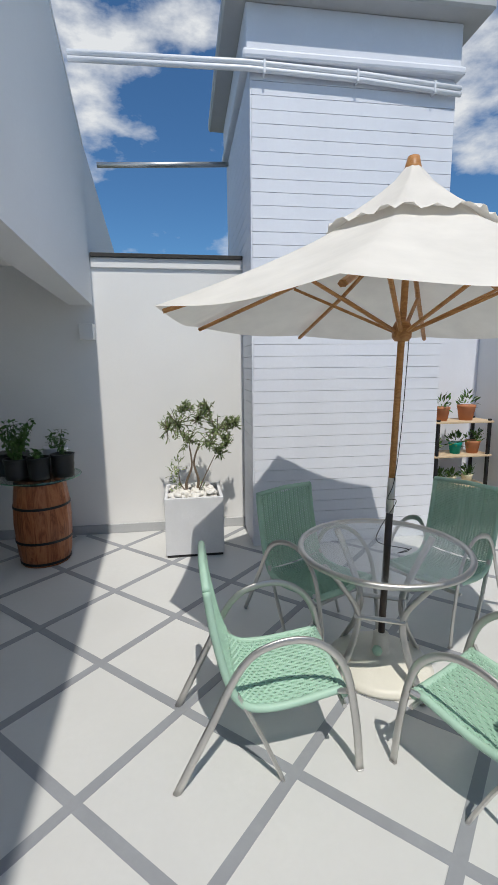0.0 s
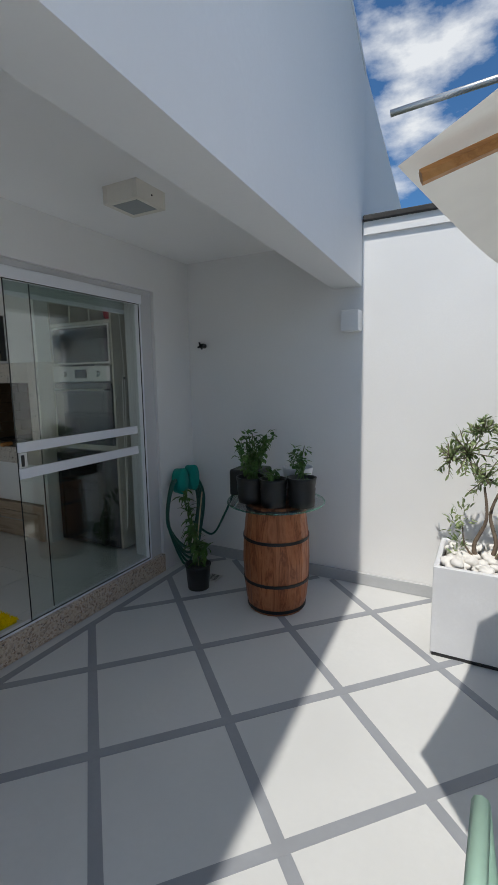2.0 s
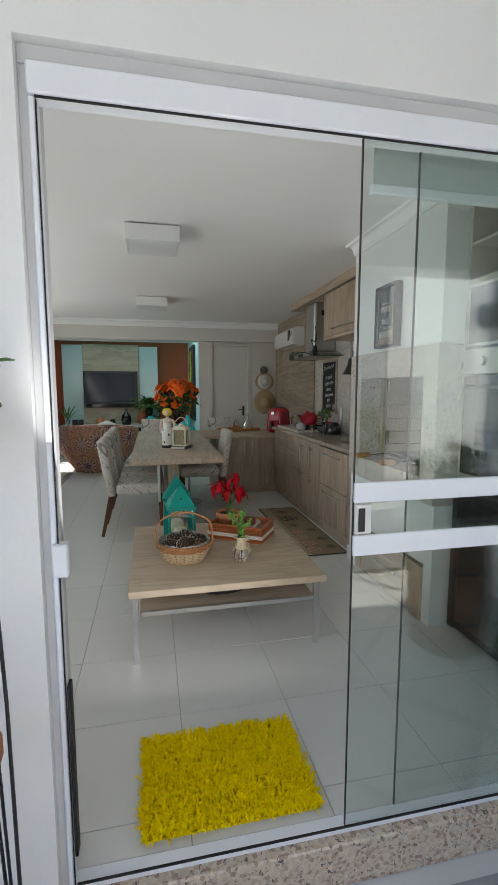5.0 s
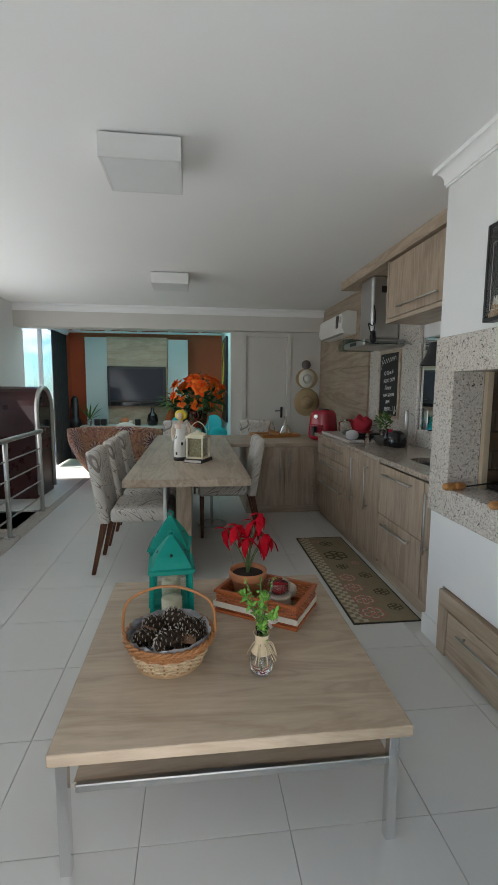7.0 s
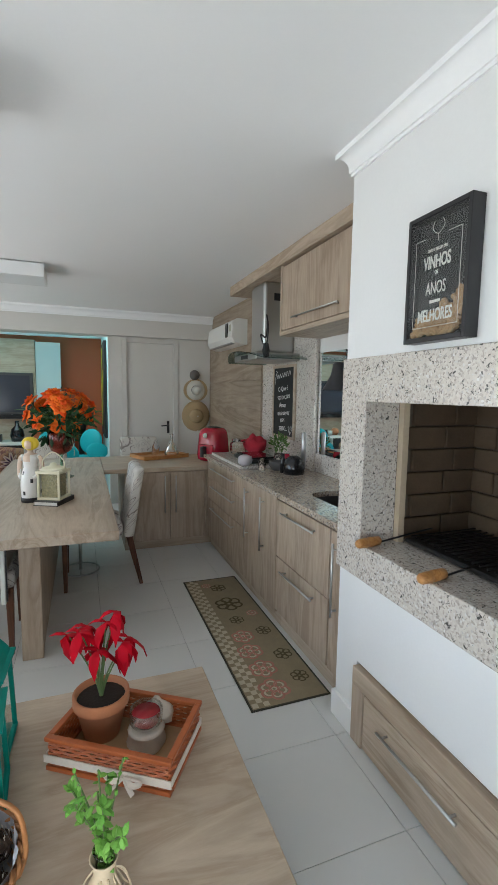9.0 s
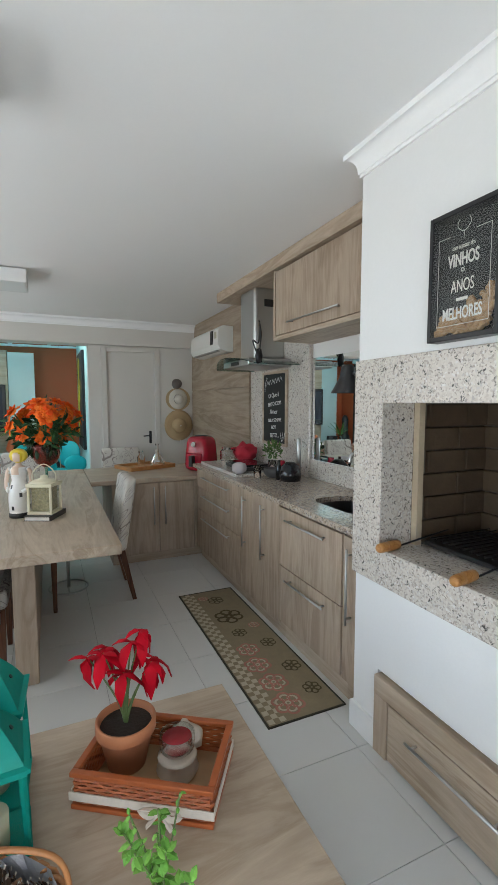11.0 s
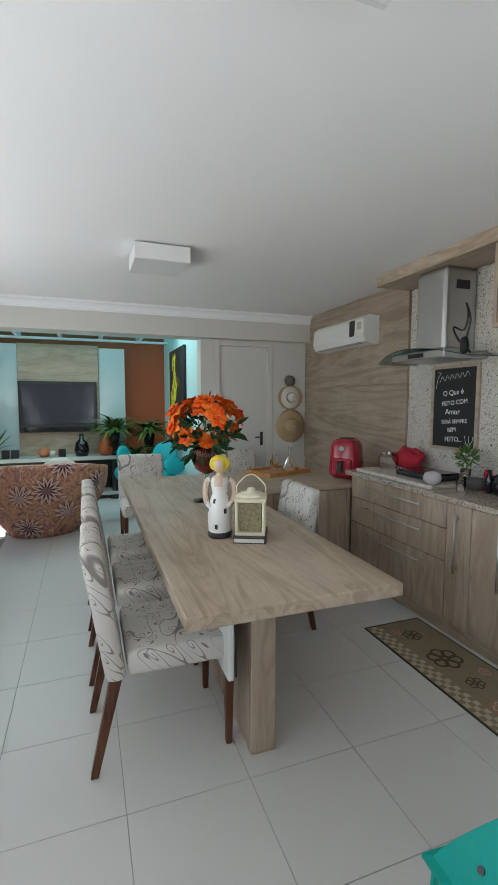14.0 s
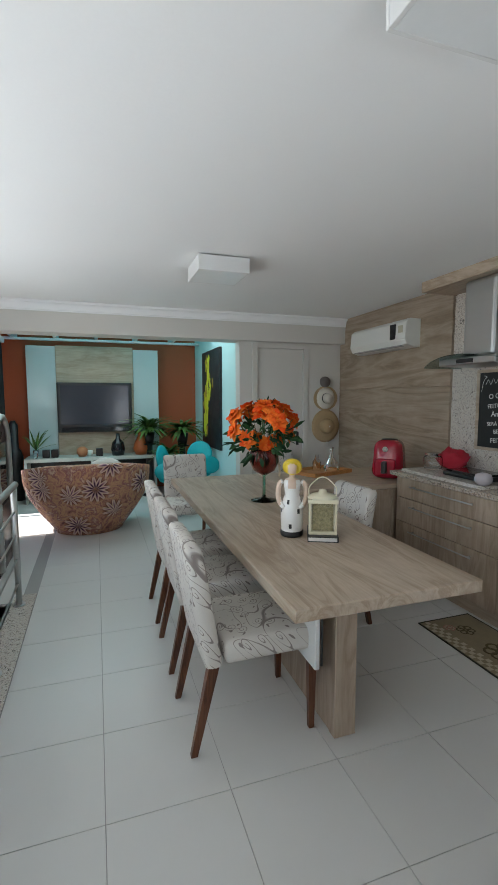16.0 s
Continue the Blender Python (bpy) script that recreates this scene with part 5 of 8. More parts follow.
box(sx0, sx1, sy0, sy1, -0.18, -0.17, 0, 1, bm)
SINKD = surface("dark_sink_steel", (0.16, 0.16, 0.16), 0.4, 0.8, 0.1)
part("sink_bowl", bm, SINKD, wt, "dark steel sink bowl")
tapk = thing("kitchen_tap", -4.62, 4.70, 0.912, 0, "tall chrome kitchen tap", "tap")
part("column", tube(curve([(0, 0, 0), (0, 0, 0.22), (0.0, -0.05, 0.30), (0.0, -0.15, 0.28), (0, -0.17, 0.23)], 24), 0.012, 10), CHROME, tapk, "", True)
part("base", lathe([(0.025, 0), (0.025, 0.03), (0.014, 0.04)], 16), CHROME, tapk)
rs = thing("granite_trivet_slab", -6.10, 4.42, 0.912, 0, "raised granite slab with cream edging on the worktop", "slab")
part("slab", box(-0.47, 0.42, -0.19, 0.20, 0.0, 0.025, 0.003), GRANITE, rs)
ct = thing("electric_grill", -5.98, 4.46, 0.937, 0, "black electric grill on the worktop", "grill")
part("plate", box(-0.22, 0.20, -0.12, 0.14, 0.0, 0.035, 0.012, 2), BLACK, ct)
part("lid", box(-0.20, 0.18, -0.10, 0.13, 0.036, 0.05, 0.006, 2), BLACKG, ct)
part("lid_handle", tube(curve([(-0.1, -0.11, 0.045), (-0.05, -0.16, 0.055), (0.05, -0.16, 0.055), (0.1, -0.11, 0.045)], 12), 0.008, 6), BLACK, ct, "", True)

# splashbacks, mirror, wood panel
bs = structure("splashback_granite", box(-6.60, -5.46, 4.772, KW, 0.912, 2.45, 0.002), GRANITE, "speckled granite splashback", "splashback")
structure("splashback_strip", box(-5.46, -4.06, 4.772, KW, 0.912, 1.055, 0.002), GRANITE, "low granite upstand under the mirror", "splashback")
structure("splashback_pier", box(-5.50, -5.455, 4.75, 4.772, 0.912, 1.945, 0.002), GRANITE, "granite strip beside the mirror", "splashback")
mr = thing("wall_mirror", -4.76, 4.785, 1.06, 0, "wide mirror let into the splashback", "mirror")
part("mirror_glass", box(-0.69, 0.70, -0.006, 0.004, 0.0, 0.78), MIRROR, mr)
wp = structure("wall_panel_oak", box(-8.575, -6.60, 4.762, KW, 0.0, CEILZ), PANELX, "grey-oak wall panelling", "panelling")
for z0, z1 in ((0.80, 1.652), (1.662, CEILZ - 0.002)):
    part("panel", box(-8.57, -6.602, 4.75, 4.764, z0, z1, 0.003), PANELX, wp)

# wall units and valance
wc = thing("wall_cabinet", -4.755, 4.44, 1.95, 0, "grey-oak wall cabinet with a lift-up door", "cabinet")
part("body", box(-0.695, 0.70, 0.02, KW - 4.442, 0.0, 0.50), OAKX, wc)
part("base_lip", box(-0.695, 0.70, -0.002, 0.02, 0.0, 0.03), OAKX, wc)
part("stile", box(-0.695, -0.668, -0.002, 0.02, 0.03, 0.50), OAKZ, wc)
f = part("door", box(-0.662, 0.70, 0.0, 0.018, 0.036, 0.488, 0.002), OAKZ, wc)
bar_handle(f, (-0.44, 0, 0.10), (0.16, 0, 0.10), (0, -0.03, 0))
vl = structure("valance_oak", box(-6.62, -4.06, 4.42, KW - 0.02, 2.455, CEILZ - 0.002, 0.002), OAKX, "grey-oak valance board under the ceiling", "valance")

hd = thing("cooker_hood", -6.05, 4.775, 1.80, 0, "steel cooker hood with a curved glass canopy", "cooker hood")
part("chimney", box(-0.15, 0.16, -0.29, 0.0, 0.06, 0.655, 0.03, 3), STEEL, hd)
part("chimney_vent", box(0.161, 0.164, -0.2, -0.08, 0.50, 0.56), BLACK, hd)
part("motor_box", box(-0.28, 0.28, -0.40, 0.0, 0.0, 0.06, 0.008), STEEL, hd)
bm = bmesh.new()
rows = []
for i in range(15):
    x = -0.45 + 0.90 * i / 14
    z = 0.075 - 0.07 * (x / 0.45) ** 2
    fr = -0.50 + 0.10 * (x / 0.45) ** 2
    rows.append((bm.verts.new((x, -0.02, z)), bm.verts.new((x, fr, z)), bm.verts.new((x, fr, z - 0.006)), bm.verts.new((x, -0.02, z - 0.006))))
for a, b in zip(rows, rows[1:]):
    for k in range(4):
        bm.faces.new((a[k], a[(k + 1) % 4], b[(k + 1) % 4], b[k]))
bm.faces.new(rows[0])
bm.faces.new(rows[-1][::-1])
part("glass_canopy", bm, pane_mat("hood_glass", (0.55, 0.68, 0.66)), hd, "curved greenish glass canopy")
part("button_strip", box(-0.08, 0.08, -0.406, -0.40, 0.015, 0.045), BLACK, hd)
pe = thing("wire_figure", -5.62, 4.40, 1.86, 0, "black wire and cork figure hung on the hood", "ornament")
part("figure", tube(curve([(0, 0, 0), (-0.06, 0, 0.05), (-0.09, -0.01, 0.13), (-0.01, 0, 0.10), (0.02, 0, 0.2), (0.0, 0.0, 0.27), (0.04, 0, 0.16), (0.01, 0, 0.02), (0.05, 0, -0.05)], 40), 0.006, 6), IRON, pe, "", True)
part("knot", lathe([(0.0, -0.06), (0.025, -0.04), (0.03, 0.0), (0.02, 0.05), (0, 0.06)], 10, caps=False), IRON, pe, "", True)

ac = thing("air_conditioner", -7.525, 4.762, 2.05, 0, "white split air conditioner on the oak panel", "air conditioner")
bm = prism([(0.0, -0.0), (0.0, 0.27), (-0.13, 0.275), (-0.175, 0.24), (-0.19, 0.08), (-0.16, 0.025), (-0.08, 0.0)], -0.50, 0.50)
move(bm, Matrix(((0, 0, 1, 0), (1, 0, 0, 0), (0, 1, 0, 0), (0, 0, 0, 1))))
part("casing", bm, ACW, ac)
part("display", box(0.26, 0.345, -0.193, -0.181, 0.085, 0.235, 0.003), BLACKG, ac, "dark display strip")
part("outlet", box(-0.44, 0.40, -0.17, -0.10, 0.012, 0.024), surface("grey_louvre", (0.4, 0.4, 0.39), 0.5), ac)
part("end_grille", box(0.36, 0.49, -0.188, -0.178, 0.06, 0.24, 0.004), ACW, ac)
part("end_label", box(0.39, 0.46, -0.190, -0.187, 0.14, 0.21), surface("energy_label", (0.5, 0.47, 0.35), 0.6), ac)

bb = thing("chalkboard", -6.06, 4.772, 1.45, 0, "wood-framed chalkboard with white handwriting", "chalkboard")
part("board", box(-0.215, 0.215, -0.014, 0.0, -0.315, 0.315), SLATE, bb)
for a in ((-0.24, -0.21, -0.33, 0.33), (0.21, 0.24, -0.33, 0.33), (-0.21, 0.21, -0.33, -0.305), (-0.21, 0.21, 0.305, 0.33)):
    part("frame_rail", box(a[0], a[1], -0.02, 0.0, a[2], a[3], 0.002), OAKX, bb)
for body, z, s in (("O Que é", 0.10, 0.060), ("FEITO COM", 0.025, 0.052), ("Amor", -0.05, 0.066), ("SERÁ SEMPRE", -0.12, 0.046), ("BEM", -0.185, 0.05), ("FEITO...", -0.26, 0.056)):
    text("chalk_writing", body, s * 0.95, pose(0.01 * math.sin(z * 40), -0.0146, z, 90, 0, 0) @ pose(0, 0, 0, 0, 0, 4 + 3 * math.sin(z * 25)), CHALK, bb)
part("chalk_flourish", tube(curve([(-0.15 + 0.025 * k, -0.015, 0.215 + 0.006 * k / 2 + (0.028 if k % 2 else -0.012)) for k in range(13)], 48), 0.0018, 4), CHALK, bb)
part("chalk_flourish", tube(curve([(-0.19, -0.015, 0.15), (-0.17, -0.015, 0.24), (-0.14, -0.015, 0.27), (-0.17, -0.015, 0.28)], 14), 0.0018, 4), CHALK, bb)
for k in range(3):
    part("chalk_flourish", tube(curve([(0.15, -0.015, -0.29), (0.13 + 0.03 * k, -0.015, -0.25), (0.12 + 0.04 * k, -0.015, -0.21)], 10), 0.0018, 4), CHALK, bb)

wl_ = thing("sink_lamp", -4.063, 4.24, 1.63, 0, "black bell-shaped wall lamp on a curved arm by the sink", "wall lamp")
part("wall_plate", move(lathe([(0.03, 0), (0.03, 0.008), (0.012, 0.014)], 16), pose(0, 0, 0, 0, -90, 0)), BLACK, wl_)
part("arm", tube(curve([(-0.006, 0, 0), (-0.06, -0.005, -0.012), (-0.11, -0.01, 0.0), (-0.15, -0.015, 0.012)], 16), 0.008, 8), BLACK, wl_, "", True)
part("shade", lathe([(0.080, -0.085), (0.078, -0.08), (0.060, -0.05), (0.040, -0.01), (0.034, 0.02), (0.032, 0.04), (0.022, 0.05), (0.002, 0.052)], 28, at=(-0.167, -0.02, 0.0), caps=False), BLACK, wl_, "", True)
part("bulb", lathe([(0.002, -0.06), (0.02, -0.05), (0.024, -0.03), (0.014, 0.0)], 14, at=(-0.167, -0.02, 0.0), caps=False), FROST, wl_, "", True)

# things on the worktop
af = thing("air_fryer", -6.90, 4.34, 0.80, 40, "red rounded air fryer with a pull-out basket", "air fryer")
bm = box(-0.14, 0.14, -0.15, 0.15, 0.0, 0.36, 0.075, 4)
for v in bm.verts:
    k = 1 - 0.16 * max(0.0, v.co.z - 0.12) / 0.24
    v.co.x, v.co.y = v.co.x * k, v.co.y * k
part("body", bm, RED, af, "", True)
part("top_panel", lathe([(0.075, 0.355), (0.07, 0.366), (0.02, 0.370)], 20), BLACK, af, "", True)
part("dial", move(lathe([(0.028, 0), (0.025, 0.02)], 16), pose(0, -0.134, 0.28, 90, 0, 0)), CHROME, af)
part("basket_front", box(-0.095, 0.095, -0.156, -0.13, 0.03, 0.19, 0.02, 3), RED, af, "pull-out basket front")
part("basket_handle", box(-0.022, 0.022, -0.215, -0.15, 0.06, 0.17, 0.01, 2), BLACK, af)
tj = thing("glass_jar", -6.46, 4.47, 0.937, 0, "squat glass jar with a lid", "jar")
part("jar", lathe([(0.07, 0), (0.08, 0.03), (0.08, 0.10), (0.06, 0.12), (0.055, 0.12), (0.074, 0.1), (0.074, 0.03), (0.065, 0.006)], 20, caps=False), GLASS, tj, "", True)
part("lid", lathe([(0.062, 0.12), (0.064, 0.14), (0.03, 0.15)], 18), CHROME, tj)
bg = thing("red_tea_towel", -6.40, 4.62, 0.937, 0, "bunched red and white kitchen cloth", "cloth")
bm = bmesh.new()
bmesh.ops.create_uvsphere(bm, u_segments=24, v_segments=14, radius=1)
for v in bm.verts:
    nn = noise.noise(v.co * 2.3) * 0.28
    v.co = Vector((v.co.x * 0.15, v.co.y * 0.10, 0.085 + v.co.z * 0.085)) * (1 + nn)
    v.co.z = max(v.co.z, 0)
part("cloth", bm, REDCLOTH, bg, "", True)
ga = thing("smart_speaker", -5.73, 4.28, 0.937, 0, "small round pale grey speaker", "speaker")
part("shell", lathe([(0.03, 0.0), (0.055, 0.02), (0.06, 0.045), (0.052, 0.075), (0.02, 0.088)], 20), surface("pale_speaker_fabric", (0.5, 0.46, 0.48), 0.9), ga, "", True)
for nm, x, y, prof_, m_, lb, cat in (("drinking_glass", -5.56, 4.36, [(0.027, 0), (0.033, 0.10), (0.030, 0.10), (0.024, 0.008)], GLASS, "clear drinking glass on the worktop", "glass"),
                                     ("pepper_mill", -5.52, 4.55, [(0.03, 0), (0.028, 0.03), (0.022, 0.07), (0.03, 0.11), (0.024, 0.14)], RED, "red pepper mill on the worktop", "mill"),
                                     ("sauce_bottle", -5.47, 4.50, [(0.024, 0), (0.024, 0.09), (0.012, 0.12), (0.012, 0.15)], BLACKG, "small dark sauce bottle", "bottle")):
    q = thing(nm, x, y, 0.912, 0, lb, cat)
    part("body", lathe(prof_, 18, caps=(m_ is not GLASS)), m_, q, "", True)
mt = thing("stone_mortar", -5.60, 4.52, 0.912, 0, "grey stone mortar on the worktop", "mortar")
part("bowl", lathe([(0.05, 0), (0.075, 0.03), (0.08, 0.07), (0.066, 0.07), (0.05, 0.02), (0.001, 0.015)], 20), surface("grey_stone", (0.12, 0.12, 0.12), 0.8, vary=0.3, scale=30), mt, "", True)
cm_ = thing("black_pot_stand", -5.40, 4.56, 0.912, 0, "black domed coffee pod holder", "container")
part("dome", lathe([(0.08, 0), (0.085, 0.05), (0.07, 0.11), (0.03, 0.14)], 20), BLACKG, cm_, "", True)
hp = thing("herb_vase", -5.74, 4.58, 0.937, 0, "glass of fresh green herbs", "plant")
part("glass", lathe([(0.03, 0), (0.036, 0.09), (0.033, 0.09), (0.027, 0.008)], 16, caps=False), GLASS, hp, "", True)
part("leaves", foliage(bmesh.new(), random.Random(71), (0, 0, 0.17), (0.075, 0.075, 0.07), 120, 0.04, 0.016, 0.6), LEAF, hp)
ck = thing("steel_cylinder", -5.50, 4.69, 0.912, 0, "tall slim steel canister by the splashback", "canister")
part("body", lathe([(0.018, 0), (0.018, 0.30), (0.01, 0.31)], 16), STEEL, ck, "", True)

# ---- barbecue breast ----
BX0, BX1, BY = -4.05, -2.92, 4.15
HX0, HX1, HZ0, HZ1 = -3.88, -3.06, 0.893, 1.497
bqw = structure("wall_chimney_breast", box(BX0, BX1, BY, KW, 1.68, CEILZ), WHITE, "white chimney breast above the barbecue", "wall")
structure("wall_breast_base", box(BX0, BX1, BY + 0.005, KW, 0.36, 0.74), WHITE, "white wall below the barbecue", "wall")
structure("wall_breast_foot", box(BX0, -3.885, BY + 0.005, KW, 0.0, 0.36), WHITE, "white wall below the barbecue", "wall")
structure("wall_breast_foot_2", box(-3.0, BX1, BY + 0.005, KW, 0.0, 0.36), WHITE, "white wall below the barbecue", "wall")
structure("baseboard_breast", box(BX0 - 0.012, -3.886, BY - 0.012, KW - 0.6, 0.0, 0.12, 0.003), WHITE, "white skirting on the chimney breast", "baseboard")
crown("cornice_breast", BX0, BX1, BY, 0, "x", -1, 1.0)
crown("cornice_breast_side", BX0, 0, BY, 4.42, "y", -1, 0.0)
bq = thing("barbecue", -3.47, BY, 0, 0, "built-in barbecue with granite surround and firebrick lining", "barbecue")
o = -3.47
GF = -0.012
part("jamb_slab", box(BX0 - o - 0.012, HX0 - o, GF, 0.16, 0.74, 1.68, 0.003), GRANITE, bq)
part("jamb_slab", box(HX1 - o, BX1 - o, GF, 0.16, 0.74, 1.68, 0.003), GRANITE, bq)
part("lintel_slab", box(HX0 - o, HX1 - o, GF, 0.16, HZ1, 1.68, 0.003), GRANITE, bq)
part("hearth_ledge", box(HX0 - o, HX1 - o, GF, 0.60, 0.74, HZ0, 0.003), GRANITE, bq, "granite ledge")
part("return_side", box(BX0 - o - 0.010, BX0 - o + 0.02, 0.16, KW - BY, 0.74, 1.68), GRANITE, bq)
part("brick_edge", box(HX0 - o - 0.001, HX0 - o + 0.03, 0.16, 0.19, HZ0, HZ1), FIRETRIM, bq, "pale firebrick edge")
part("hood_back", box(HX0 - o, HX1 - o, 0.16, 0.60, HZ1 + 0.03, HZ1 + 0.05), FIREBRICK, bq)
SOOTM = surface("sooty_mortar", (0.15, 0.12, 0.09), 0.95, vary=0.4)
part("mortar_back", box(HX0 - o - 0.1, HX1 - o + 0.1, 0.585, 0.62, HZ0, HZ1 + 0.04), SOOTM, bq)
part("mortar_side", box(HX0 - o - 0.06, HX0 - o - 0.004, 0.16, 0.60, HZ0, HZ1 + 0.04), SOOTM, bq)
part("mortar_side", box(HX1 - o + 0.004, HX1 - o + 0.06, 0.16, 0.60, HZ0, HZ1 + 0.04), SOOTM, bq)
bl, bh = 0.225, 0.1
mb = box(-bl / 2 + 0.003, bl / 2 - 0.003, -0.012, 0.012, 0.003, bh - 0.003, 0.004)
b0 = part("firebrick", mb, FIREBRICK, bq)
b0.matrix_basis = pose(HX0 - o + bl / 2, 0.575, HZ0)
for r_ in range(7):
    for c_ in range(5):
        x = HX0 - o + bl * c_ + (bl / 2 if r_ % 2 else 0) + 0.02
        if x > HX1 - o - 0.02:
            continue
        q = new("firebrick", b0.data)
        q.parent = bq
        q.matrix_basis = pose(x, 0.578, HZ0 + bh * r_ + 0.001)
    for c_ in range(2):
        for sx in (HX0 - o + 0.006, HX1 - o - 0.006):
            q = new("firebrick", b0.data)
            q.parent = bq
            q.matrix_basis = pose(sx, 0.29 + bl * c_ + (0.05 if r_ % 2 else 0), HZ0 + bh * r_ + 0.001, 0, 0, 90)
gr = part("grill_tray", box(HX0 - o + 0.06, HX1 - o - 0.04, 0.17, 0.54, HZ0 + 0.012, HZ0 + 0.03, 0.006), IRON, bq, "black grill tray")
for k in range(22):
    x = HX0 - o + 0.09 + 0.032 * k
    part("grill_bar", tube([(x, 0.18, HZ0 + 0.045), (x, 0.53, HZ0 + 0.045)], 0.004, 5), IRON, gr)
for x in (HX0 - o + 0.05, HX0 - o + 0.42):
    hnd = part("skewer_handle", move(lathe([(0.012, 0), (0.019, 0.01), (0.021, 0.05), (0.016, 0.058), (0.021, 0.066), (0.019, 0.12), (0.01, 0.13)], 14), pose(x, -0.06, HZ0 + 0.02, -90, 0, 8)), TEAK, bq, "turned wooden skewer handle", True)
    part("skewer_rod", tube([(x, 0.06, HZ0 + 0.02), (x - 0.04, 0.40, HZ0 + 0.045)], 0.004, 6), IRON, hnd)

kd = thing("charcoal_drawer", -3.44, BY, 0, 0, "grey-oak framed drawer at the foot of the barbecue", "drawer")
part("frame_top", box(-0.445, 0.44, -0.018, 0.05, 0.265, 0.345, 0.003), OAKX, kd)
part("frame_side", box(-0.445, -0.365, -0.017, 0.05, 0.004, 0.265, 0.003), OAKZ, kd)
part("frame_side", box(0.36, 0.44, -0.017, 0.05, 0.004, 0.265, 0.003), OAKZ, kd)
df = part("drawer_front", box(-0.36, 0.355, -0.012, 0.02, 0.012, 0.255, 0.002), OAKX, kd)
bar_handle(df, (-0.23, -0.012, 0.19), (0.18, -0.012, 0.19), (0, -0.03, 0))

ps_ = thing("wine_poster", -3.48, BY, 1.905, 0, "black shadow-box frame with chalk lettering and corks", "picture")
ps_.matrix_basis = ps_.matrix_basis @ Matrix.Diagonal((0.89, 1.0, 0.95, 1.0))
bm = bmesh.new()
for a in ((-0.152, -0.135, -0.215, 0.215), (0.135, 0.152, -0.215, 0.215), (-0.135, 0.135, -0.215, -0.198), (-0.135, 0.135, 0.198, 0.215)):
    box(a[0], a[1], -0.052, 0.0, a[2], a[3], 0.002, 1, bm)
part("frame", bm, BLACK, ps_)
part("backing", box(-0.135, 0.135, -0.012, -0.002, -0.198, 0.198), SLATE, ps_)
rng = random.Random(8)
bm = bmesh.new()
for _ in range(70):
    x = rng.uniform(-0.12, 0.12)
    zt = -0.19 + rng.random() * (0.05 + 0.10 * max(0, (x + 0.06) / 0.18))
    move_ = pose(x, -0.026, zt, 0, rng.uniform(0, 180), rng.uniform(-14, 14))
    k0 = bmesh.ops.create_cone(bm, cap_ends=True, segments=8, radius1=0.0105, radius2=0.0105, depth=0.036, matrix=move_)
part("corks", bm, surface("wine_cork", (0.48, 0.30, 0.16), 0.9, vary=0.35, scale=40), ps_, "pile of wine corks")
for body, z, s in (("com o passar dos", 0.082, 0.022), ("VINHOS", 0.028, 0.058), ("OS", 0.005, 0.02), ("ANOS", -0.058, 0.058), ("MELHORES", -0.146, 0.056)):
    text("lettering", body, s, pose(0, -0.0458, z, 90, 0, 0) @ Matrix.Diagonal((0.62, 1, 1, 1)), PAPER, ps_, bold=0.0012 if s > 0.05 and body != "ANOS" else 0.0)
part("small_word", box(-0.025, 0.025, -0.0466, -0.0458, -0.088, -0.078), PAPER, ps_)
pg = part("cover_pane", box(-0.135, 0.135, -0.050, -0.048, -0.198, 0.198), PANEC, ps_)
pg.visible_shadow = False
part("glass_outline", tube(curve([(-0.02, -0.046, 0.178), (-0.028, -0.046, 0.155), (0.0, -0.046, 0.135), (0.028, -0.046, 0.155), (0.02, -0.046, 0.178)], 18), 0.0012, 4), PAPER, ps_)
part("glass_outline", tube([(0, -0.046, 0.135), (0, -0.046, 0.11)], 0.0012, 4), PAPER, ps_)
for x0, z0, x1, z1 in ((-0.11, 0.13, -0.06, 0.13), (0.05, 0.13, 0.11, 0.13), (-0.11, 0.13, -0.11, -0.165), (0.11, 0.13, 0.11, -0.165), (-0.11, -0.165, 0.11, -0.165)):
    part("border_line", tube([(x0, -0.046, z0), (x1, -0.046, z1)], 0.0011, 4), PAPER, ps_)

# ---- oven tower ----
ov = thing("oven_tower", -2.525, 4.28, 0, 0, "tall beige cabinet with oven, niche shelves and wine cooler", "cabinet")
BEIGE = surface("beige_laminate", (0.50, 0.46, 0.38), 0.45, vary=0.08, scale=4)
part("side_panel", box(0.355, 0.375, 0.0, 0.508, 0.03, 2.42), BEIGE, ov)
part("side_panel", box(-0.375, -0.355, 0.0, 0.508, 0.0, 2.42), BEIGE, ov)
part("back_panel", box(-0.355, 0.355, 0.48, 0.508, 0.0, 2.42), BEIGE, ov)
part("shelf", box(-0.355, 0.355, 0.0, 0.48, 2.40, 2.42), BEIGE, ov)
part("shelf", box(-0.355, 0.355, 0.0, 0.48, 2.19, 2.205), BEIGE, ov)
part("shelf", box(-0.355, 0.355, 0.0, 0.48, 1.985, 2.01), BEIGE, ov)
for x in (-0.12, 0.115):
    part("divider", box(x - 0.009, x + 0.009, 0.01, 0.48, 2.01, 2.40), BEIGE, ov)
part("flap_door", box(-0.35, 0.35, -0.005, 0.02, 1.65, 1.975, 0.002), BLACKG, ov, "dark glass flap door")
for a in ((-0.352, -0.335, 1.65, 1.978), (0.335, 0.352, 1.65, 1.978), (-0.335, 0.335, 1.65, 1.665), (-0.335, 0.335, 1.963, 1.978)):
    part("flap_frame", box(a[0], a[1], -0.009, 0.0, a[2], a[3]), ALU, ov)
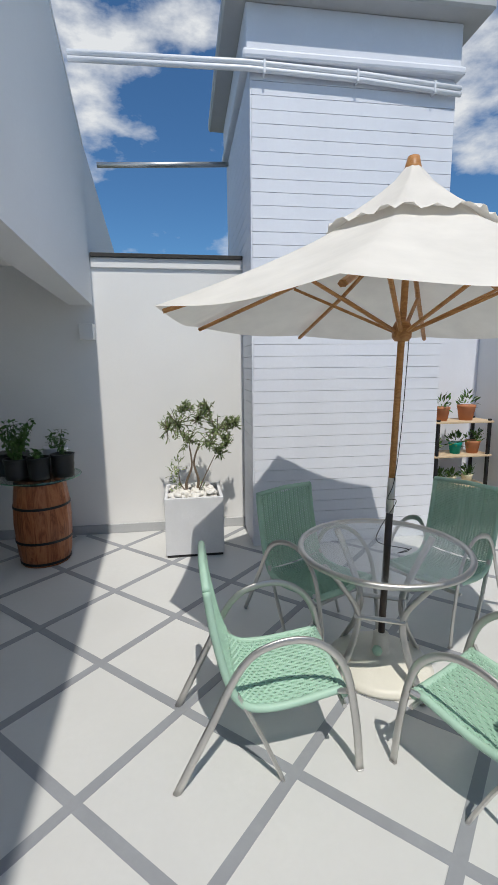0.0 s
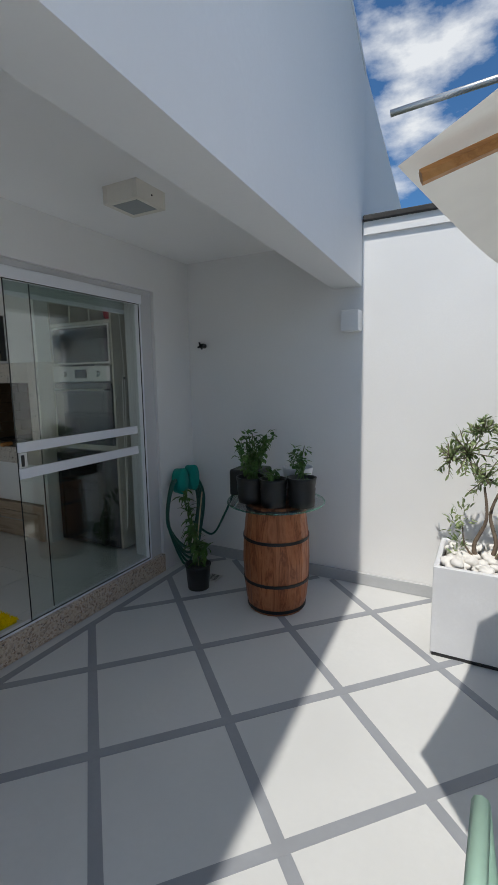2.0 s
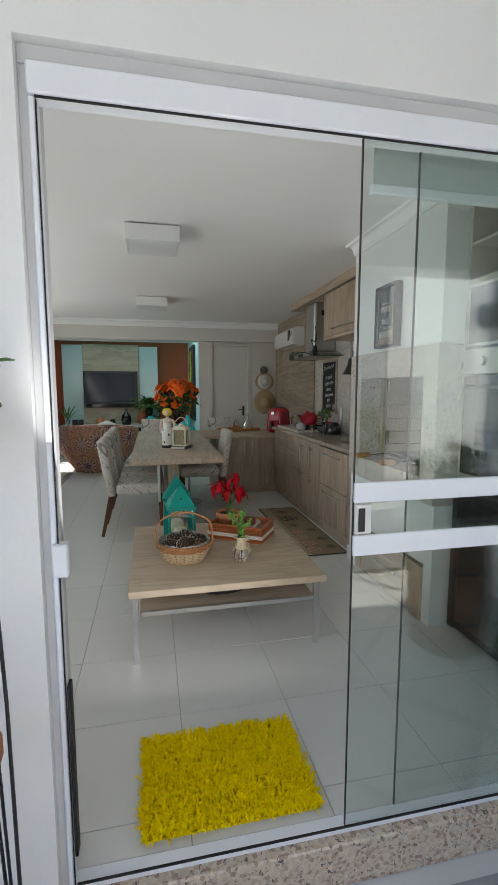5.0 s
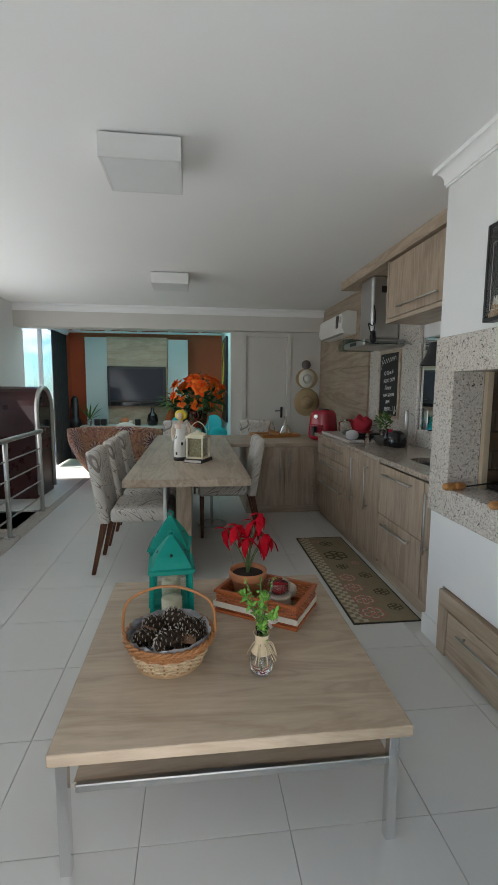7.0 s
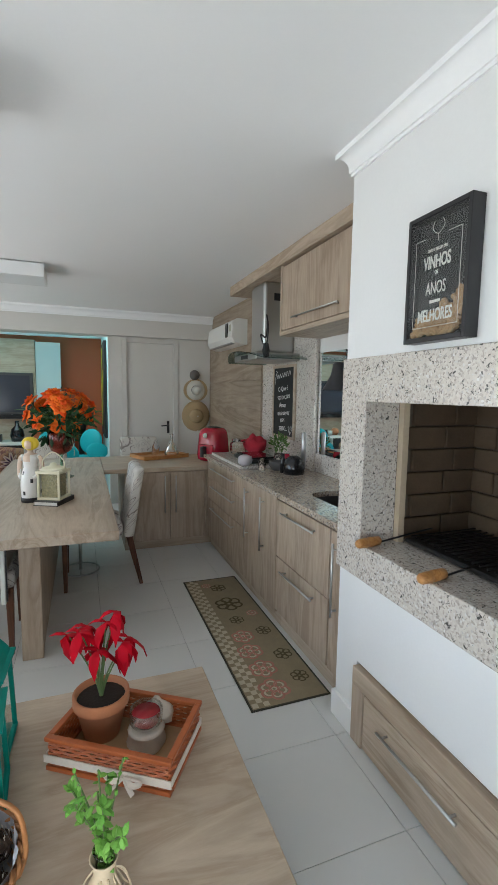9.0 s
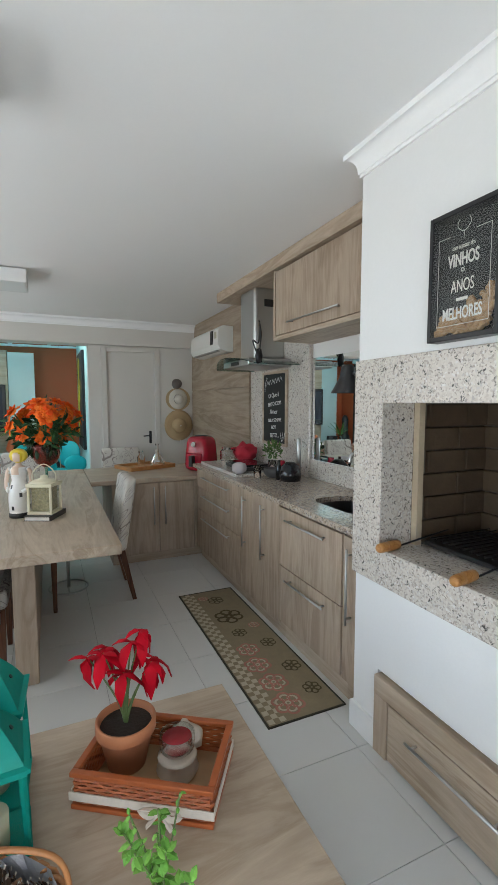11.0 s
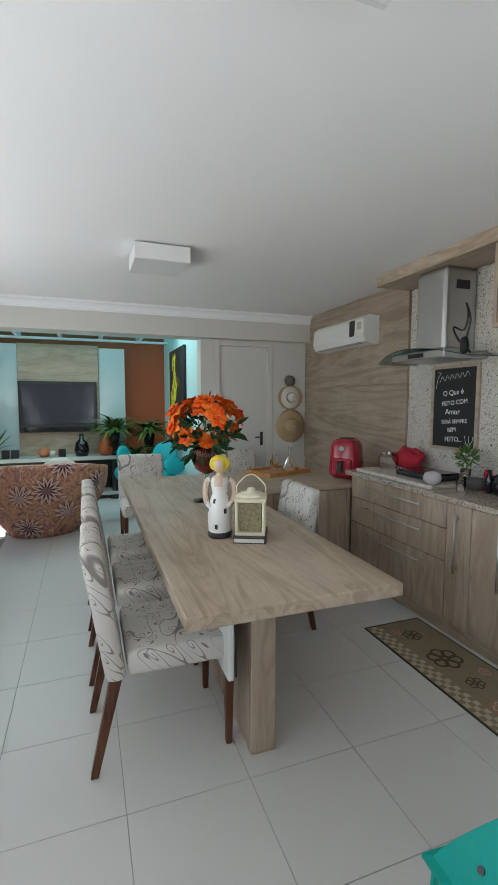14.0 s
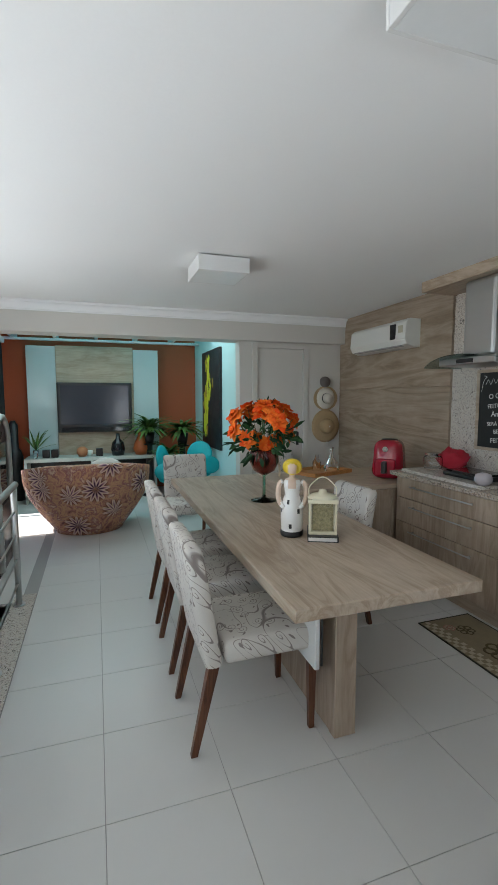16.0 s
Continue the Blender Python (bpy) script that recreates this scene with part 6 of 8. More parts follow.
part("oven_panel", box(-0.345, 0.345, -0.012, 0.02, 1.50, 1.635, 0.003), STEEL, ov, "steel oven control panel")
part("oven_display", box(-0.07, 0.07, -0.016, -0.012, 1.53, 1.605), BLACKG, ov)
for x in (-0.2, 0.2):
    part("oven_knob", move(lathe([(0.026, 0), (0.022, 0.022)], 16), pose(x, -0.012, 1.567, 90, 0, 0)), STEEL, ov)
od = part("oven_door", box(-0.345, 0.345, -0.012, 0.02, 0.95, 1.49, 0.003), BLACKG, ov, "dark glass oven door")
bar_handle(od, (-0.29, -0.012, 1.43), (0.29, -0.012, 1.43), (0, -0.035, 0), 0.009)
part("mid_rail", box(-0.355, 0.355, 0.0, 0.03, 0.90, 0.945), BEIGE, ov)
wcb = part("wine_cooler", box(-0.345, 0.20, -0.03, 0.45, 0.04, 0.86, 0.004), BLACK, ov, "black wine cooler")
part("cooler_door", box(-0.30, 0.15, -0.036, -0.03, 0.09, 0.81), BLACKG, wcb)
for a in ((-0.345, -0.30, 0.04, 0.86), (0.15, 0.20, 0.04, 0.86)):
    part("cooler_frame", box(a[0], a[1], -0.042, -0.03, a[2], a[3], 0.002), BLACK, wcb)
part("lower_panel", box(0.205, 0.355, 0.0, 0.02, 0.03, 0.90), BLACK, ov)
for nm, x, z, r, m_, lb in (("red_vase", 0.23, 2.01, 0.08, RED, "round red vase in the niche"), ("red_jar", 0.22, 2.205, 0.05, RED, "red jar in the niche"), ("red_jar", 0.02, 2.01, 0.04, RED, "red jar in the niche"), ("clay_figure", -0.23, 2.01, 0.045, TERRA, "small clay figure in the niche"), ("glass_bottle", -0.03, 2.01, 0.035, GGLASS, "small green bottle in the niche")):
    q = thing(nm, -2.525 + x, 4.45, z, 0, lb, "vase")
    part("body", lathe([(r * 0.6, 0), (r, r * 0.7), (r * 0.95, r * 1.3), (r * 0.45, r * 1.8), (r * 0.5, r * 2.1)], 18), m_, q, "", True)
bld = thing("roller_blind", -2.06, 3.72, 2.245, 0, "rolled-up pale blind with a cord over the glass door", "blind")
part("roll", tube([(0, -0.45, 0), (0, 0.62, 0)], 0.045, 12), surface("pale_blind_fabric", (0.5, 0.56, 0.55), 0.8), bld, "", True)
part("bottom_bar", box(-0.012, 0.012, -0.45, 0.62, -0.20, -0.17, 0.003), WFRAME, bld)
part("blind_cloth", box(-0.003, 0.003, -0.44, 0.61, -0.17, 0.0), bpy.data.materials["pale_blind_fabric"], bld)
part("cord", tube(curve([(0.0, 0.55, -0.05), (0.0, 0.585, -0.7), (0.0, 0.56, -1.5), (0.0, 0.53, -2.0), (0.0, 0.545, -1.5), (0.0, 0.56, -0.7)], 40), 0.003, 5), PAPER, bld)
part("cord_stop", lathe([(0.008, -0.73), (0.008, -0.71)], 8, at=(0, 0.585, 0)), IRON, bld)

# ---- peninsula and dining table ----
pn = thing("peninsula_cabinet", -7.05, 4.0, 0, 0, "grey-oak peninsula cabinet with steel handles", "cabinet")
part("body", box(-0.40, 0.42, -0.60, 0.745, 0.08, 0.758), OAKZ, pn)
part("plinth", box(-0.40, 0.40, -0.60, 0.745, 0.0, 0.08), OAKY, pn)
part("end_stile", box(0.42, 0.44, 0.17, 0.20, 0.08, 0.755, 0.002), OAKZ, pn)
for y0, y1, s in ((-0.17, 0.165, -1), (-0.51, -0.175, 1)):
    f = part("door", box(0.42, 0.44, y0, y1, 0.09, 0.752, 0.002), OAKZ, pn)
    yy = y0 + 0.05 if s < 0 else y1 - 0.05
    bar_handle(f, (0.44, yy, 0.36), (0.44, yy, 0.72), (0.03, 0, 0))
for z0, z1 in ((0.09, 0.42), (0.425, 0.752)):
    f = part("drawer_front", box(0.42, 0.44, -0.60, -0.515, z0, z1, 0.002), OAKZ, pn)
pt = thing("oak_worktop", -7.05, 4.0, 0.76, 0, "oak laminate peninsula top", "worktop")
part("slab", box(-0.45, 0.455, -0.785, 0.748, 0.0, 0.04, 0.004), OAKY, pt)

dt = thing("dining_table", -6.09, 2.785, 0, 0, "long oak laminate dining table on a panel leg", "table")
part("tabletop", box(-1.41, 1.41, -0.425, 0.425, 0.748, 0.80, 0.004), OAKX, dt)
part("panel_leg", box(-1.0, 1.11, -0.085, 0.015, 0.0, 0.748, 0.003), OAKZ, dt)
part("end_leg", box(1.06, 1.115, -0.09, 0.02, 0.0, 0.748, 0.004), OAKZ, dt)
hb = part("hanging_board", box(0.55, 1.10, -0.185, -0.160, 0.34, 0.745, 0.004), ACW, dt, "white folding board under the table")
part("board_edge", box(1.10, 1.108, -0.158, -0.150, 0.36, 0.72), BLACK, hb)


def dining_chair(x, y, rz):
    """Local: faces +y, seat towards the table."""
    c = thing("dining_chair", x, y, 0, rz, "cream dining chair with vine print and dark wooden legs", "chair", "chairs round the dining table")
    bm = box(-0.235, 0.235, -0.19, 0.27, 0.40, 0.505, 0.03, 3)
    for v in bm.verts:
        if v.co.z > 0.47:
            v.co.z += 0.012 * (1 - (v.co.x / 0.235) ** 2)
    part("seat", bm, SCROLL, c, "", True)
    bm = box(-0.235, 0.235, -0.275, -0.195, 0.385, 0.93, 0.03, 3)
    for v in bm.verts:
        t = (v.co.z - 0.40) / 0.53
        v.co.y -= 0.075 * t * t + 0.01 * t
        v.co.y -= 0.015 * (1 - (v.co.x / 0.235) ** 2) * t
        v.co.z += 0.025 * (1 - (v.co.x / 0.235) ** 2) * max(0, t)
    part("backrest", bm, SCROLL, c, "", True)
    for sx in (-1, 1):
        bm = box(-0.021, 0.021, -0.021, 0.021, 0.0, 0.40, 0.003)
        for v in bm.verts:
            k = 0.62 + 0.38 * v.co.z / 0.40
            v.co.x, v.co.y = v.co.x * k, v.co.y * k
        move(bm, Matrix.Translation((0.205 * sx, 0.235, 0)))
        part("leg", bm, WALNUT, c)
        bm = box(-0.022, 0.022, -0.024, 0.024, 0.0, 0.40, 0.003)
        for v in bm.verts:
            k = 0.62 + 0.38 * v.co.z / 0.40
            v.co.x, v.co.y = v.co.x * k, v.co.y * k - 0.09 * (1 - v.co.z / 0.40)
        move(bm, Matrix.Translation((0.205 * sx, -0.235, 0)))
        part("leg", bm, WALNUT, c)
    return c


dc = dining_chair(-5.29, 2.395, 0)
for x in (-5.92, -6.53):
    copy_thing(dc, pose(x, 2.395, 0))
copy_thing(dc, pose(-6.05, 3.13, 0, 0, 0, 180))
copy_thing(dc, pose(-7.88, 2.62, 0, 0, 0, -90))
copy_thing(dc, pose(-7.98, 3.72, 0, 0, 0, -90))
fr = thing("stool_base", -6.28, 3.0, 0, 0, "steel stool with a ring foot under the table", "stool")
part("foot_ring", tube([(0.15 * math.cos(a * math.pi / 14), 0.15 * math.sin(a * math.pi / 14), 0.008) for a in range(28)], 0.007, 8, closed=True), STEEL, fr, "", True)
part("foot_bar", tube([(-0.15, 0, 0.008), (0.15, 0, 0.008)], 0.006, 6), STEEL, fr, "", True)
part("column", lathe([(0.014, 0.005), (0.014, 0.40)], 14), STEEL, fr, "", True)
part("seat", lathe([(0.17, 0.40), (0.18, 0.42), (0.17, 0.44)], 24), BLACK, fr, "", True)

# doll figure: one plain glazed mesh
bm = lathe([(0.064, 0.0), (0.067, 0.006), (0.067, 0.024), (0.062, 0.03), (0.063, 0.05), (0.065, 0.075), (0.066, 0.10), (0.065, 0.13), (0.062, 0.155), (0.057, 0.18), (0.050, 0.203), (0.042, 0.225), (0.047, 0.265), (0.05, 0.29), (0.04, 0.308), (0.018, 0.318), (0.0165, 0.335), (0.03, 0.343), (0.036, 0.365), (0.035, 0.39), (0.022, 0.405), (0.004, 0.41)], 24, squash=0.82)
for s in (-1, 1):
    tube(curve([(0.0, 0.044 * s, 0.298), (0.0, 0.060 * s, 0.28), (0.004, 0.066 * s, 0.225), (0.022, 0.056 * s, 0.18), (0.04, 0.034 * s, 0.16)], 14), 0.0125, 8, bm)
hair = bmesh.ops.create_icosphere(bm, subdivisions=3, radius=0.046)["verts"]
for v in hair:
    low = max(0.0, -v.co.z / 0.046)
    v.co.y *= 1.0 + 0.12 * low
    v.co.z = v.co.z * 0.95 + 0.378
    if v.co.x > 0.012:
        v.co.x = 0.012 + (v.co.x - 0.012) * (0.55 if v.co.z > 0.395 else 0.1)
dl = part("figurine", bm, DOLLW, None, "", True)
dl.matrix_basis = pose(-5.52, 2.72, 0.80, 0, 0, -25) @ Matrix.Diagonal((1.15, 1.15, 1.0, 1.0))
tagged(dl, "glazed white ceramic figurine standing on the dining table", "figurine")
YH = surface("yellow_glaze", (0.72, 0.52, 0.03), 0.35)
dl.data.materials.append(YH)
dl.data.materials.append(BLACK)
SKIN = surface("pale_glaze", (0.68, 0.5, 0.38), 0.35)
dl.data.materials.append(SKIN)
for f in dl.data.polygons:
    c = f.center
    if 0.05 < c.z < 0.23 and (f.index * 37) % 17 == 0:
        f.material_index = 2
        continue
    if c.z > 0.335:
        f.material_index = 1 if (c.x < 0.024 or c.z > 0.398) else 3
    elif c.z < 0.032:
        f.material_index = 2
    elif c.z > 0.308 or (c.z > 0.26 and abs(c.y) < 0.016 and c.x > 0) or (0.14 < c.z < 0.305 and abs(c.y) > 0.0535):
        f.material_index = 3

bk = thing("book", -5.43, 2.86, 0.80, -25, "dark covered book lying on the dining table", "book")
part("pages", box(-0.105, 0.105, -0.075, 0.072, 0.004, 0.024), PAPER, bk)
part("cover", box(-0.11, 0.11, -0.08, 0.08, 0.0, 0.004), BLACK, bk)
part("cover", box(-0.11, 0.11, -0.08, 0.08, 0.0245, 0.029), BLACK, bk)
part("spine", box(-0.11, 0.11, 0.074, 0.08, 0.004, 0.0245), BLACK, bk)


def tin_lantern(name, x, y, z, rz, w, hgt, paint, label, roof="box", glass_=PANEC):
    c = thing(name, x, y, z, rz, label, "lantern")
    flare = 1.1 if roof == "pagoda" else 1.0
    part("base", box(-w * flare - 0.008, w * flare + 0.008, -w * flare - 0.008, w * flare + 0.008, 0, 0.016, 0.003), paint, c)
    top = hgt * 0.62
    for sx in (-1, 1):
        for sy in (-1, 1):
            part("corner_post", tube([(sx * w * flare, sy * w * flare, 0.01), (sx * w, sy * w, top)], 0.008, 6), paint, c)
    for k in range(4):
        bm = bmesh.new()
        a = [bm.verts.new(p) for p in ((-w * flare, w * flare, 0.016), (w * flare, w * flare, 0.016), (w, w, top), (-w, w, top))]
        bm.faces.new(a)
        move(bm, pose(0, 0, 0, 0, 0, 90 * k))
        p = part("pane", bm, glass_, c)
        p.visible_shadow = False
    part("collar", box(-w - 0.012, w + 0.012, -w - 0.012, w + 0.012, top - 0.006, top + (0.0055 if roof == "pagoda" else 0.014), 0.002), paint, c)
    if roof == "pagoda":
        bm = bmesh.new()
        hr = hgt * 0.29
        levels = [(w + 0.018, top + 0.006), (w + 0.018, top + 0.014), (w * 1.06, top + 0.018)]
        levels += [(w * (1.04 - 0.90 * t ** 1.25), top + 0.018 + hr * t) for t in (0.2, 0.38, 0.55, 0.7, 0.82, 0.92)]
        levels += [(w * 0.13, top + 0.018 + hr), (w * 0.10, top + 0.024 + hr)]
        rows = []
        for r, zz in levels:
            rows.append([bm.verts.new((r * cx, r * cy, zz)) for cx, cy in ((-1, -1), (1, -1), (1, 1), (-1, 1))])
        for a, b in zip(rows, rows[1:]):
            for k in range(4):
                bm.faces.new((a[k], a[(k + 1) % 4], b[(k + 1) % 4], b[k]))
        bm.faces.new(rows[-1])
        part("roof", bm, paint, c)
        for k in range(4):
            part("vent_hole", move(lathe([(0.0065, 0.0), (0.0065, 0.003)], 10), pose(0, 0, 0, 0, 0, 90 * k) @ pose(0, -w * 0.735, top + 0.018 + hr * 0.42, 50, 0, 0)), BLACK, c)
        zt = top + 0.020 + hr
        part("ring", tube([(0, 0.013 * math.cos(a * math.pi / 8), zt + 0.012 + 0.013 * math.sin(a * math.pi / 8)) for a in range(16)], 0.0035, 6, closed=True), paint, c, "", True)
        part("candle", lathe([(0.045, 0.017), (0.045, 0.10), (0.02, 0.10), (0.001, 0.085)], 18), CREAMP, c, "cream pillar candle", True)
    else:
        part("cap", lathe([(w * 1.25, top + 0.014), (w * 0.9, top + 0.03), (w * 0.35, top + 0.04), (w * 0.3, top + 0.055), (0.001, top + 0.06)], 20), paint, c, "", True)
        part("carry_handle", tube(curve([(0, -w, top), (0, -w * 1.05, top + 0.07), (0, 0, top + 0.125), (0, w * 1.05, top + 0.07), (0, w, top)], 20), 0.0035, 6), paint, c, "", True)
        part("filigree_panel", box(-w * 0.8, w * 0.8, -w * 0.8, w * 0.8, 0.018, top - 0.01), surface("gold_filigree", (0.42, 0.36, 0.2), 0.5, 0.3, 0.6, 60, 140, 0.6), c, "mottled metal filigree")
    return c


tin_lantern("cream_lantern", -5.43, 2.86, 0.829, -25, 0.067, 0.28, CREAMP, "small cream tin lantern standing on a book")

# flower vase
fv = thing("flower_vase", -6.36, 2.87, 0.80, 0, "goblet vase with orange lilies and dark foliage", "flowers")
part("foot", lathe([(0.10, 0.0), (0.095, 0.006), (0.02, 0.018), (0.011, 0.04), (0.011, 0.18), (0.02, 0.19)], 22), GGLASS, fv, "green glass foot and stem", True)
part("bowl", lathe([(0.02, 0.19), (0.08, 0.225), (0.108, 0.29), (0.104, 0.355), (0.09, 0.385), (0.087, 0.385), (0.10, 0.352), (0.102, 0.29), (0.075, 0.23), (0.01, 0.198)], 22, caps=False), SMOKE, fv, "wine red glass bowl", True)
rng = random.Random(17)
st, gl = bmesh.new(), bmesh.new()
for k in range(24):
    bm = bmesh.new()
    d = rand_dir(rng, 0.45)
    c = Vector((d.x * 0.25, d.y * 0.25, 0.56 + d.z * 0.15)) if k < 20 else Vector((d.x * 0.1, d.y * 0.1, 0.64))
    tube(curve([(0, 0, 0.33), (c.x * 0.4, c.y * 0.4, 0.42), c], 6), 0.003, 4, st)
    out = (c - Vector((0, 0, 0.45))).normalized()
    s = out.orthogonal().normalized()
    t2 = out.cross(s)
    for ring, n_, sp, ln in ((0, 6, 0.95, 0.078), (1, 6, 0.6, 0.062), (2, 4, 0.25, 0.045)):
        for j in range(n_):
            a = 2 * math.pi * j / n_ + rng.random() * 0.3
            w_ = (out * (1.1 - sp) + (s * math.cos(a) + t2 * math.sin(a)) * sp).normalized()
            leaf(bm, c, w_, out, ln * rng.uniform(0.85, 1.15), 0.056, 0.3)
    part("lily", bm, PETAL, fv, "orange lily flower")
foliage(gl, rng, (0, 0, 0.46), (0.25, 0.25, 0.16), 170, 0.085, 0.032, -0.1)
foliage(gl, rng, (0, 0, 0.66), (0.10, 0.10, 0.08), 40, 0.05, 0.012, 0.6)
part("stems", st, STEM, fv)
part("foliage", gl, DLEAF, fv)
part("fern_ribbon", tube(curve([(0.03, 0.07, 0.4), (0.05, 0.10, 0.25), (0.05, 0.10, 0.18)], 8), 0.018, 6, flat=0.15), ROPE, fv)

# tray with decanters on the peninsula
ty = thing("serving_tray", -7.33, 3.84, 0.80, 20, "wooden serving tray with glassware", "tray")
part("tray_floor", box(-0.17, 0.17, -0.26, 0.26, 0.0, 0.012), TEAK, ty)
for a in ((-0.18, -0.165, -0.27, 0.27), (0.165, 0.18, -0.27, 0.27), (-0.165, 0.165, -0.27, -0.255), (-0.165, 0.165, 0.255, 0.27)):
    part("tray_rim", box(*a, 0.0, 0.04, 0.003), TEAK, ty)
for nm, x, y, prof_, lb in (("decanter", -7.36, 3.98, [(0.075, 0.0), (0.085, 0.03), (0.05, 0.09), (0.018, 0.15), (0.016, 0.22), (0.024, 0.24)], "clear glass decanter on the tray"), ("glass_bottle", -7.34, 3.80, [(0.04, 0), (0.042, 0.10), (0.02, 0.14), (0.02, 0.17)], "small clear bottle on the tray")):
    q = thing(nm, x, y, 0.812, 0, lb, "decanter")
    part("body", lathe(prof_, 22, caps=False), GLASS, q, "", True)

# ---- coffee table and what stands on it ----
cf = thing("coffee_table", -3.43, 2.935, 0, 0, "low oak laminate coffee table with chrome legs", "coffee table")
part("tabletop", box(-0.575, 0.545, -0.515, 0.55, 0.362, 0.40, 0.003), OAKY, cf)
part("lower_shelf", box(-0.50, 0.49, -0.46, 0.50, 0.245, 0.262, 0.002), OAKY, cf)
part("shelf_rail", box(0.49, 0.51, -0.45, 0.49, 0.245, 0.27, 0.003), STEEL, cf)
for sx in (-0.53, 0.515):
    for sy in (-0.48, 0.50):
        part("leg", box(sx - 0.016, sx + 0.016, sy - 0.016, sy + 0.016 + 0.0, 0.0, 0.362, 0.002), CHROME, cf)
bwl = thing("dark_bowl", -3.175, 2.93, 0.262, 0, "wide dark bowl on the lower shelf", "bowl")
part("bowl", lathe([(0.10, 0), (0.20, 0.04), (0.24, 0.08), (0.225, 0.08), (0.18, 0.04), (0.001, 0.02)], 28), BLACKG, bwl, "", True)
ZC = 0.40
tin_lantern("teal_lantern", -3.595, 2.73, ZC, 4, 0.078, 0.395, TEAL, "teal metal pagoda lantern with a cream candle", "pagoda")
tin_lantern("teal_lantern", -3.795, 2.717, ZC, -3, 0.078, 0.425, TEAL, "taller teal metal pagoda lantern with a cream candle", "pagoda")


def weave(bm, a, b, z0, z1, flare, rows, n, r, squash=1.0, square=None):
    """Woven bands: each row a wavy ring, alternately in and out."""
    for i in range(rows):
        t = i / max(1, rows - 1)
        k = 1 + flare * t
        pts = []
        for j in range(n):
            ang = 2 * math.pi * j / n
            w_ = 0.004 * (1 if (j + i) % 2 else -1)
            pts.append(((a * k + w_) * math.cos(ang), (b * k + w_) * math.sin(ang), z0 + (z1 - z0) * t))
        tube(pts, r, 5, bm, closed=True)
    return bm


bsk = thing("willow_basket", -3.305, 2.735, ZC, 85, "oval willow basket full of pine cones", "basket")
BA, BB = 0.120, 0.115
PALEW = surface("pale_willow", (0.62, 0.47, 0.30), 0.7, vary=0.35, scale=40)
TANW = surface("tan_cane", (0.40, 0.17, 0.06), 0.5, vary=0.25, scale=40)
part("weave", weave(bmesh.new(), BA, BB, 0.014, 0.070, 0.22, 7, 36, 0.0062), PALEW, bsk, "pale woven sides")
part("upper_weave", weave(bmesh.new(), BA * 1.22, BB * 1.22, 0.072, 0.098, 0.07, 4, 36, 0.006), TANW, bsk, "tan woven upper band")
for k in range(18):
    a = 2 * math.pi * (k + 0.5) / 18
    ca, sa = math.cos(a), math.sin(a)
    part("stake", tube([(BA * 1.0 * ca, BB * 1.0 * sa, 0.006), (BA * 1.25 * ca, BB * 1.25 * sa, 0.075), (BA * 1.34 * ca, BB * 1.34 * sa, 0.105)], 0.0045, 5), TANW, bsk)
part("base", lathe([(BA * 1.03, 0.0), (BA * 1.05, 0.012), (0.0, 0.014)], 28, squash=BB / BA), WICKER, bsk)
for ph in (0, 1):
    part("rim", tube([((BA * 1.33 + 0.006 * math.cos(a * 1.2566 + math.pi * ph)) * math.cos(a * math.pi / 40), (BB * 1.33 + 0.006 * math.cos(a * 1.2566 + math.pi * ph)) * math.sin(a * math.pi / 40), 0.105 + 0.006 * math.sin(a * 1.2566 + math.pi * ph)) for a in range(80)], 0.0062, 6, closed=True), TANW, bsk, "tan braided rim", True)
part("basket_handle", tube(curve([(-BA * 1.28, 0, 0.06), (-BA * 1.42, 0, 0.13), (-BA * 1.18, 0, 0.235), (0, 0, 0.285), (BA * 1.18, 0, 0.235), (BA * 1.42, 0, 0.13), (BA * 1.28, 0, 0.06)], 40), 0.0058, 8), TANW, bsk, "arched cane handle", True)
rng = random.Random(77)
bm = lathe([(0.001, 0.03), (BA * 0.9, 0.032), (BA * 1.12, 0.06), (BA * 1.19, 0.085), (BA * 1.23, 0.108), (BA * 1.27, 0.122)], 44, squash=BB / BA, caps=False)
for v in bm.verts:
    if v.co.z > 0.05:
        v.co += Vector((rng.uniform(-1, 1), rng.uniform(-1, 1), rng.uniform(-1, 1))) * (0.004 + 0.05 * max(0.0, v.co.z - 0.10))
part("liner", bm, surface("silver_foil", (0.50, 0.51, 0.54), 0.35, 0.5, 0.4, 20, 60, 0.7), bsk, "crumpled silver liner")


def pine_cone(x, y, z, rx, ry, s):
    c = thing("pine_cone", x, y, z, 0, "open pine cone with frosted scales", "pine cone", "pine cones in the basket")
    c.matrix_basis = pose(x, y, z, rx, ry, 0)
    a, b = bmesh.new(), bmesh.new()
    for i in range(70):
        t = i / 69
        ang = i * 2.399
        env = s * 0.46 * math.sin(math.pi * (0.16 + 0.78 * t)) ** 0.8 + 0.004
        zz = s * 1.15 * (t - 0.45)
        d = Vector((math.cos(ang), math.sin(ang), 0.35 + 0.7 * t))
        p = Vector((math.cos(ang) * env * 0.35, math.sin(ang) * env * 0.35, zz))
        leaf(a, p, d, (0, 0, 1), env * 0.72, s * 0.24, -0.15)
        q = p + d.normalized() * (env * 0.66)
        leaf(b, q, d, (0, 0, 1), s * 0.085, s * 0.15, -0.1)
    lathe([(0.001, -s * 0.55), (s * 0.18, -s * 0.3), (s * 0.2, 0.1 * s), (0.001, s * 0.6)], 8, a, caps=False)
    part("cone_body", a, CONE, c)
    part("frosting", b, CONETIP, c, "frosted scale tips")
    return c


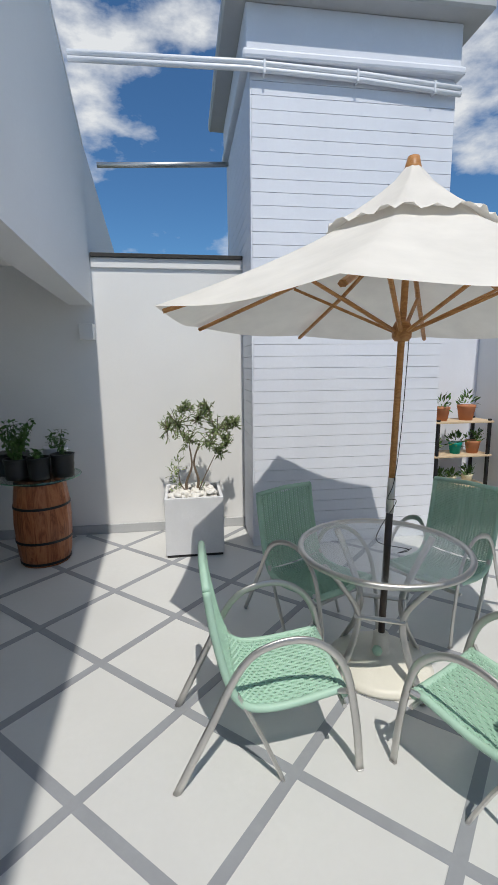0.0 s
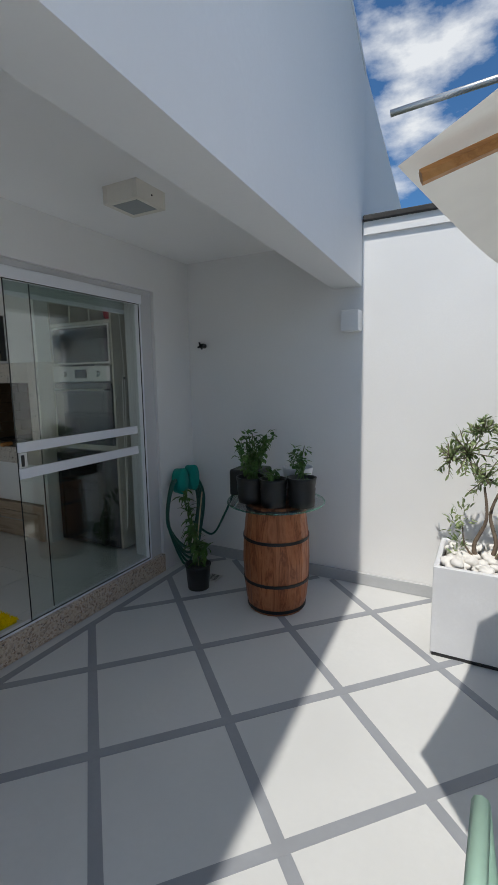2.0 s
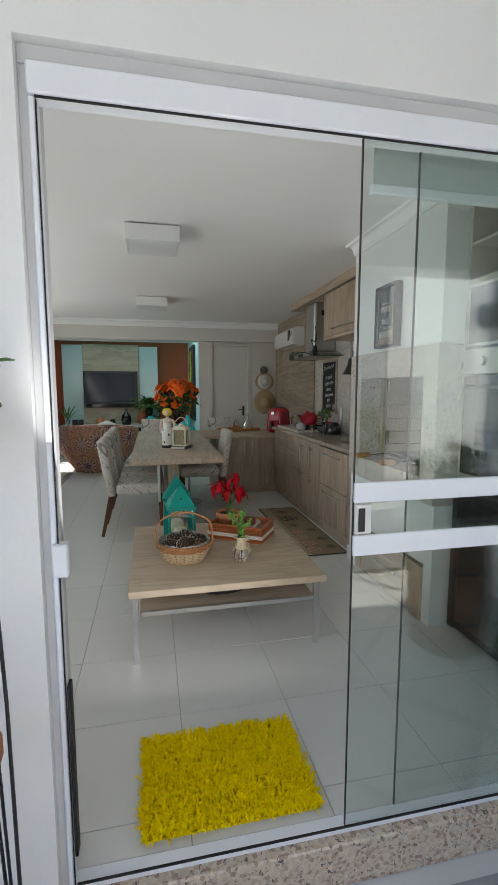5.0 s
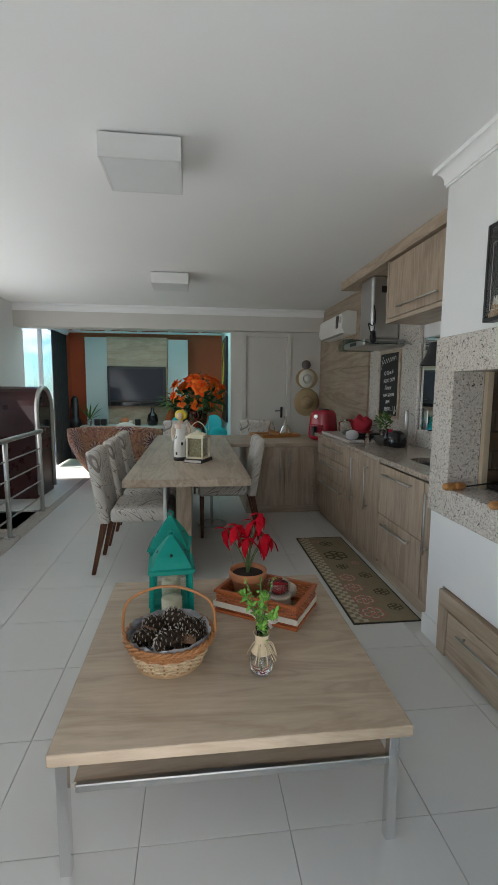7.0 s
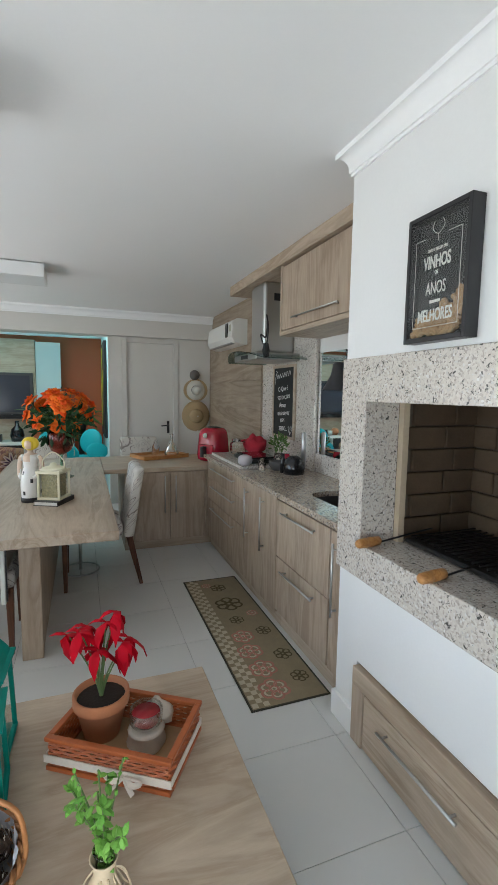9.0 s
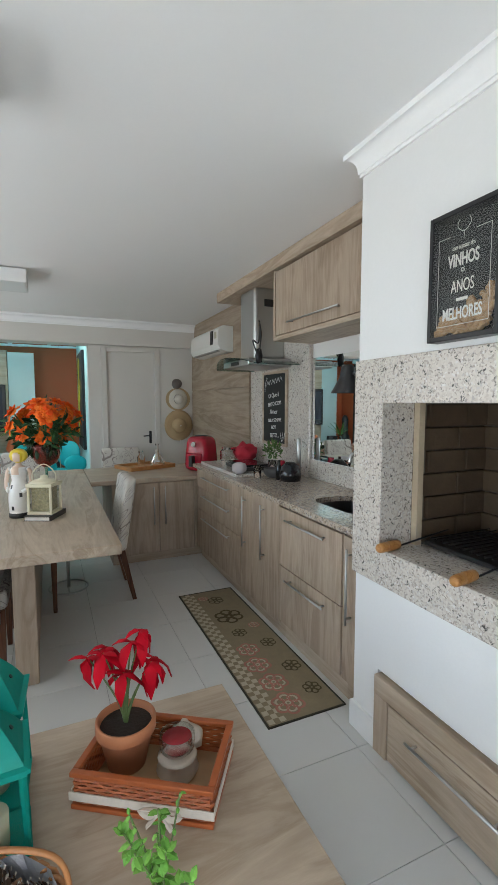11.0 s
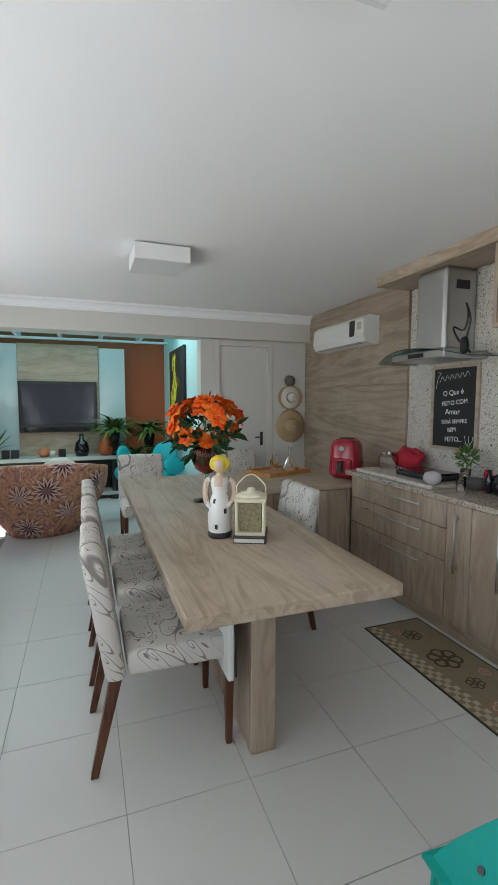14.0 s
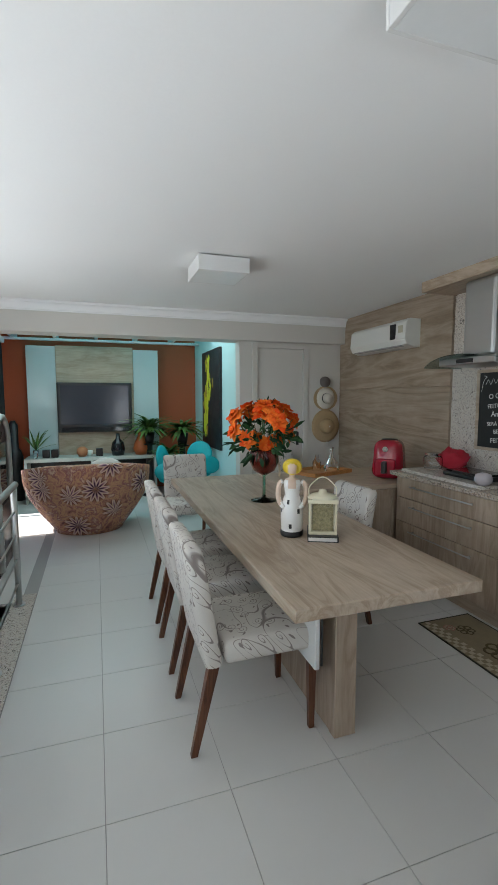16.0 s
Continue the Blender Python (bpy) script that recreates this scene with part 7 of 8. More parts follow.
for x, y, z, rx, ry, s in ((-3.365, 2.69, 0.50, 70, 20, 0.085), (-3.385, 2.765, 0.505, 55, -55, 0.09), (-3.34, 2.825, 0.50, 80, 40, 0.085), (-3.235, 2.755, 0.51, 60, 75, 0.10), (-3.27, 2.83, 0.485, 75, -30, 0.075), (-3.295, 2.655, 0.49, 85, 35, 0.075)):
    pine_cone(x, y, z, rx, ry, s)
BARKC = surface("cinnamon_bark", (0.34, 0.18, 0.10), 0.8, vary=0.3)
for x, y, a, b in ((0.055, 0.07, 35, 24), (-0.075, 0.03, -20, -25), (0.02, -0.02, 70, 15), (0.075, -0.05, 10, 20)):
    part("bark_piece", move(box(-0.026, 0.026, -0.020, 0.020, 0.0, 0.006, 0.002), pose(x, y, 0.105, b, 12, a)), BARKC, bsk, "piece of brown bark")

wt_ = thing("wicker_tray", -3.655, 3.155, ZC, 57, "orange-brown wicker tray tied with a cream ribbon", "tray")
A, B, Hh = 0.19, 0.125, 0.098
bm = bmesh.new()
for i in range(9):
    z = 0.010 + i * 0.0102
    for (x0, y0, x1, y1) in ((-A, -B, A, -B), (A, -B, A, B), (A, B, -A, B), (-A, B, -A, -B)):
        pts = []
        for j in range(17):
            t = j / 16
            w_ = 0.0025 * (1 if (i + j) % 2 else -1)
            px, py = x0 + (x1 - x0) * t, y0 + (y1 - y0) * t
            nx, ny = (0, w_) if abs(x1 - x0) > 0.01 else (w_, 0)
            pts.append((px + nx, py + ny, z))
        tube(pts, 0.0045, 5, bm)
part("weave", bm, WICKERD, wt_)
part("tray_floor", box(-A, A, -B, B, 0.0, 0.008), WICKER, wt_)
for z, w_ in ((Hh, 0.010), (0.006, 0.009)):
    for (x0, y0, x1, y1) in ((-A, -B, A, -B), (A, -B, A, B), (A, B, -A, B), (-A, B, -A, -B)):
        ye = w_ if abs(x1 - x0) > 0.01 else -w_ - 0.0005
        part("rim", box(min(x0, x1) - w_, max(x0, x1) + w_, min(y0, y1) - ye, max(y0, y1) + ye, z - 0.006, z + 0.008, 0.003, 2), WICKERD, wt_)
RIB = surface("cream_ribbon", (0.70, 0.63, 0.55), 0.85, vary=0.15, scale=60)
for (x0, x1, y0, y1) in ((-A - 0.012, A + 0.012, -B - 0.011, -B - 0.008), (A + 0.008, A + 0.011, -B, B), (-A - 0.011, -A - 0.008, -B, B)):
    part("ribbon", box(x0, x1, y0, y1, 0.028, 0.052), RIB, wt_)
bow = bmesh.new()
for s in (-1, 1):
    tube(curve([(0.06, -B - 0.014, 0.04), (0.06 + s * 0.03, -B - 0.03, 0.055), (0.06 + s * 0.055, -B - 0.02, 0.04), (0.06 + s * 0.03, -B - 0.024, 0.028), (0.06, -B - 0.014, 0.04)], 14), 0.009, 5, bow, flat=0.25)
    tube(curve([(0.06, -B - 0.014, 0.04), (0.06 + s * 0.02, -B - 0.025, 0.02), (0.06 + s * 0.035, -B - 0.03, 0.004)], 8), 0.008, 5, bow, flat=0.25)
part("bow", bow, RIB, wt_, "tied bow")

pz = thing("poinsettia", -3.745, 3.08, ZC + 0.01, 0, "red poinsettia in a terracotta pot", "potted plant")
part("pot", lathe([(0.056, 0), (0.080, 0.105), (0.083, 0.106), (0.089, 0.11), (0.089, 0.142), (0.085, 0.145), (0.079, 0.142), (0.076, 0.12), (0.001, 0.118)], 30), TERRA, pz, "terracotta pot", True)
part("soil", lathe([(0.001, 0.128), (0.05, 0.127), (0.0765, 0.123)], 24, caps=False), SOIL, pz)
rng = random.Random(33)
st = bmesh.new()
for cx, cy, cz in ((0.01, 0.02, 0.385), (-0.05, -0.10, 0.33), (-0.07, -0.04, 0.34), (0.05, 0.07, 0.33), (0.04, -0.01, 0.31), (-0.03, 0.09, 0.30), (0.0, -0.06, 0.36), (0.02, 0.05, 0.42)):
    tube(curve([(0, 0, 0.115), (cx * 0.25, cy * 0.25, cz * 0.62), (cx, cy, cz)], 8), 0.0042, 5, st, taper=0.5)
    n_ = 6
    for j in range(n_):
        a = 2 * math.pi * j / n_ + rng.random() * 0.9
        el = rng.uniform(-1.25, -0.2) if j % 4 else 0.35
        bm = bmesh.new()
        leaf(bm, (cx, cy, cz), (math.cos(a) * math.cos(el), math.sin(a) * math.cos(el), math.sin(el)), (0, 0, 1), rng.uniform(0.065, 0.105) if j % 4 else 0.05, rng.uniform(0.034, 0.046) if j % 4 else 0.024, rng.uniform(0.3, 0.8))
        part("bract", bm, BRACT, pz, "", True)
part("stems", st, STEM, pz)
gc = thing("candle_holder", -3.64, 3.21, ZC + 0.01, 0, "glass candle cup with red wax in a shell stand", "candle")
part("stand", lathe([(0.05, 0.0), (0.062, 0.02), (0.05, 0.055), (0.058, 0.06), (0.045, 0.065)], 18), surface("cream_shell", (0.6, 0.52, 0.42), 0.6, vary=0.25, scale=30, relief=0.5), gc, "", True)
part("cup", lathe([(0.03, 0.065), (0.05, 0.085), (0.052, 0.125), (0.047, 0.125), (0.045, 0.088), (0.02, 0.072)], 22, caps=False), PANEC, gc, "", True)
part("wax", lathe([(0.03, 0.074), (0.043, 0.09), (0.043, 0.115), (0.001, 0.115)], 20), surface("dark_red_wax", (0.30, 0.01, 0.018), 0.25), gc, "", True)
sf = thing("star_ornament", -3.715, 3.26, ZC + 0.01, 0, "small rough pottery ornament in the tray", "ornament")
bm = bmesh.new()
bmesh.ops.create_icosphere(bm, subdivisions=3, radius=0.05)
for v in bm.verts:
    v.co *= 1 + 0.35 * noise.noise(v.co * 45)
    v.co.z = v.co.z * 0.9 + 0.05
part("ornament", bm, bpy.data.materials["cream_shell"], sf, "", True)

gv = thing("sprig_vase", -3.195, 3.065, ZC, 0, "small glass vase of green sprigs tied with raffia", "vase")
part("vase", lathe([(0.030, 0.0), (0.042, 0.015), (0.045, 0.045), (0.034, 0.075), (0.020, 0.095), (0.018, 0.15), (0.024, 0.165), (0.021, 0.165), (0.015, 0.15), (0.017, 0.095), (0.031, 0.073), (0.041, 0.045), (0.036, 0.01)], 22, caps=False), GLASS, gv, "", True)
part("water", lathe([(0.034, 0.008), (0.040, 0.04), (0.036, 0.06)], 20), GLASS, gv, "", True)
bm, st = bmesh.new(), bmesh.new()
rng = random.Random(12)
for k in range(9):
    d = rand_dir(rng, 1.2)
    tip = Vector((d.x * 0.10, d.y * 0.10, 0.21 + abs(d.z) * (0.10 if k < 6 else 0.15)))
    pts = curve([(0, 0, 0.02), (0, 0, 0.16), tip], 10)
    tube(pts, 0.002, 4, st)
    for q in pts[4:]:
        for _ in range(4 if k < 5 else 2):
            leaf(bm, q, rand_dir(rng, 0.4), (0, 0, 1), 0.024 if k < 5 else 0.012, 0.016 if k < 5 else 0.008, 0.2)
part("stems", st, STEM, gv)
part("leaves", bm, MINTLEAF, gv)
for k in range(12):
    a = rng.uniform(0, 6.28)
    part("raffia_strand", tube(curve([(0.02 * math.cos(a), 0.02 * math.sin(a), 0.115), (0.040 * math.cos(a), 0.040 * math.sin(a), 0.09 + rng.uniform(-0.02, 0.02)), (0.055 * math.cos(a), 0.055 * math.sin(a), 0.055)], 8), 0.002, 4), ROPE, gv)
part("raffia_wrap", lathe([(0.037, 0.078), (0.026, 0.098), (0.023, 0.115), (0.024, 0.135), (0.031, 0.148), (0.028, 0.148), (0.021, 0.133), (0.020, 0.115), (0.023, 0.096), (0.035, 0.076)], 20, caps=False), ROPE, gv, "raffia wrapping", True)

# ---- mats ----
dm = thing("door_mat", -2.14, 2.795, 0, 0, "bright yellow shag door mat", "mat")
part("backing", box(-0.205, 0.205, -0.295, 0.295, 0.0, 0.008), YELLOW, dm)
rng = random.Random(5)
bm = bmesh.new()
for i in range(6500):
    x, y = rng.uniform(-0.21, 0.21), rng.uniform(-0.30, 0.30)
    d = Vector((rng.gauss(0, 0.5), rng.gauss(0, 0.5), 1)).normalized()
    p = Vector((x, y, 0.006))
    w_ = Vector((-d.y, d.x, 0)).normalized() * 0.0032 if abs(d.x) + abs(d.y) > 0.01 else Vector((0.0032, 0, 0))
    t = p + d * rng.uniform(0.025, 0.031)
    e = t + Vector((d.x, d.y, -0.4)).normalized() * 0.014
    v = [bm.verts.new(q) for q in (p - w_, p + w_, t + w_ * 1.1, t - w_ * 1.1, e)]
    bm.faces.new(v[:4])
    bm.faces.new((v[3], v[2], v[4]))
tagged(part("shag", bm, leaf_mat("yellow_chenille_pile", (0.90, 0.62, 0.0), (1.0, 0.80, 0.0), 0.9), dm, "tufted yellow pile"), kind="stuff")

rg_ = thing("kitchen_runner", -4.953, 3.987, 0, 0, "khaki kitchen runner with flower motifs and checked border", "rug")
part("field", box(-0.782, 0.782, -0.212, 0.212, 0.0, 0.006, 0.002), RUGM, rg_)
for a in ((-0.785, 0.785, -0.216, -0.205), (-0.785, 0.785, 0.205, 0.216), (-0.785, -0.774, -0.205, 0.205), (0.774, 0.785, -0.205, 0.205)):
    part("binding", box(*a, 0.0, 0.0075, 0.002), RUGE, rg_, "dark bound edge")
bm = bmesh.new()
for i in range(48):
    for j in range(3):
        if (i + j) % 2:
            box(-0.77 + 0.032 * i, -0.738 + 0.032 * i, -0.20 + 0.03 * j, -0.17 + 0.03 * j, 0.004, 0.0068, 0, 1, bm)
part("check_border", bm, RUGL, rg_, "cream checked border")


def motif(x, y, r, n, m_, rot=0.0):
    bm = bmesh.new()
    for k in range(n):
        a = 2 * math.pi * k / n + rot
        tube([(x + r * 0.6 * math.cos(a) + r * 0.36 * math.cos(b * math.pi / 5), y + r * 0.6 * math.sin(a) + r * 0.36 * math.sin(b * math.pi / 5), 0.0068) for b in range(10)], r * 0.085, 4, bm, closed=True, flat=0.3)
    tube([(x + r * 0.22 * math.cos(b * math.pi / 5), y + r * 0.22 * math.sin(b * math.pi / 5), 0.0068) for b in range(10)], r * 0.1, 4, bm, closed=True, flat=0.3)
    part("flower_motif", bm, m_, rg_)


for x, y, r, m_ in ((0.66, -0.045, 0.085, RUGP), (0.48, -0.035, 0.08, RUGP), (0.30, -0.045, 0.078, RUGP), (0.13, -0.03, 0.072, RUGP), (0.60, 0.13, 0.05, RUGG), (0.38, 0.13, 0.055, RUGG), (0.10, 0.12, 0.05, RUGG), (-0.08, 0.0, 0.05, RUGG), (-0.32, 0.02, 0.10, RUGG), (-0.60, 0.02, 0.06, RUGG), (-0.14, 0.13, 0.04, RUGP), (-0.66, -0.06, 0.04, RUGP)):
    motif(x, y, r, 6, m_)
    motif(x, y, r * 0.78, 6, RUGL) if m_ is RUGP else None

# ---- ceiling lamps ----
for x in (-4.11, -6.60):
    c = thing("ceiling_light", x, 2.595, CEILZ, 0, "square white ceiling light with a frosted underside", "ceiling lamp", "ceiling lights of the kitchen")
    part("back_plate", box(-0.155, 0.155, -0.155, 0.155, -0.014, 0.0, 0.002), LAMPW, c)
    for a in ((-0.185, -0.17, -0.185, 0.185), (0.17, 0.185, -0.185, 0.185), (-0.17, 0.17, -0.185, -0.17), (-0.17, 0.17, 0.17, 0.185)):
        part("shade_side", box(*a, -0.115, -0.010, 0.002), LAMPW, c)
    part("diffuser", box(-0.17, 0.17, -0.17, 0.17, -0.1145, -0.107), FROST, c, "frosted glass diffuser")

# ---- hats by the door ----
hk = thing("hat_hook", -8.58, 4.545, 1.80, 0, "dark iron hook on the wall", "hook")
part("hook", tube(curve([(0.0, 0, 0), (0.05, 0, 0.0), (0.06, 0, -0.03)], 8), 0.01, 6), IRON, hk, "", True)
for nm, y, z, r, m_, lb in (("felt_hat", 4.545, 1.55, 0.14, HATW, "white brimmed hat with a dark band hung on the wall"), ("straw_hat", 4.55, 1.19, 0.215, STRAW, "wide straw hat hung on the wall")):
    q = thing(nm, -8.57, y, z, 0, lb, "hat")
    R90 = pose(0, 0, 0, 0, 90, 0)
    part("brim", move(lathe([(r * 0.42, 0.03), (r * 0.8, 0.02), (r, 0.005), (r, 0.0), (r * 0.7, 0.012), (r * 0.42, 0.022)], 28, squash=0.93, caps=False), R90), m_, q, "", True)
    part("crown", move(lathe([(r * 0.47, 0.02), (r * 0.44, 0.07), (r * 0.36, 0.11), (0.01, 0.118)], 24, caps=False), R90), m_, q, "", True)
    if nm == "felt_hat":
        part("hat_band", move(lathe([(r * 0.475, 0.025), (r * 0.465, 0.05)], 24, caps=False), R90), BLACK, q)
        part("under_brim", move(lathe([(r * 1.12, 0.001), (r * 1.12, 0.006), (r * 0.6, 0.004)], 28, squash=1.1, caps=False), R90), STRAW, q)
    else:
        part("hat_string", tube([(0.01, 0.02, -0.2), (0.012, 0.03, -0.27)], 0.003, 4), PAPER, q)
q = thing("small_cap", -8.57, 4.53, 1.76, 0, "small dark cap on the hook", "hat")
part("cap", move(lathe([(0.07, 0.0), (0.065, 0.04), (0.03, 0.07), (0.001, 0.075)], 18, caps=False), pose(0, 0, 0, 0, 90, 0)), surface("grey_cap", (0.16, 0.14, 0.13), 0.9), q, "", True)

# ================= living room things =================
tvw = thing("wall_unit", -11.30, 1.72, 0, 0, "oak wall panel with pale glossy side panels behind the television", "wall unit")
part("oak_panel", box(0.0, 0.36, -0.58, 0.58, 0.62, 2.37, 0.003), OAKY, tvw)
# glossy panels; the bluish colour carries the aqua light that falls on them
SIDEG = surface("aqua_lit_glossy_panel", (0.48, 0.59, 0.60), 0.08, vary=0.03, relief=0)
part("glossy_side", box(0.0, 0.33, -1.0, -0.585, 0.62, 2.36, 0.003), SIDEG, tvw, "glossy side panel coloured pale blue for the aqua light on it")
part("glossy_side", box(0.0, 0.33, 0.585, 0.985, 0.62, 2.34, 0.003), SIDEG, tvw, "glossy side panel coloured pale blue for the aqua light on it")
cbz = thing("tv_console", -10.72, 1.66, 0, 0, "long pale console shelf under the television", "console")
CONS = surface("pale_grey_lacquer", (0.50, 0.53, 0.50), 0.4, vary=0.06)
part("console_top", box(-0.22, 0.20, -0.97, 0.94, 0.61, 0.665, 0.003), CONS, cbz)
part("console_base", box(-0.22, 0.20, -0.97, 0.94, 0.06, 0.11, 0.003), CONS, cbz)
for y in (-0.97, -0.05, 0.905):
    part("console_side", box(-0.22, 0.20, y, y + 0.035, 0.0, 0.61), CONS, cbz)
part("console_back", box(-0.22, -0.20, -0.97, 0.94, 0.11, 0.61), BLACK, cbz)
tv = thing("television", -10.92, 1.704, 1.412, 0, "large black flat television on the oak panel", "television")
part("bezel", box(-0.03, 0.05, -0.56, 0.56, -0.39, 0.39, 0.01, 2), BLACK, tv)
part("screen", box(0.05, 0.054, -0.51, 0.51, -0.27, 0.345), surface("dark_tv_screen", (0.03, 0.032, 0.045), 0.12, vary=0.05, relief=0), tv)
part("speaker_bar", box(0.05, 0.056, -0.50, 0.50, -0.375, -0.31), BLACKG, tv)
for nm, y, prof_, m_, lb, cat in (("speaker_box", 0.98, None, BLACK, "small black speaker cube", "speaker"), ("speaker_box", 1.10, None, BLACK, "small black speaker cube", "speaker"), ("clay_vase", 1.49, [(0.05, 0), (0.085, 0.06), (0.08, 0.11), (0.04, 0.15)], TERRA, "round brown vase on the console", "vase"), ("speaker_box", 1.74, None, BLACK, "small black speaker cube", "speaker"), ("dark_flask", 2.02, [(0.09, 0), (0.11, 0.10), (0.09, 0.2), (0.035, 0.26), (0.03, 0.34)], BLACKG, "dark glass flagon in an iron stand", "bottle"), ("tan_vase", 2.38, [(0.09, 0), (0.13, 0.1), (0.10, 0.2), (0.05, 0.3), (0.06, 0.36)], WICKERD, "brown pottery vase on the console", "vase"), ("white_cup", 1.60, [(0.04, 0), (0.045, 0.09)], PAPER, "small pale cup on the console", "cup")):
    q = thing(nm, -10.66, y, 0.665, 0, lb, cat)
    if prof_:
        part("body", lathe(prof_, 18), m_, q, "", True)
    else:
        part("body", box(-0.05, 0.05, -0.05, 0.05, 0, 0.12, 0.006), m_, q)


def spiky_plant(name, x, y, z, n, ln, wd, seed, label, potm=BLACK, pr=0.08, ph=0.12, droop=0.5):
    q = thing(name, x, y, z, 0, label, "potted plant")
    part("pot", lathe([(pr * 0.7, 0), (pr, ph), (pr * 0.85, ph), (0.001, ph * 0.9)], 18), potm, q, "", True)
    rg = random.Random(seed)
    b = bmesh.new()
    for k in range(n):
        a, el = k * 2.4, rg.uniform(0.35, 1.35)
        leaf(b, (0, 0, ph), (math.cos(a) * math.cos(el), math.sin(a) * math.cos(el), math.sin(el)), (0, 0, 1), ln * rg.uniform(0.7, 1.1), wd, droop)
    part("leaves", b, LEAF, q)
    return q


spiky_plant("yucca_plant", -10.64, 0.84, 0.665, 12, 0.38, 0.035, 3, "spiky plant in a glass on the console", GLASS, 0.04, 0.12, 0.1)
spiky_plant("dracaena", -10.60, 2.50, 0.84, 60, 0.38, 0.07, 6, "bushy dracaena beside the television", BLACK, 0.09, 0.18, 0.8)
spiky_plant("dracaena", -10.55, 3.02, 0.80, 60, 0.38, 0.07, 9, "bushy dracaena in a tall pot", BLACK, 0.10, 0.2, 0.8)
spiky_plant("dracaena", -10.35, 2.78, 0.48, 40, 0.30, 0.06, 14, "bushy dracaena in a low pot", BLACK, 0.10, 0.18, 0.8)
for x, y, h_ in ((-10.60, 2.50, 0.84), (-10.55, 3.02, 0.80), (-10.35, 2.78, 0.48)):
    q = thing("pot_stand", x, y, 0, 0, "round dark plant stand", "plant stand")
    part("stand", lathe([(0.12, 0), (0.10, 0.03), (0.05, 0.06), (0.05, h_ - 0.03), (0.11, h_ - 0.01), (0.11, h_)], 18), BLACK, q, "", True)

pa = thing("painting", -10.01, 3.40, 1.53, 0, "tall dark canvas with a yellow and green figure shape", "painting")
part("canvas", box(-0.54, 0.54, -0.04, 0.0, -0.72, 0.74, 0.003), surface("near_black_canvas", (0.012, 0.012, 0.016), 0.5, vary=0.3), pa)
rng = random.Random(2)
yl, gn = leaf_mat("yellow_paint_strokes", (0.75, 0.55, 0.02), (0.5, 0.62, 0.05)), leaf_mat("orange_green_paint_strokes", (0.7, 0.15, 0.02), (0.15, 0.35, 0.05))
for m_, n_ in ((yl, 150), (gn, 60)):
    for k in range(n_ // 3):
        z = rng.uniform(-0.55, 0.62)
        x = -0.22 + 0.10 * math.sin(z * 3) + rng.gauss(0, 0.10) * (1.1 if z > -0.1 else 0.45)
        w_, o = rng.uniform(0.02, 0.045), 0.00004 * k
        part("paint_stroke", move(box(-w_, w_, -0.0425 - o, -0.0405, -0.07, 0.07, 0.001), pose(x, 0, z, 0, rng.uniform(-35, 35), 0)), m_, pa)

# tub sofa seen from behind
tb_ = thing("tub_sofa", -8.98, 1.60, 0, 0, "round tub sofa in flower print upholstery", "sofa")
bm = bmesh.new()
N, M = 48, 14
rows = []
for j in range(M + 1):
    t = j / M
    row = []
    for k in range(N + 1):
        a = radians(-125 + 250 * k / N)
        side = abs(k / N - 0.5) * 2
        top = 0.83 - 0.22 * side ** 2.2
        z = 0.04 + (top - 0.04) * t
        bulge = 0.40 + 0.29 * math.sin(min(1, t * 1.15) * math.pi / 2) + 0.03 * t
        row.append(bm.verts.new((bulge * 0.86 * math.cos(a), bulge * math.sin(a), z)))
    rows.append(row)
for a, b in zip(rows, rows[1:]):
    for k in range(N):
        bm.faces.new((a[k], a[k + 1], b[k + 1], b[k]))
ob = part("shell", bm, FLOWERS, tb_, "flower print shell", True)
md = ob.modifiers.new("thick", "SOLIDIFY")
md.thickness, md.offset = 0.13, -1
part("seat", lathe([(0.34, 0.0), (0.36, 0.05), (0.42, 0.14), (0.50, 0.36), (0.46, 0.42), (0.0, 0.44)], 36, squash=1.12), FLOWERS, tb_, "", True)
q = thing("white_cushion", -8.95, 1.75, 0.40, 0, "pale cushion on the tub sofa", "cushion")
bm = bmesh.new()
bmesh.ops.create_uvsphere(bm, u_segments=20, v_segments=10, radius=1, matrix=Matrix.Translation((0.28, 0.05, 0.24)) @ Matrix.Diagonal((0.10, 0.24, 0.24, 1)))
part("cushion", bm, PAPER, q, "", True)


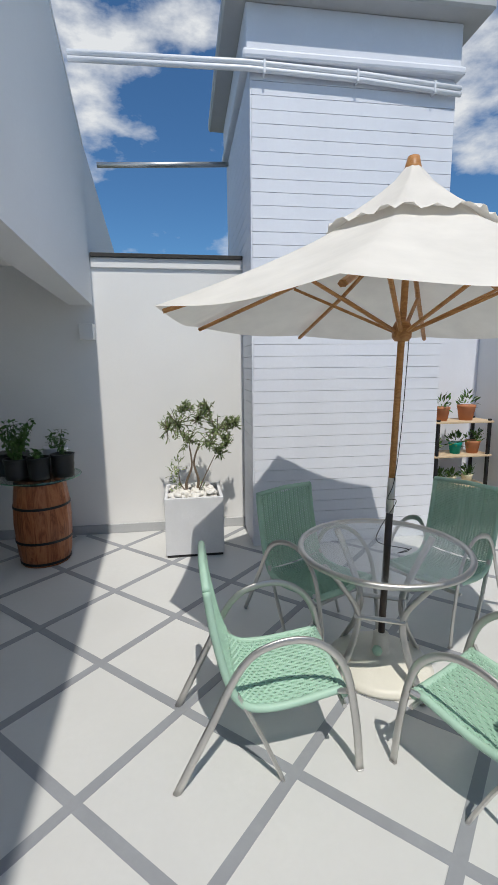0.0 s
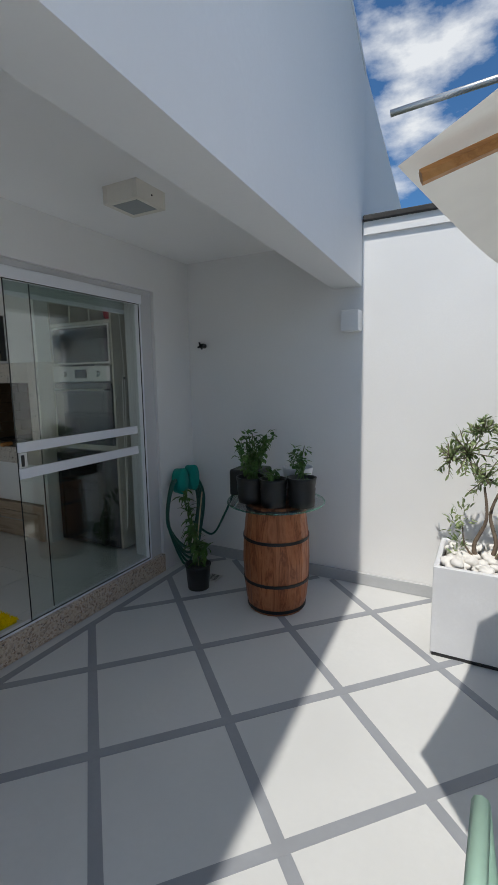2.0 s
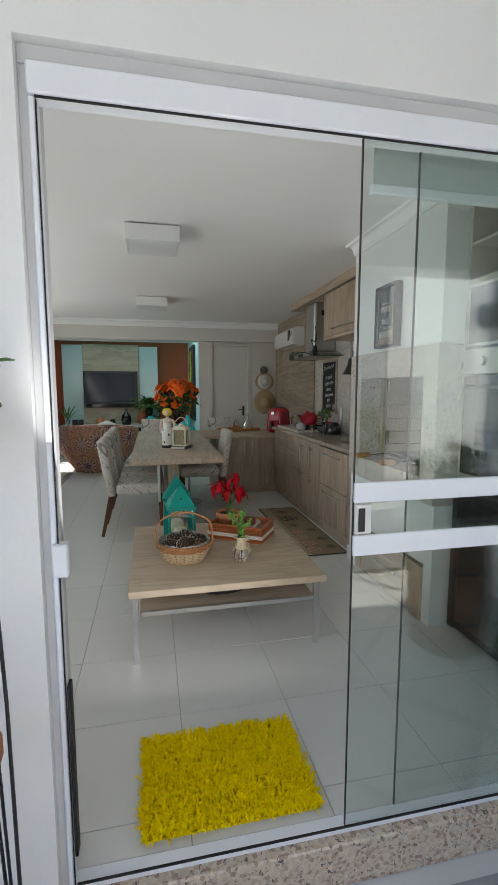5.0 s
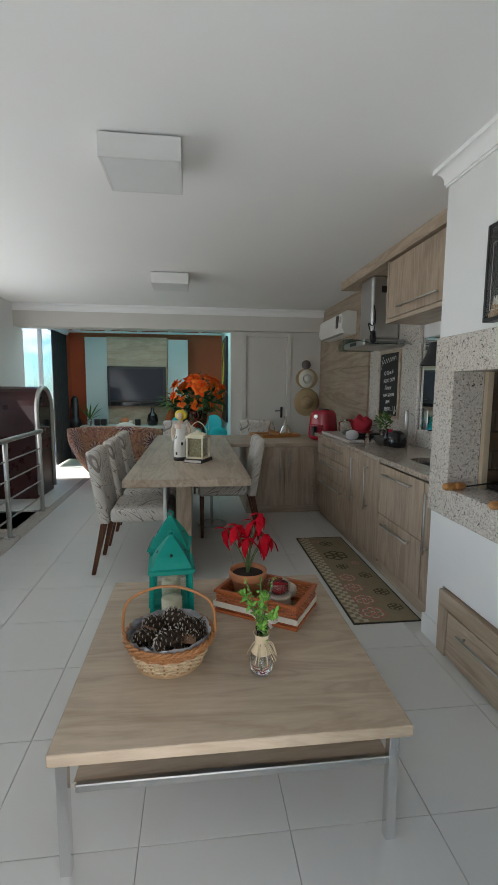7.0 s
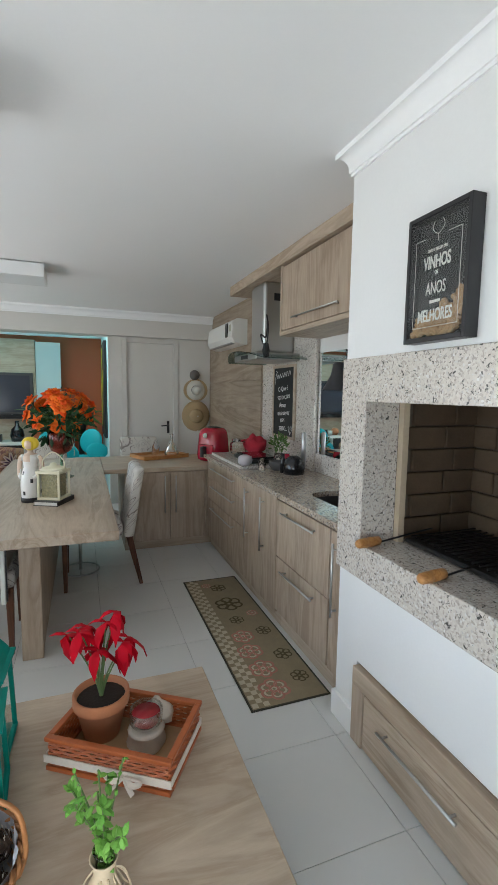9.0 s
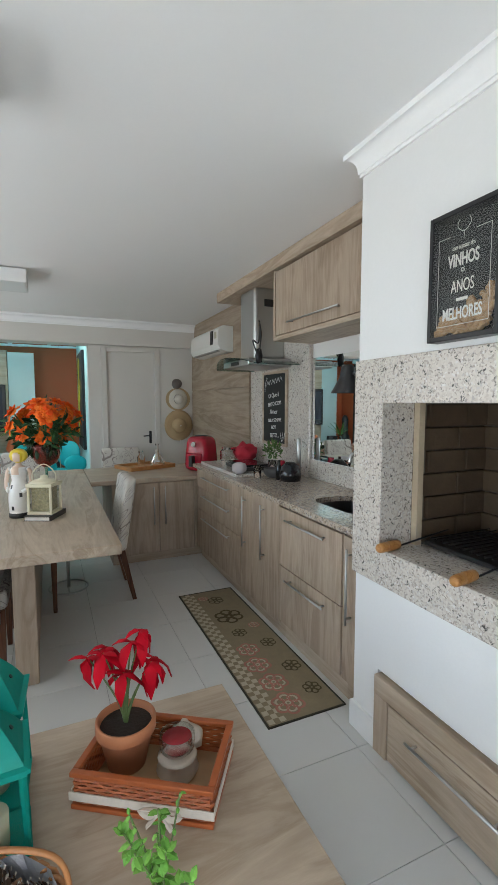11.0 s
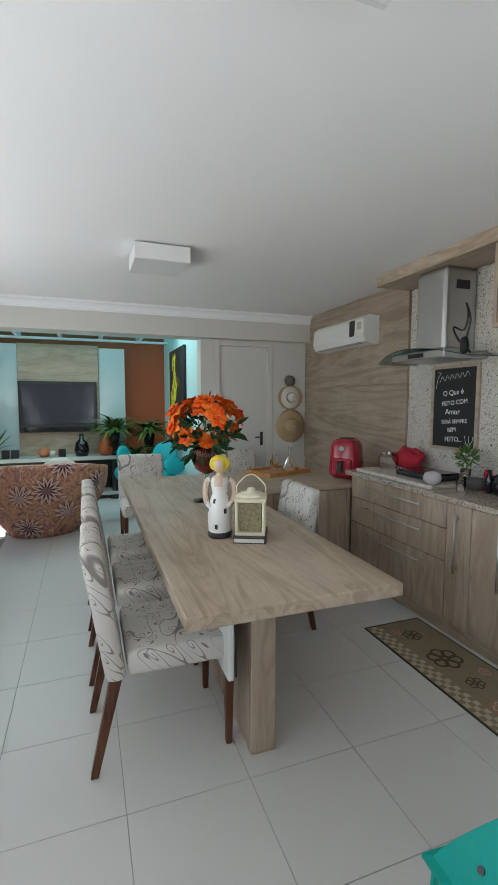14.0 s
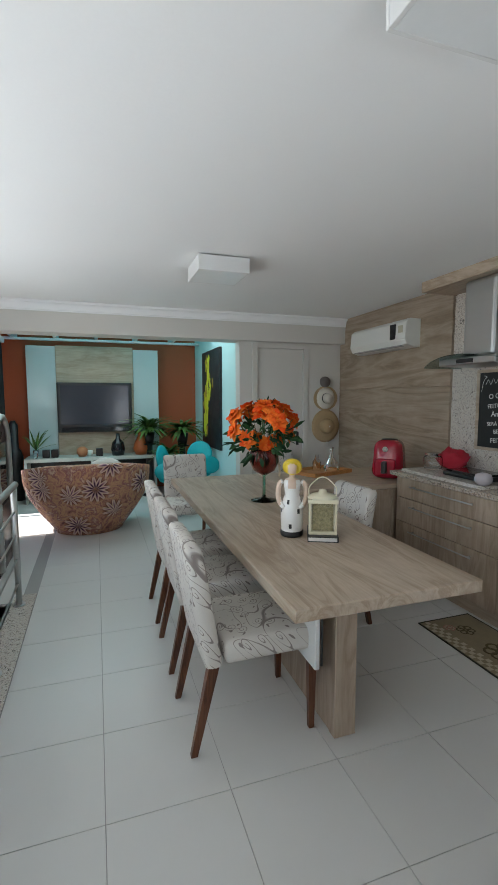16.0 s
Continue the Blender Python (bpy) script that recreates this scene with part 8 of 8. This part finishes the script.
def swivel_chair(x, y, rz):
    c = thing("swivel_chair", x, y, 0, rz, "turquoise upholstered swivel chair with chrome base", "chair", "turquoise swivel chairs")
    bm = bmesh.new()
    bmesh.ops.create_uvsphere(bm, u_segments=24, v_segments=12, radius=1, matrix=Matrix.Translation((0, 0, 0.46)) @ Matrix.Diagonal((0.27, 0.27, 0.06, 1)))
    part("seat", bm, AQUACH, c, "", True)
    bm = bmesh.new()
    bmesh.ops.create_uvsphere(bm, u_segments=24, v_segments=14, radius=1, matrix=pose(-0.22, 0, 0.72, 0, -12, 0) @ Matrix.Diagonal((0.045, 0.21, 0.20, 1)))
    part("backrest", bm, AQUACH, c, "", True)
    for s in (-1, 1):
        bm = bmesh.new()
        bmesh.ops.create_uvsphere(bm, u_segments=20, v_segments=12, radius=1, matrix=pose(-0.03, 0.27 * s, 0.60, 18 * s, 0, -20 * s) @ Matrix.Diagonal((0.19, 0.04, 0.13, 1)))
        part("wing_arm", bm, AQUACH, c, "", True)
    part("column", lathe([(0.025, 0.03), (0.02, 0.42)], 12), CHROME, c, "", True)
    for k in range(4):
        a = math.pi / 2 * k + 0.4
        part("base_leg", tube([(0, 0, 0.05), (0.28 * math.cos(a), 0.28 * math.sin(a), 0.02)], 0.014, 8), CHROME, c)
    return c


sw = swivel_chair(-9.35, 2.75, 60)
copy_thing(sw, pose(-9.75, 3.02, 0, 0, 0, -40))

# railing of the stairwell
rl = thing("stair_railing", -5.55, 1.12, 0, 0, "stainless steel railing along the stairwell", "railing")
for x in (-1.38, -0.46, 0.46, 1.38):
    p = part("post", lathe([(0.022, 0.0), (0.022, 0.90)], 14, at=(x, 0, 0)), STEEL, rl, "", True)
    part("post_flange", lathe([(0.045, 0.004), (0.045, 0.012), (0.024, 0.014)], 16, at=(x, 0, 0)), STEEL, p)
part("handrail", tube([(-1.45, 0, 0.91), (1.45, 0, 0.91)], 0.024, 12), STEEL, rl, "", True)
for z in (0.18, 0.36, 0.54, 0.72):
    part("rail", tube([(-1.38, 0.0, z), (1.38, 0.0, z)], 0.008, 8), STEEL, rl, "", True)

# jukebox, guitar case, curtain
jk = thing("jukebox", -7.85, 0.625, 0, 90, "arched dark red jukebox with a pale metal edge", "jukebox")
poly = [(-0.30, 0.0), (0.30, 0.0)] + [(0.30 * math.cos(a * math.pi / 14), 1.10 + 0.30 * math.sin(a * math.pi / 14)) for a in range(15)]
bm = prism(poly, -0.26, 0.26)
move(bm, Matrix(((0, 0, 1, 0), (1, 0, 0, 0), (0, 1, 0, 0), (0, 0, 0, 1))))
part("case", bm, JUKE, jk)
arc = [(0.27, -0.29, 0.05), (0.27, -0.29, 1.10)] + [(0.27, 0.29 * math.cos(math.pi - a * math.pi / 14), 1.10 + 0.29 * math.sin(a * math.pi / 14)) for a in range(15)] + [(0.27, 0.29, 0.05)]
part("arched_edge", tube(arc, 0.030, 8), ALU, jk, "pale metal arched edging", True)
part("grille", box(0.26, 0.275, -0.2, 0.2, 0.1, 0.6, 0.004), BLACK, jk)
part("front_window", box(0.262, 0.272, -0.2, 0.2, 0.72, 1.15, 0.004), BLACKG, jk)
for k in range(5):
    part("ornament", move(tube([(0.04 * math.cos(a * 0.785), 0.055 * math.sin(a * 0.785), 0) for a in range(8)], 0.008, 6, closed=True), pose(0.28, -0.24, 0.15 + 0.15 * k, 0, 90, 0)), CHROME, jk)
gs = thing("guitar_case", -10.95, 0.50, 0, 0, "black guitar case leaning by the television", "case")
part("case", lathe([(0.15, 0.0), (0.18, 0.18), (0.16, 0.38), (0.11, 0.5), (0.13, 0.65), (0.1, 0.76), (0.07, 0.80), (0.07, 1.15), (0.03, 1.22)], 18, squash=1.0), BLACK, gs, "", True)
cu = thing("dark_curtain", -9.75, 0.42, 0, 0, "dark floor-length curtain at the sliding window", "curtain")
bm = bmesh.new()
top, bot = [], []
for i in range(60):
    x = -1.0 + 0.85 * i / 59
    y = 0.025 * math.sin(i * 0.9)
    top.append(bm.verts.new((x, y, 2.36)))
    bot.append(bm.verts.new((x, y * 1.3, 0.03)))
for i in range(59):
    bm.faces.new((bot[i], bot[i + 1], top[i + 1], top[i]))
part("cloth", bm, surface("near_black_curtain", (0.012, 0.014, 0.016), 0.9), cu, "", True)
part("cassette", box(-1.0, 0.95, -0.05, 0.06, 2.36, 2.44, 0.01, 2), WFRAME, cu, "white curtain cassette")
w2 = thing("window_2", -9.75, LW - 0.08, 0, label="white-framed sliding garden window", category="window", kind="structure")
for x in (-1.0, -0.02, 0.96):
    part("window_frame", box(x - 0.03, x + 0.03, -0.03, 0.03, 0, 2.45, 0.004), WFRAME, w2)
for x in (-0.97, 0.01):
    p = part("pane", box(x, x + 0.92, -0.003, 0.003, 0.03, 2.42), PANEC, w2)
    p.visible_shadow = False
# outside the garden window: an orange wall with a small tree
# sunshine on the orange wall is put into its paler salmon colour
structure("wall_garden", box(-15.5, -6.0, -2.2, -2.0, -0.3, 3.0), surface("sun_paled_orange_render", (0.60, 0.30, 0.20), 0.8, vary=0.12, scale=2), "orange rendered wall of the light court, coloured paler as if sunlit", "wall")
structure("floor_garden", box(-15.5, -1.0, -2.0, LW - 0.15, -0.32, -0.12), DECK, "pale paved light court", "floor")
gt_ = thing("garden_tree", -11.2, -1.2, -0.12, 0, "small leafy tree in the light court", "tree")
part("trunk", tube(curve([(0, 0, 0), (0.08, 0, 0.6), (0.0, 0.05, 1.2)], 14), 0.035, 8, taper=0.5), BARK, gt_, "", True)
part("limb", tube(curve([(0.05, 0, 0.7), (-0.25, 0.05, 1.2), (-0.4, 0.1, 1.6)], 12), 0.02, 8, taper=0.4), BARK, gt_, "", True)
bm = bmesh.new()
rng = random.Random(50)
for cx, cy, cz, rr in ((0, 0, 1.5, 0.35), (-0.4, 0.1, 1.6, 0.3), (0.3, -0.1, 1.3, 0.28), (0.0, 0.1, 1.9, 0.28), (-0.6, 0, 1.35, 0.2)):
    foliage(bm, rng, (cx, cy, cz), (rr, rr, rr), 150, 0.11, 0.05, 0.1)
part("crown", bm, leaf_mat("sunlit_tree_leaf", (0.16, 0.30, 0.04), (0.35, 0.42, 0.10)), gt_)
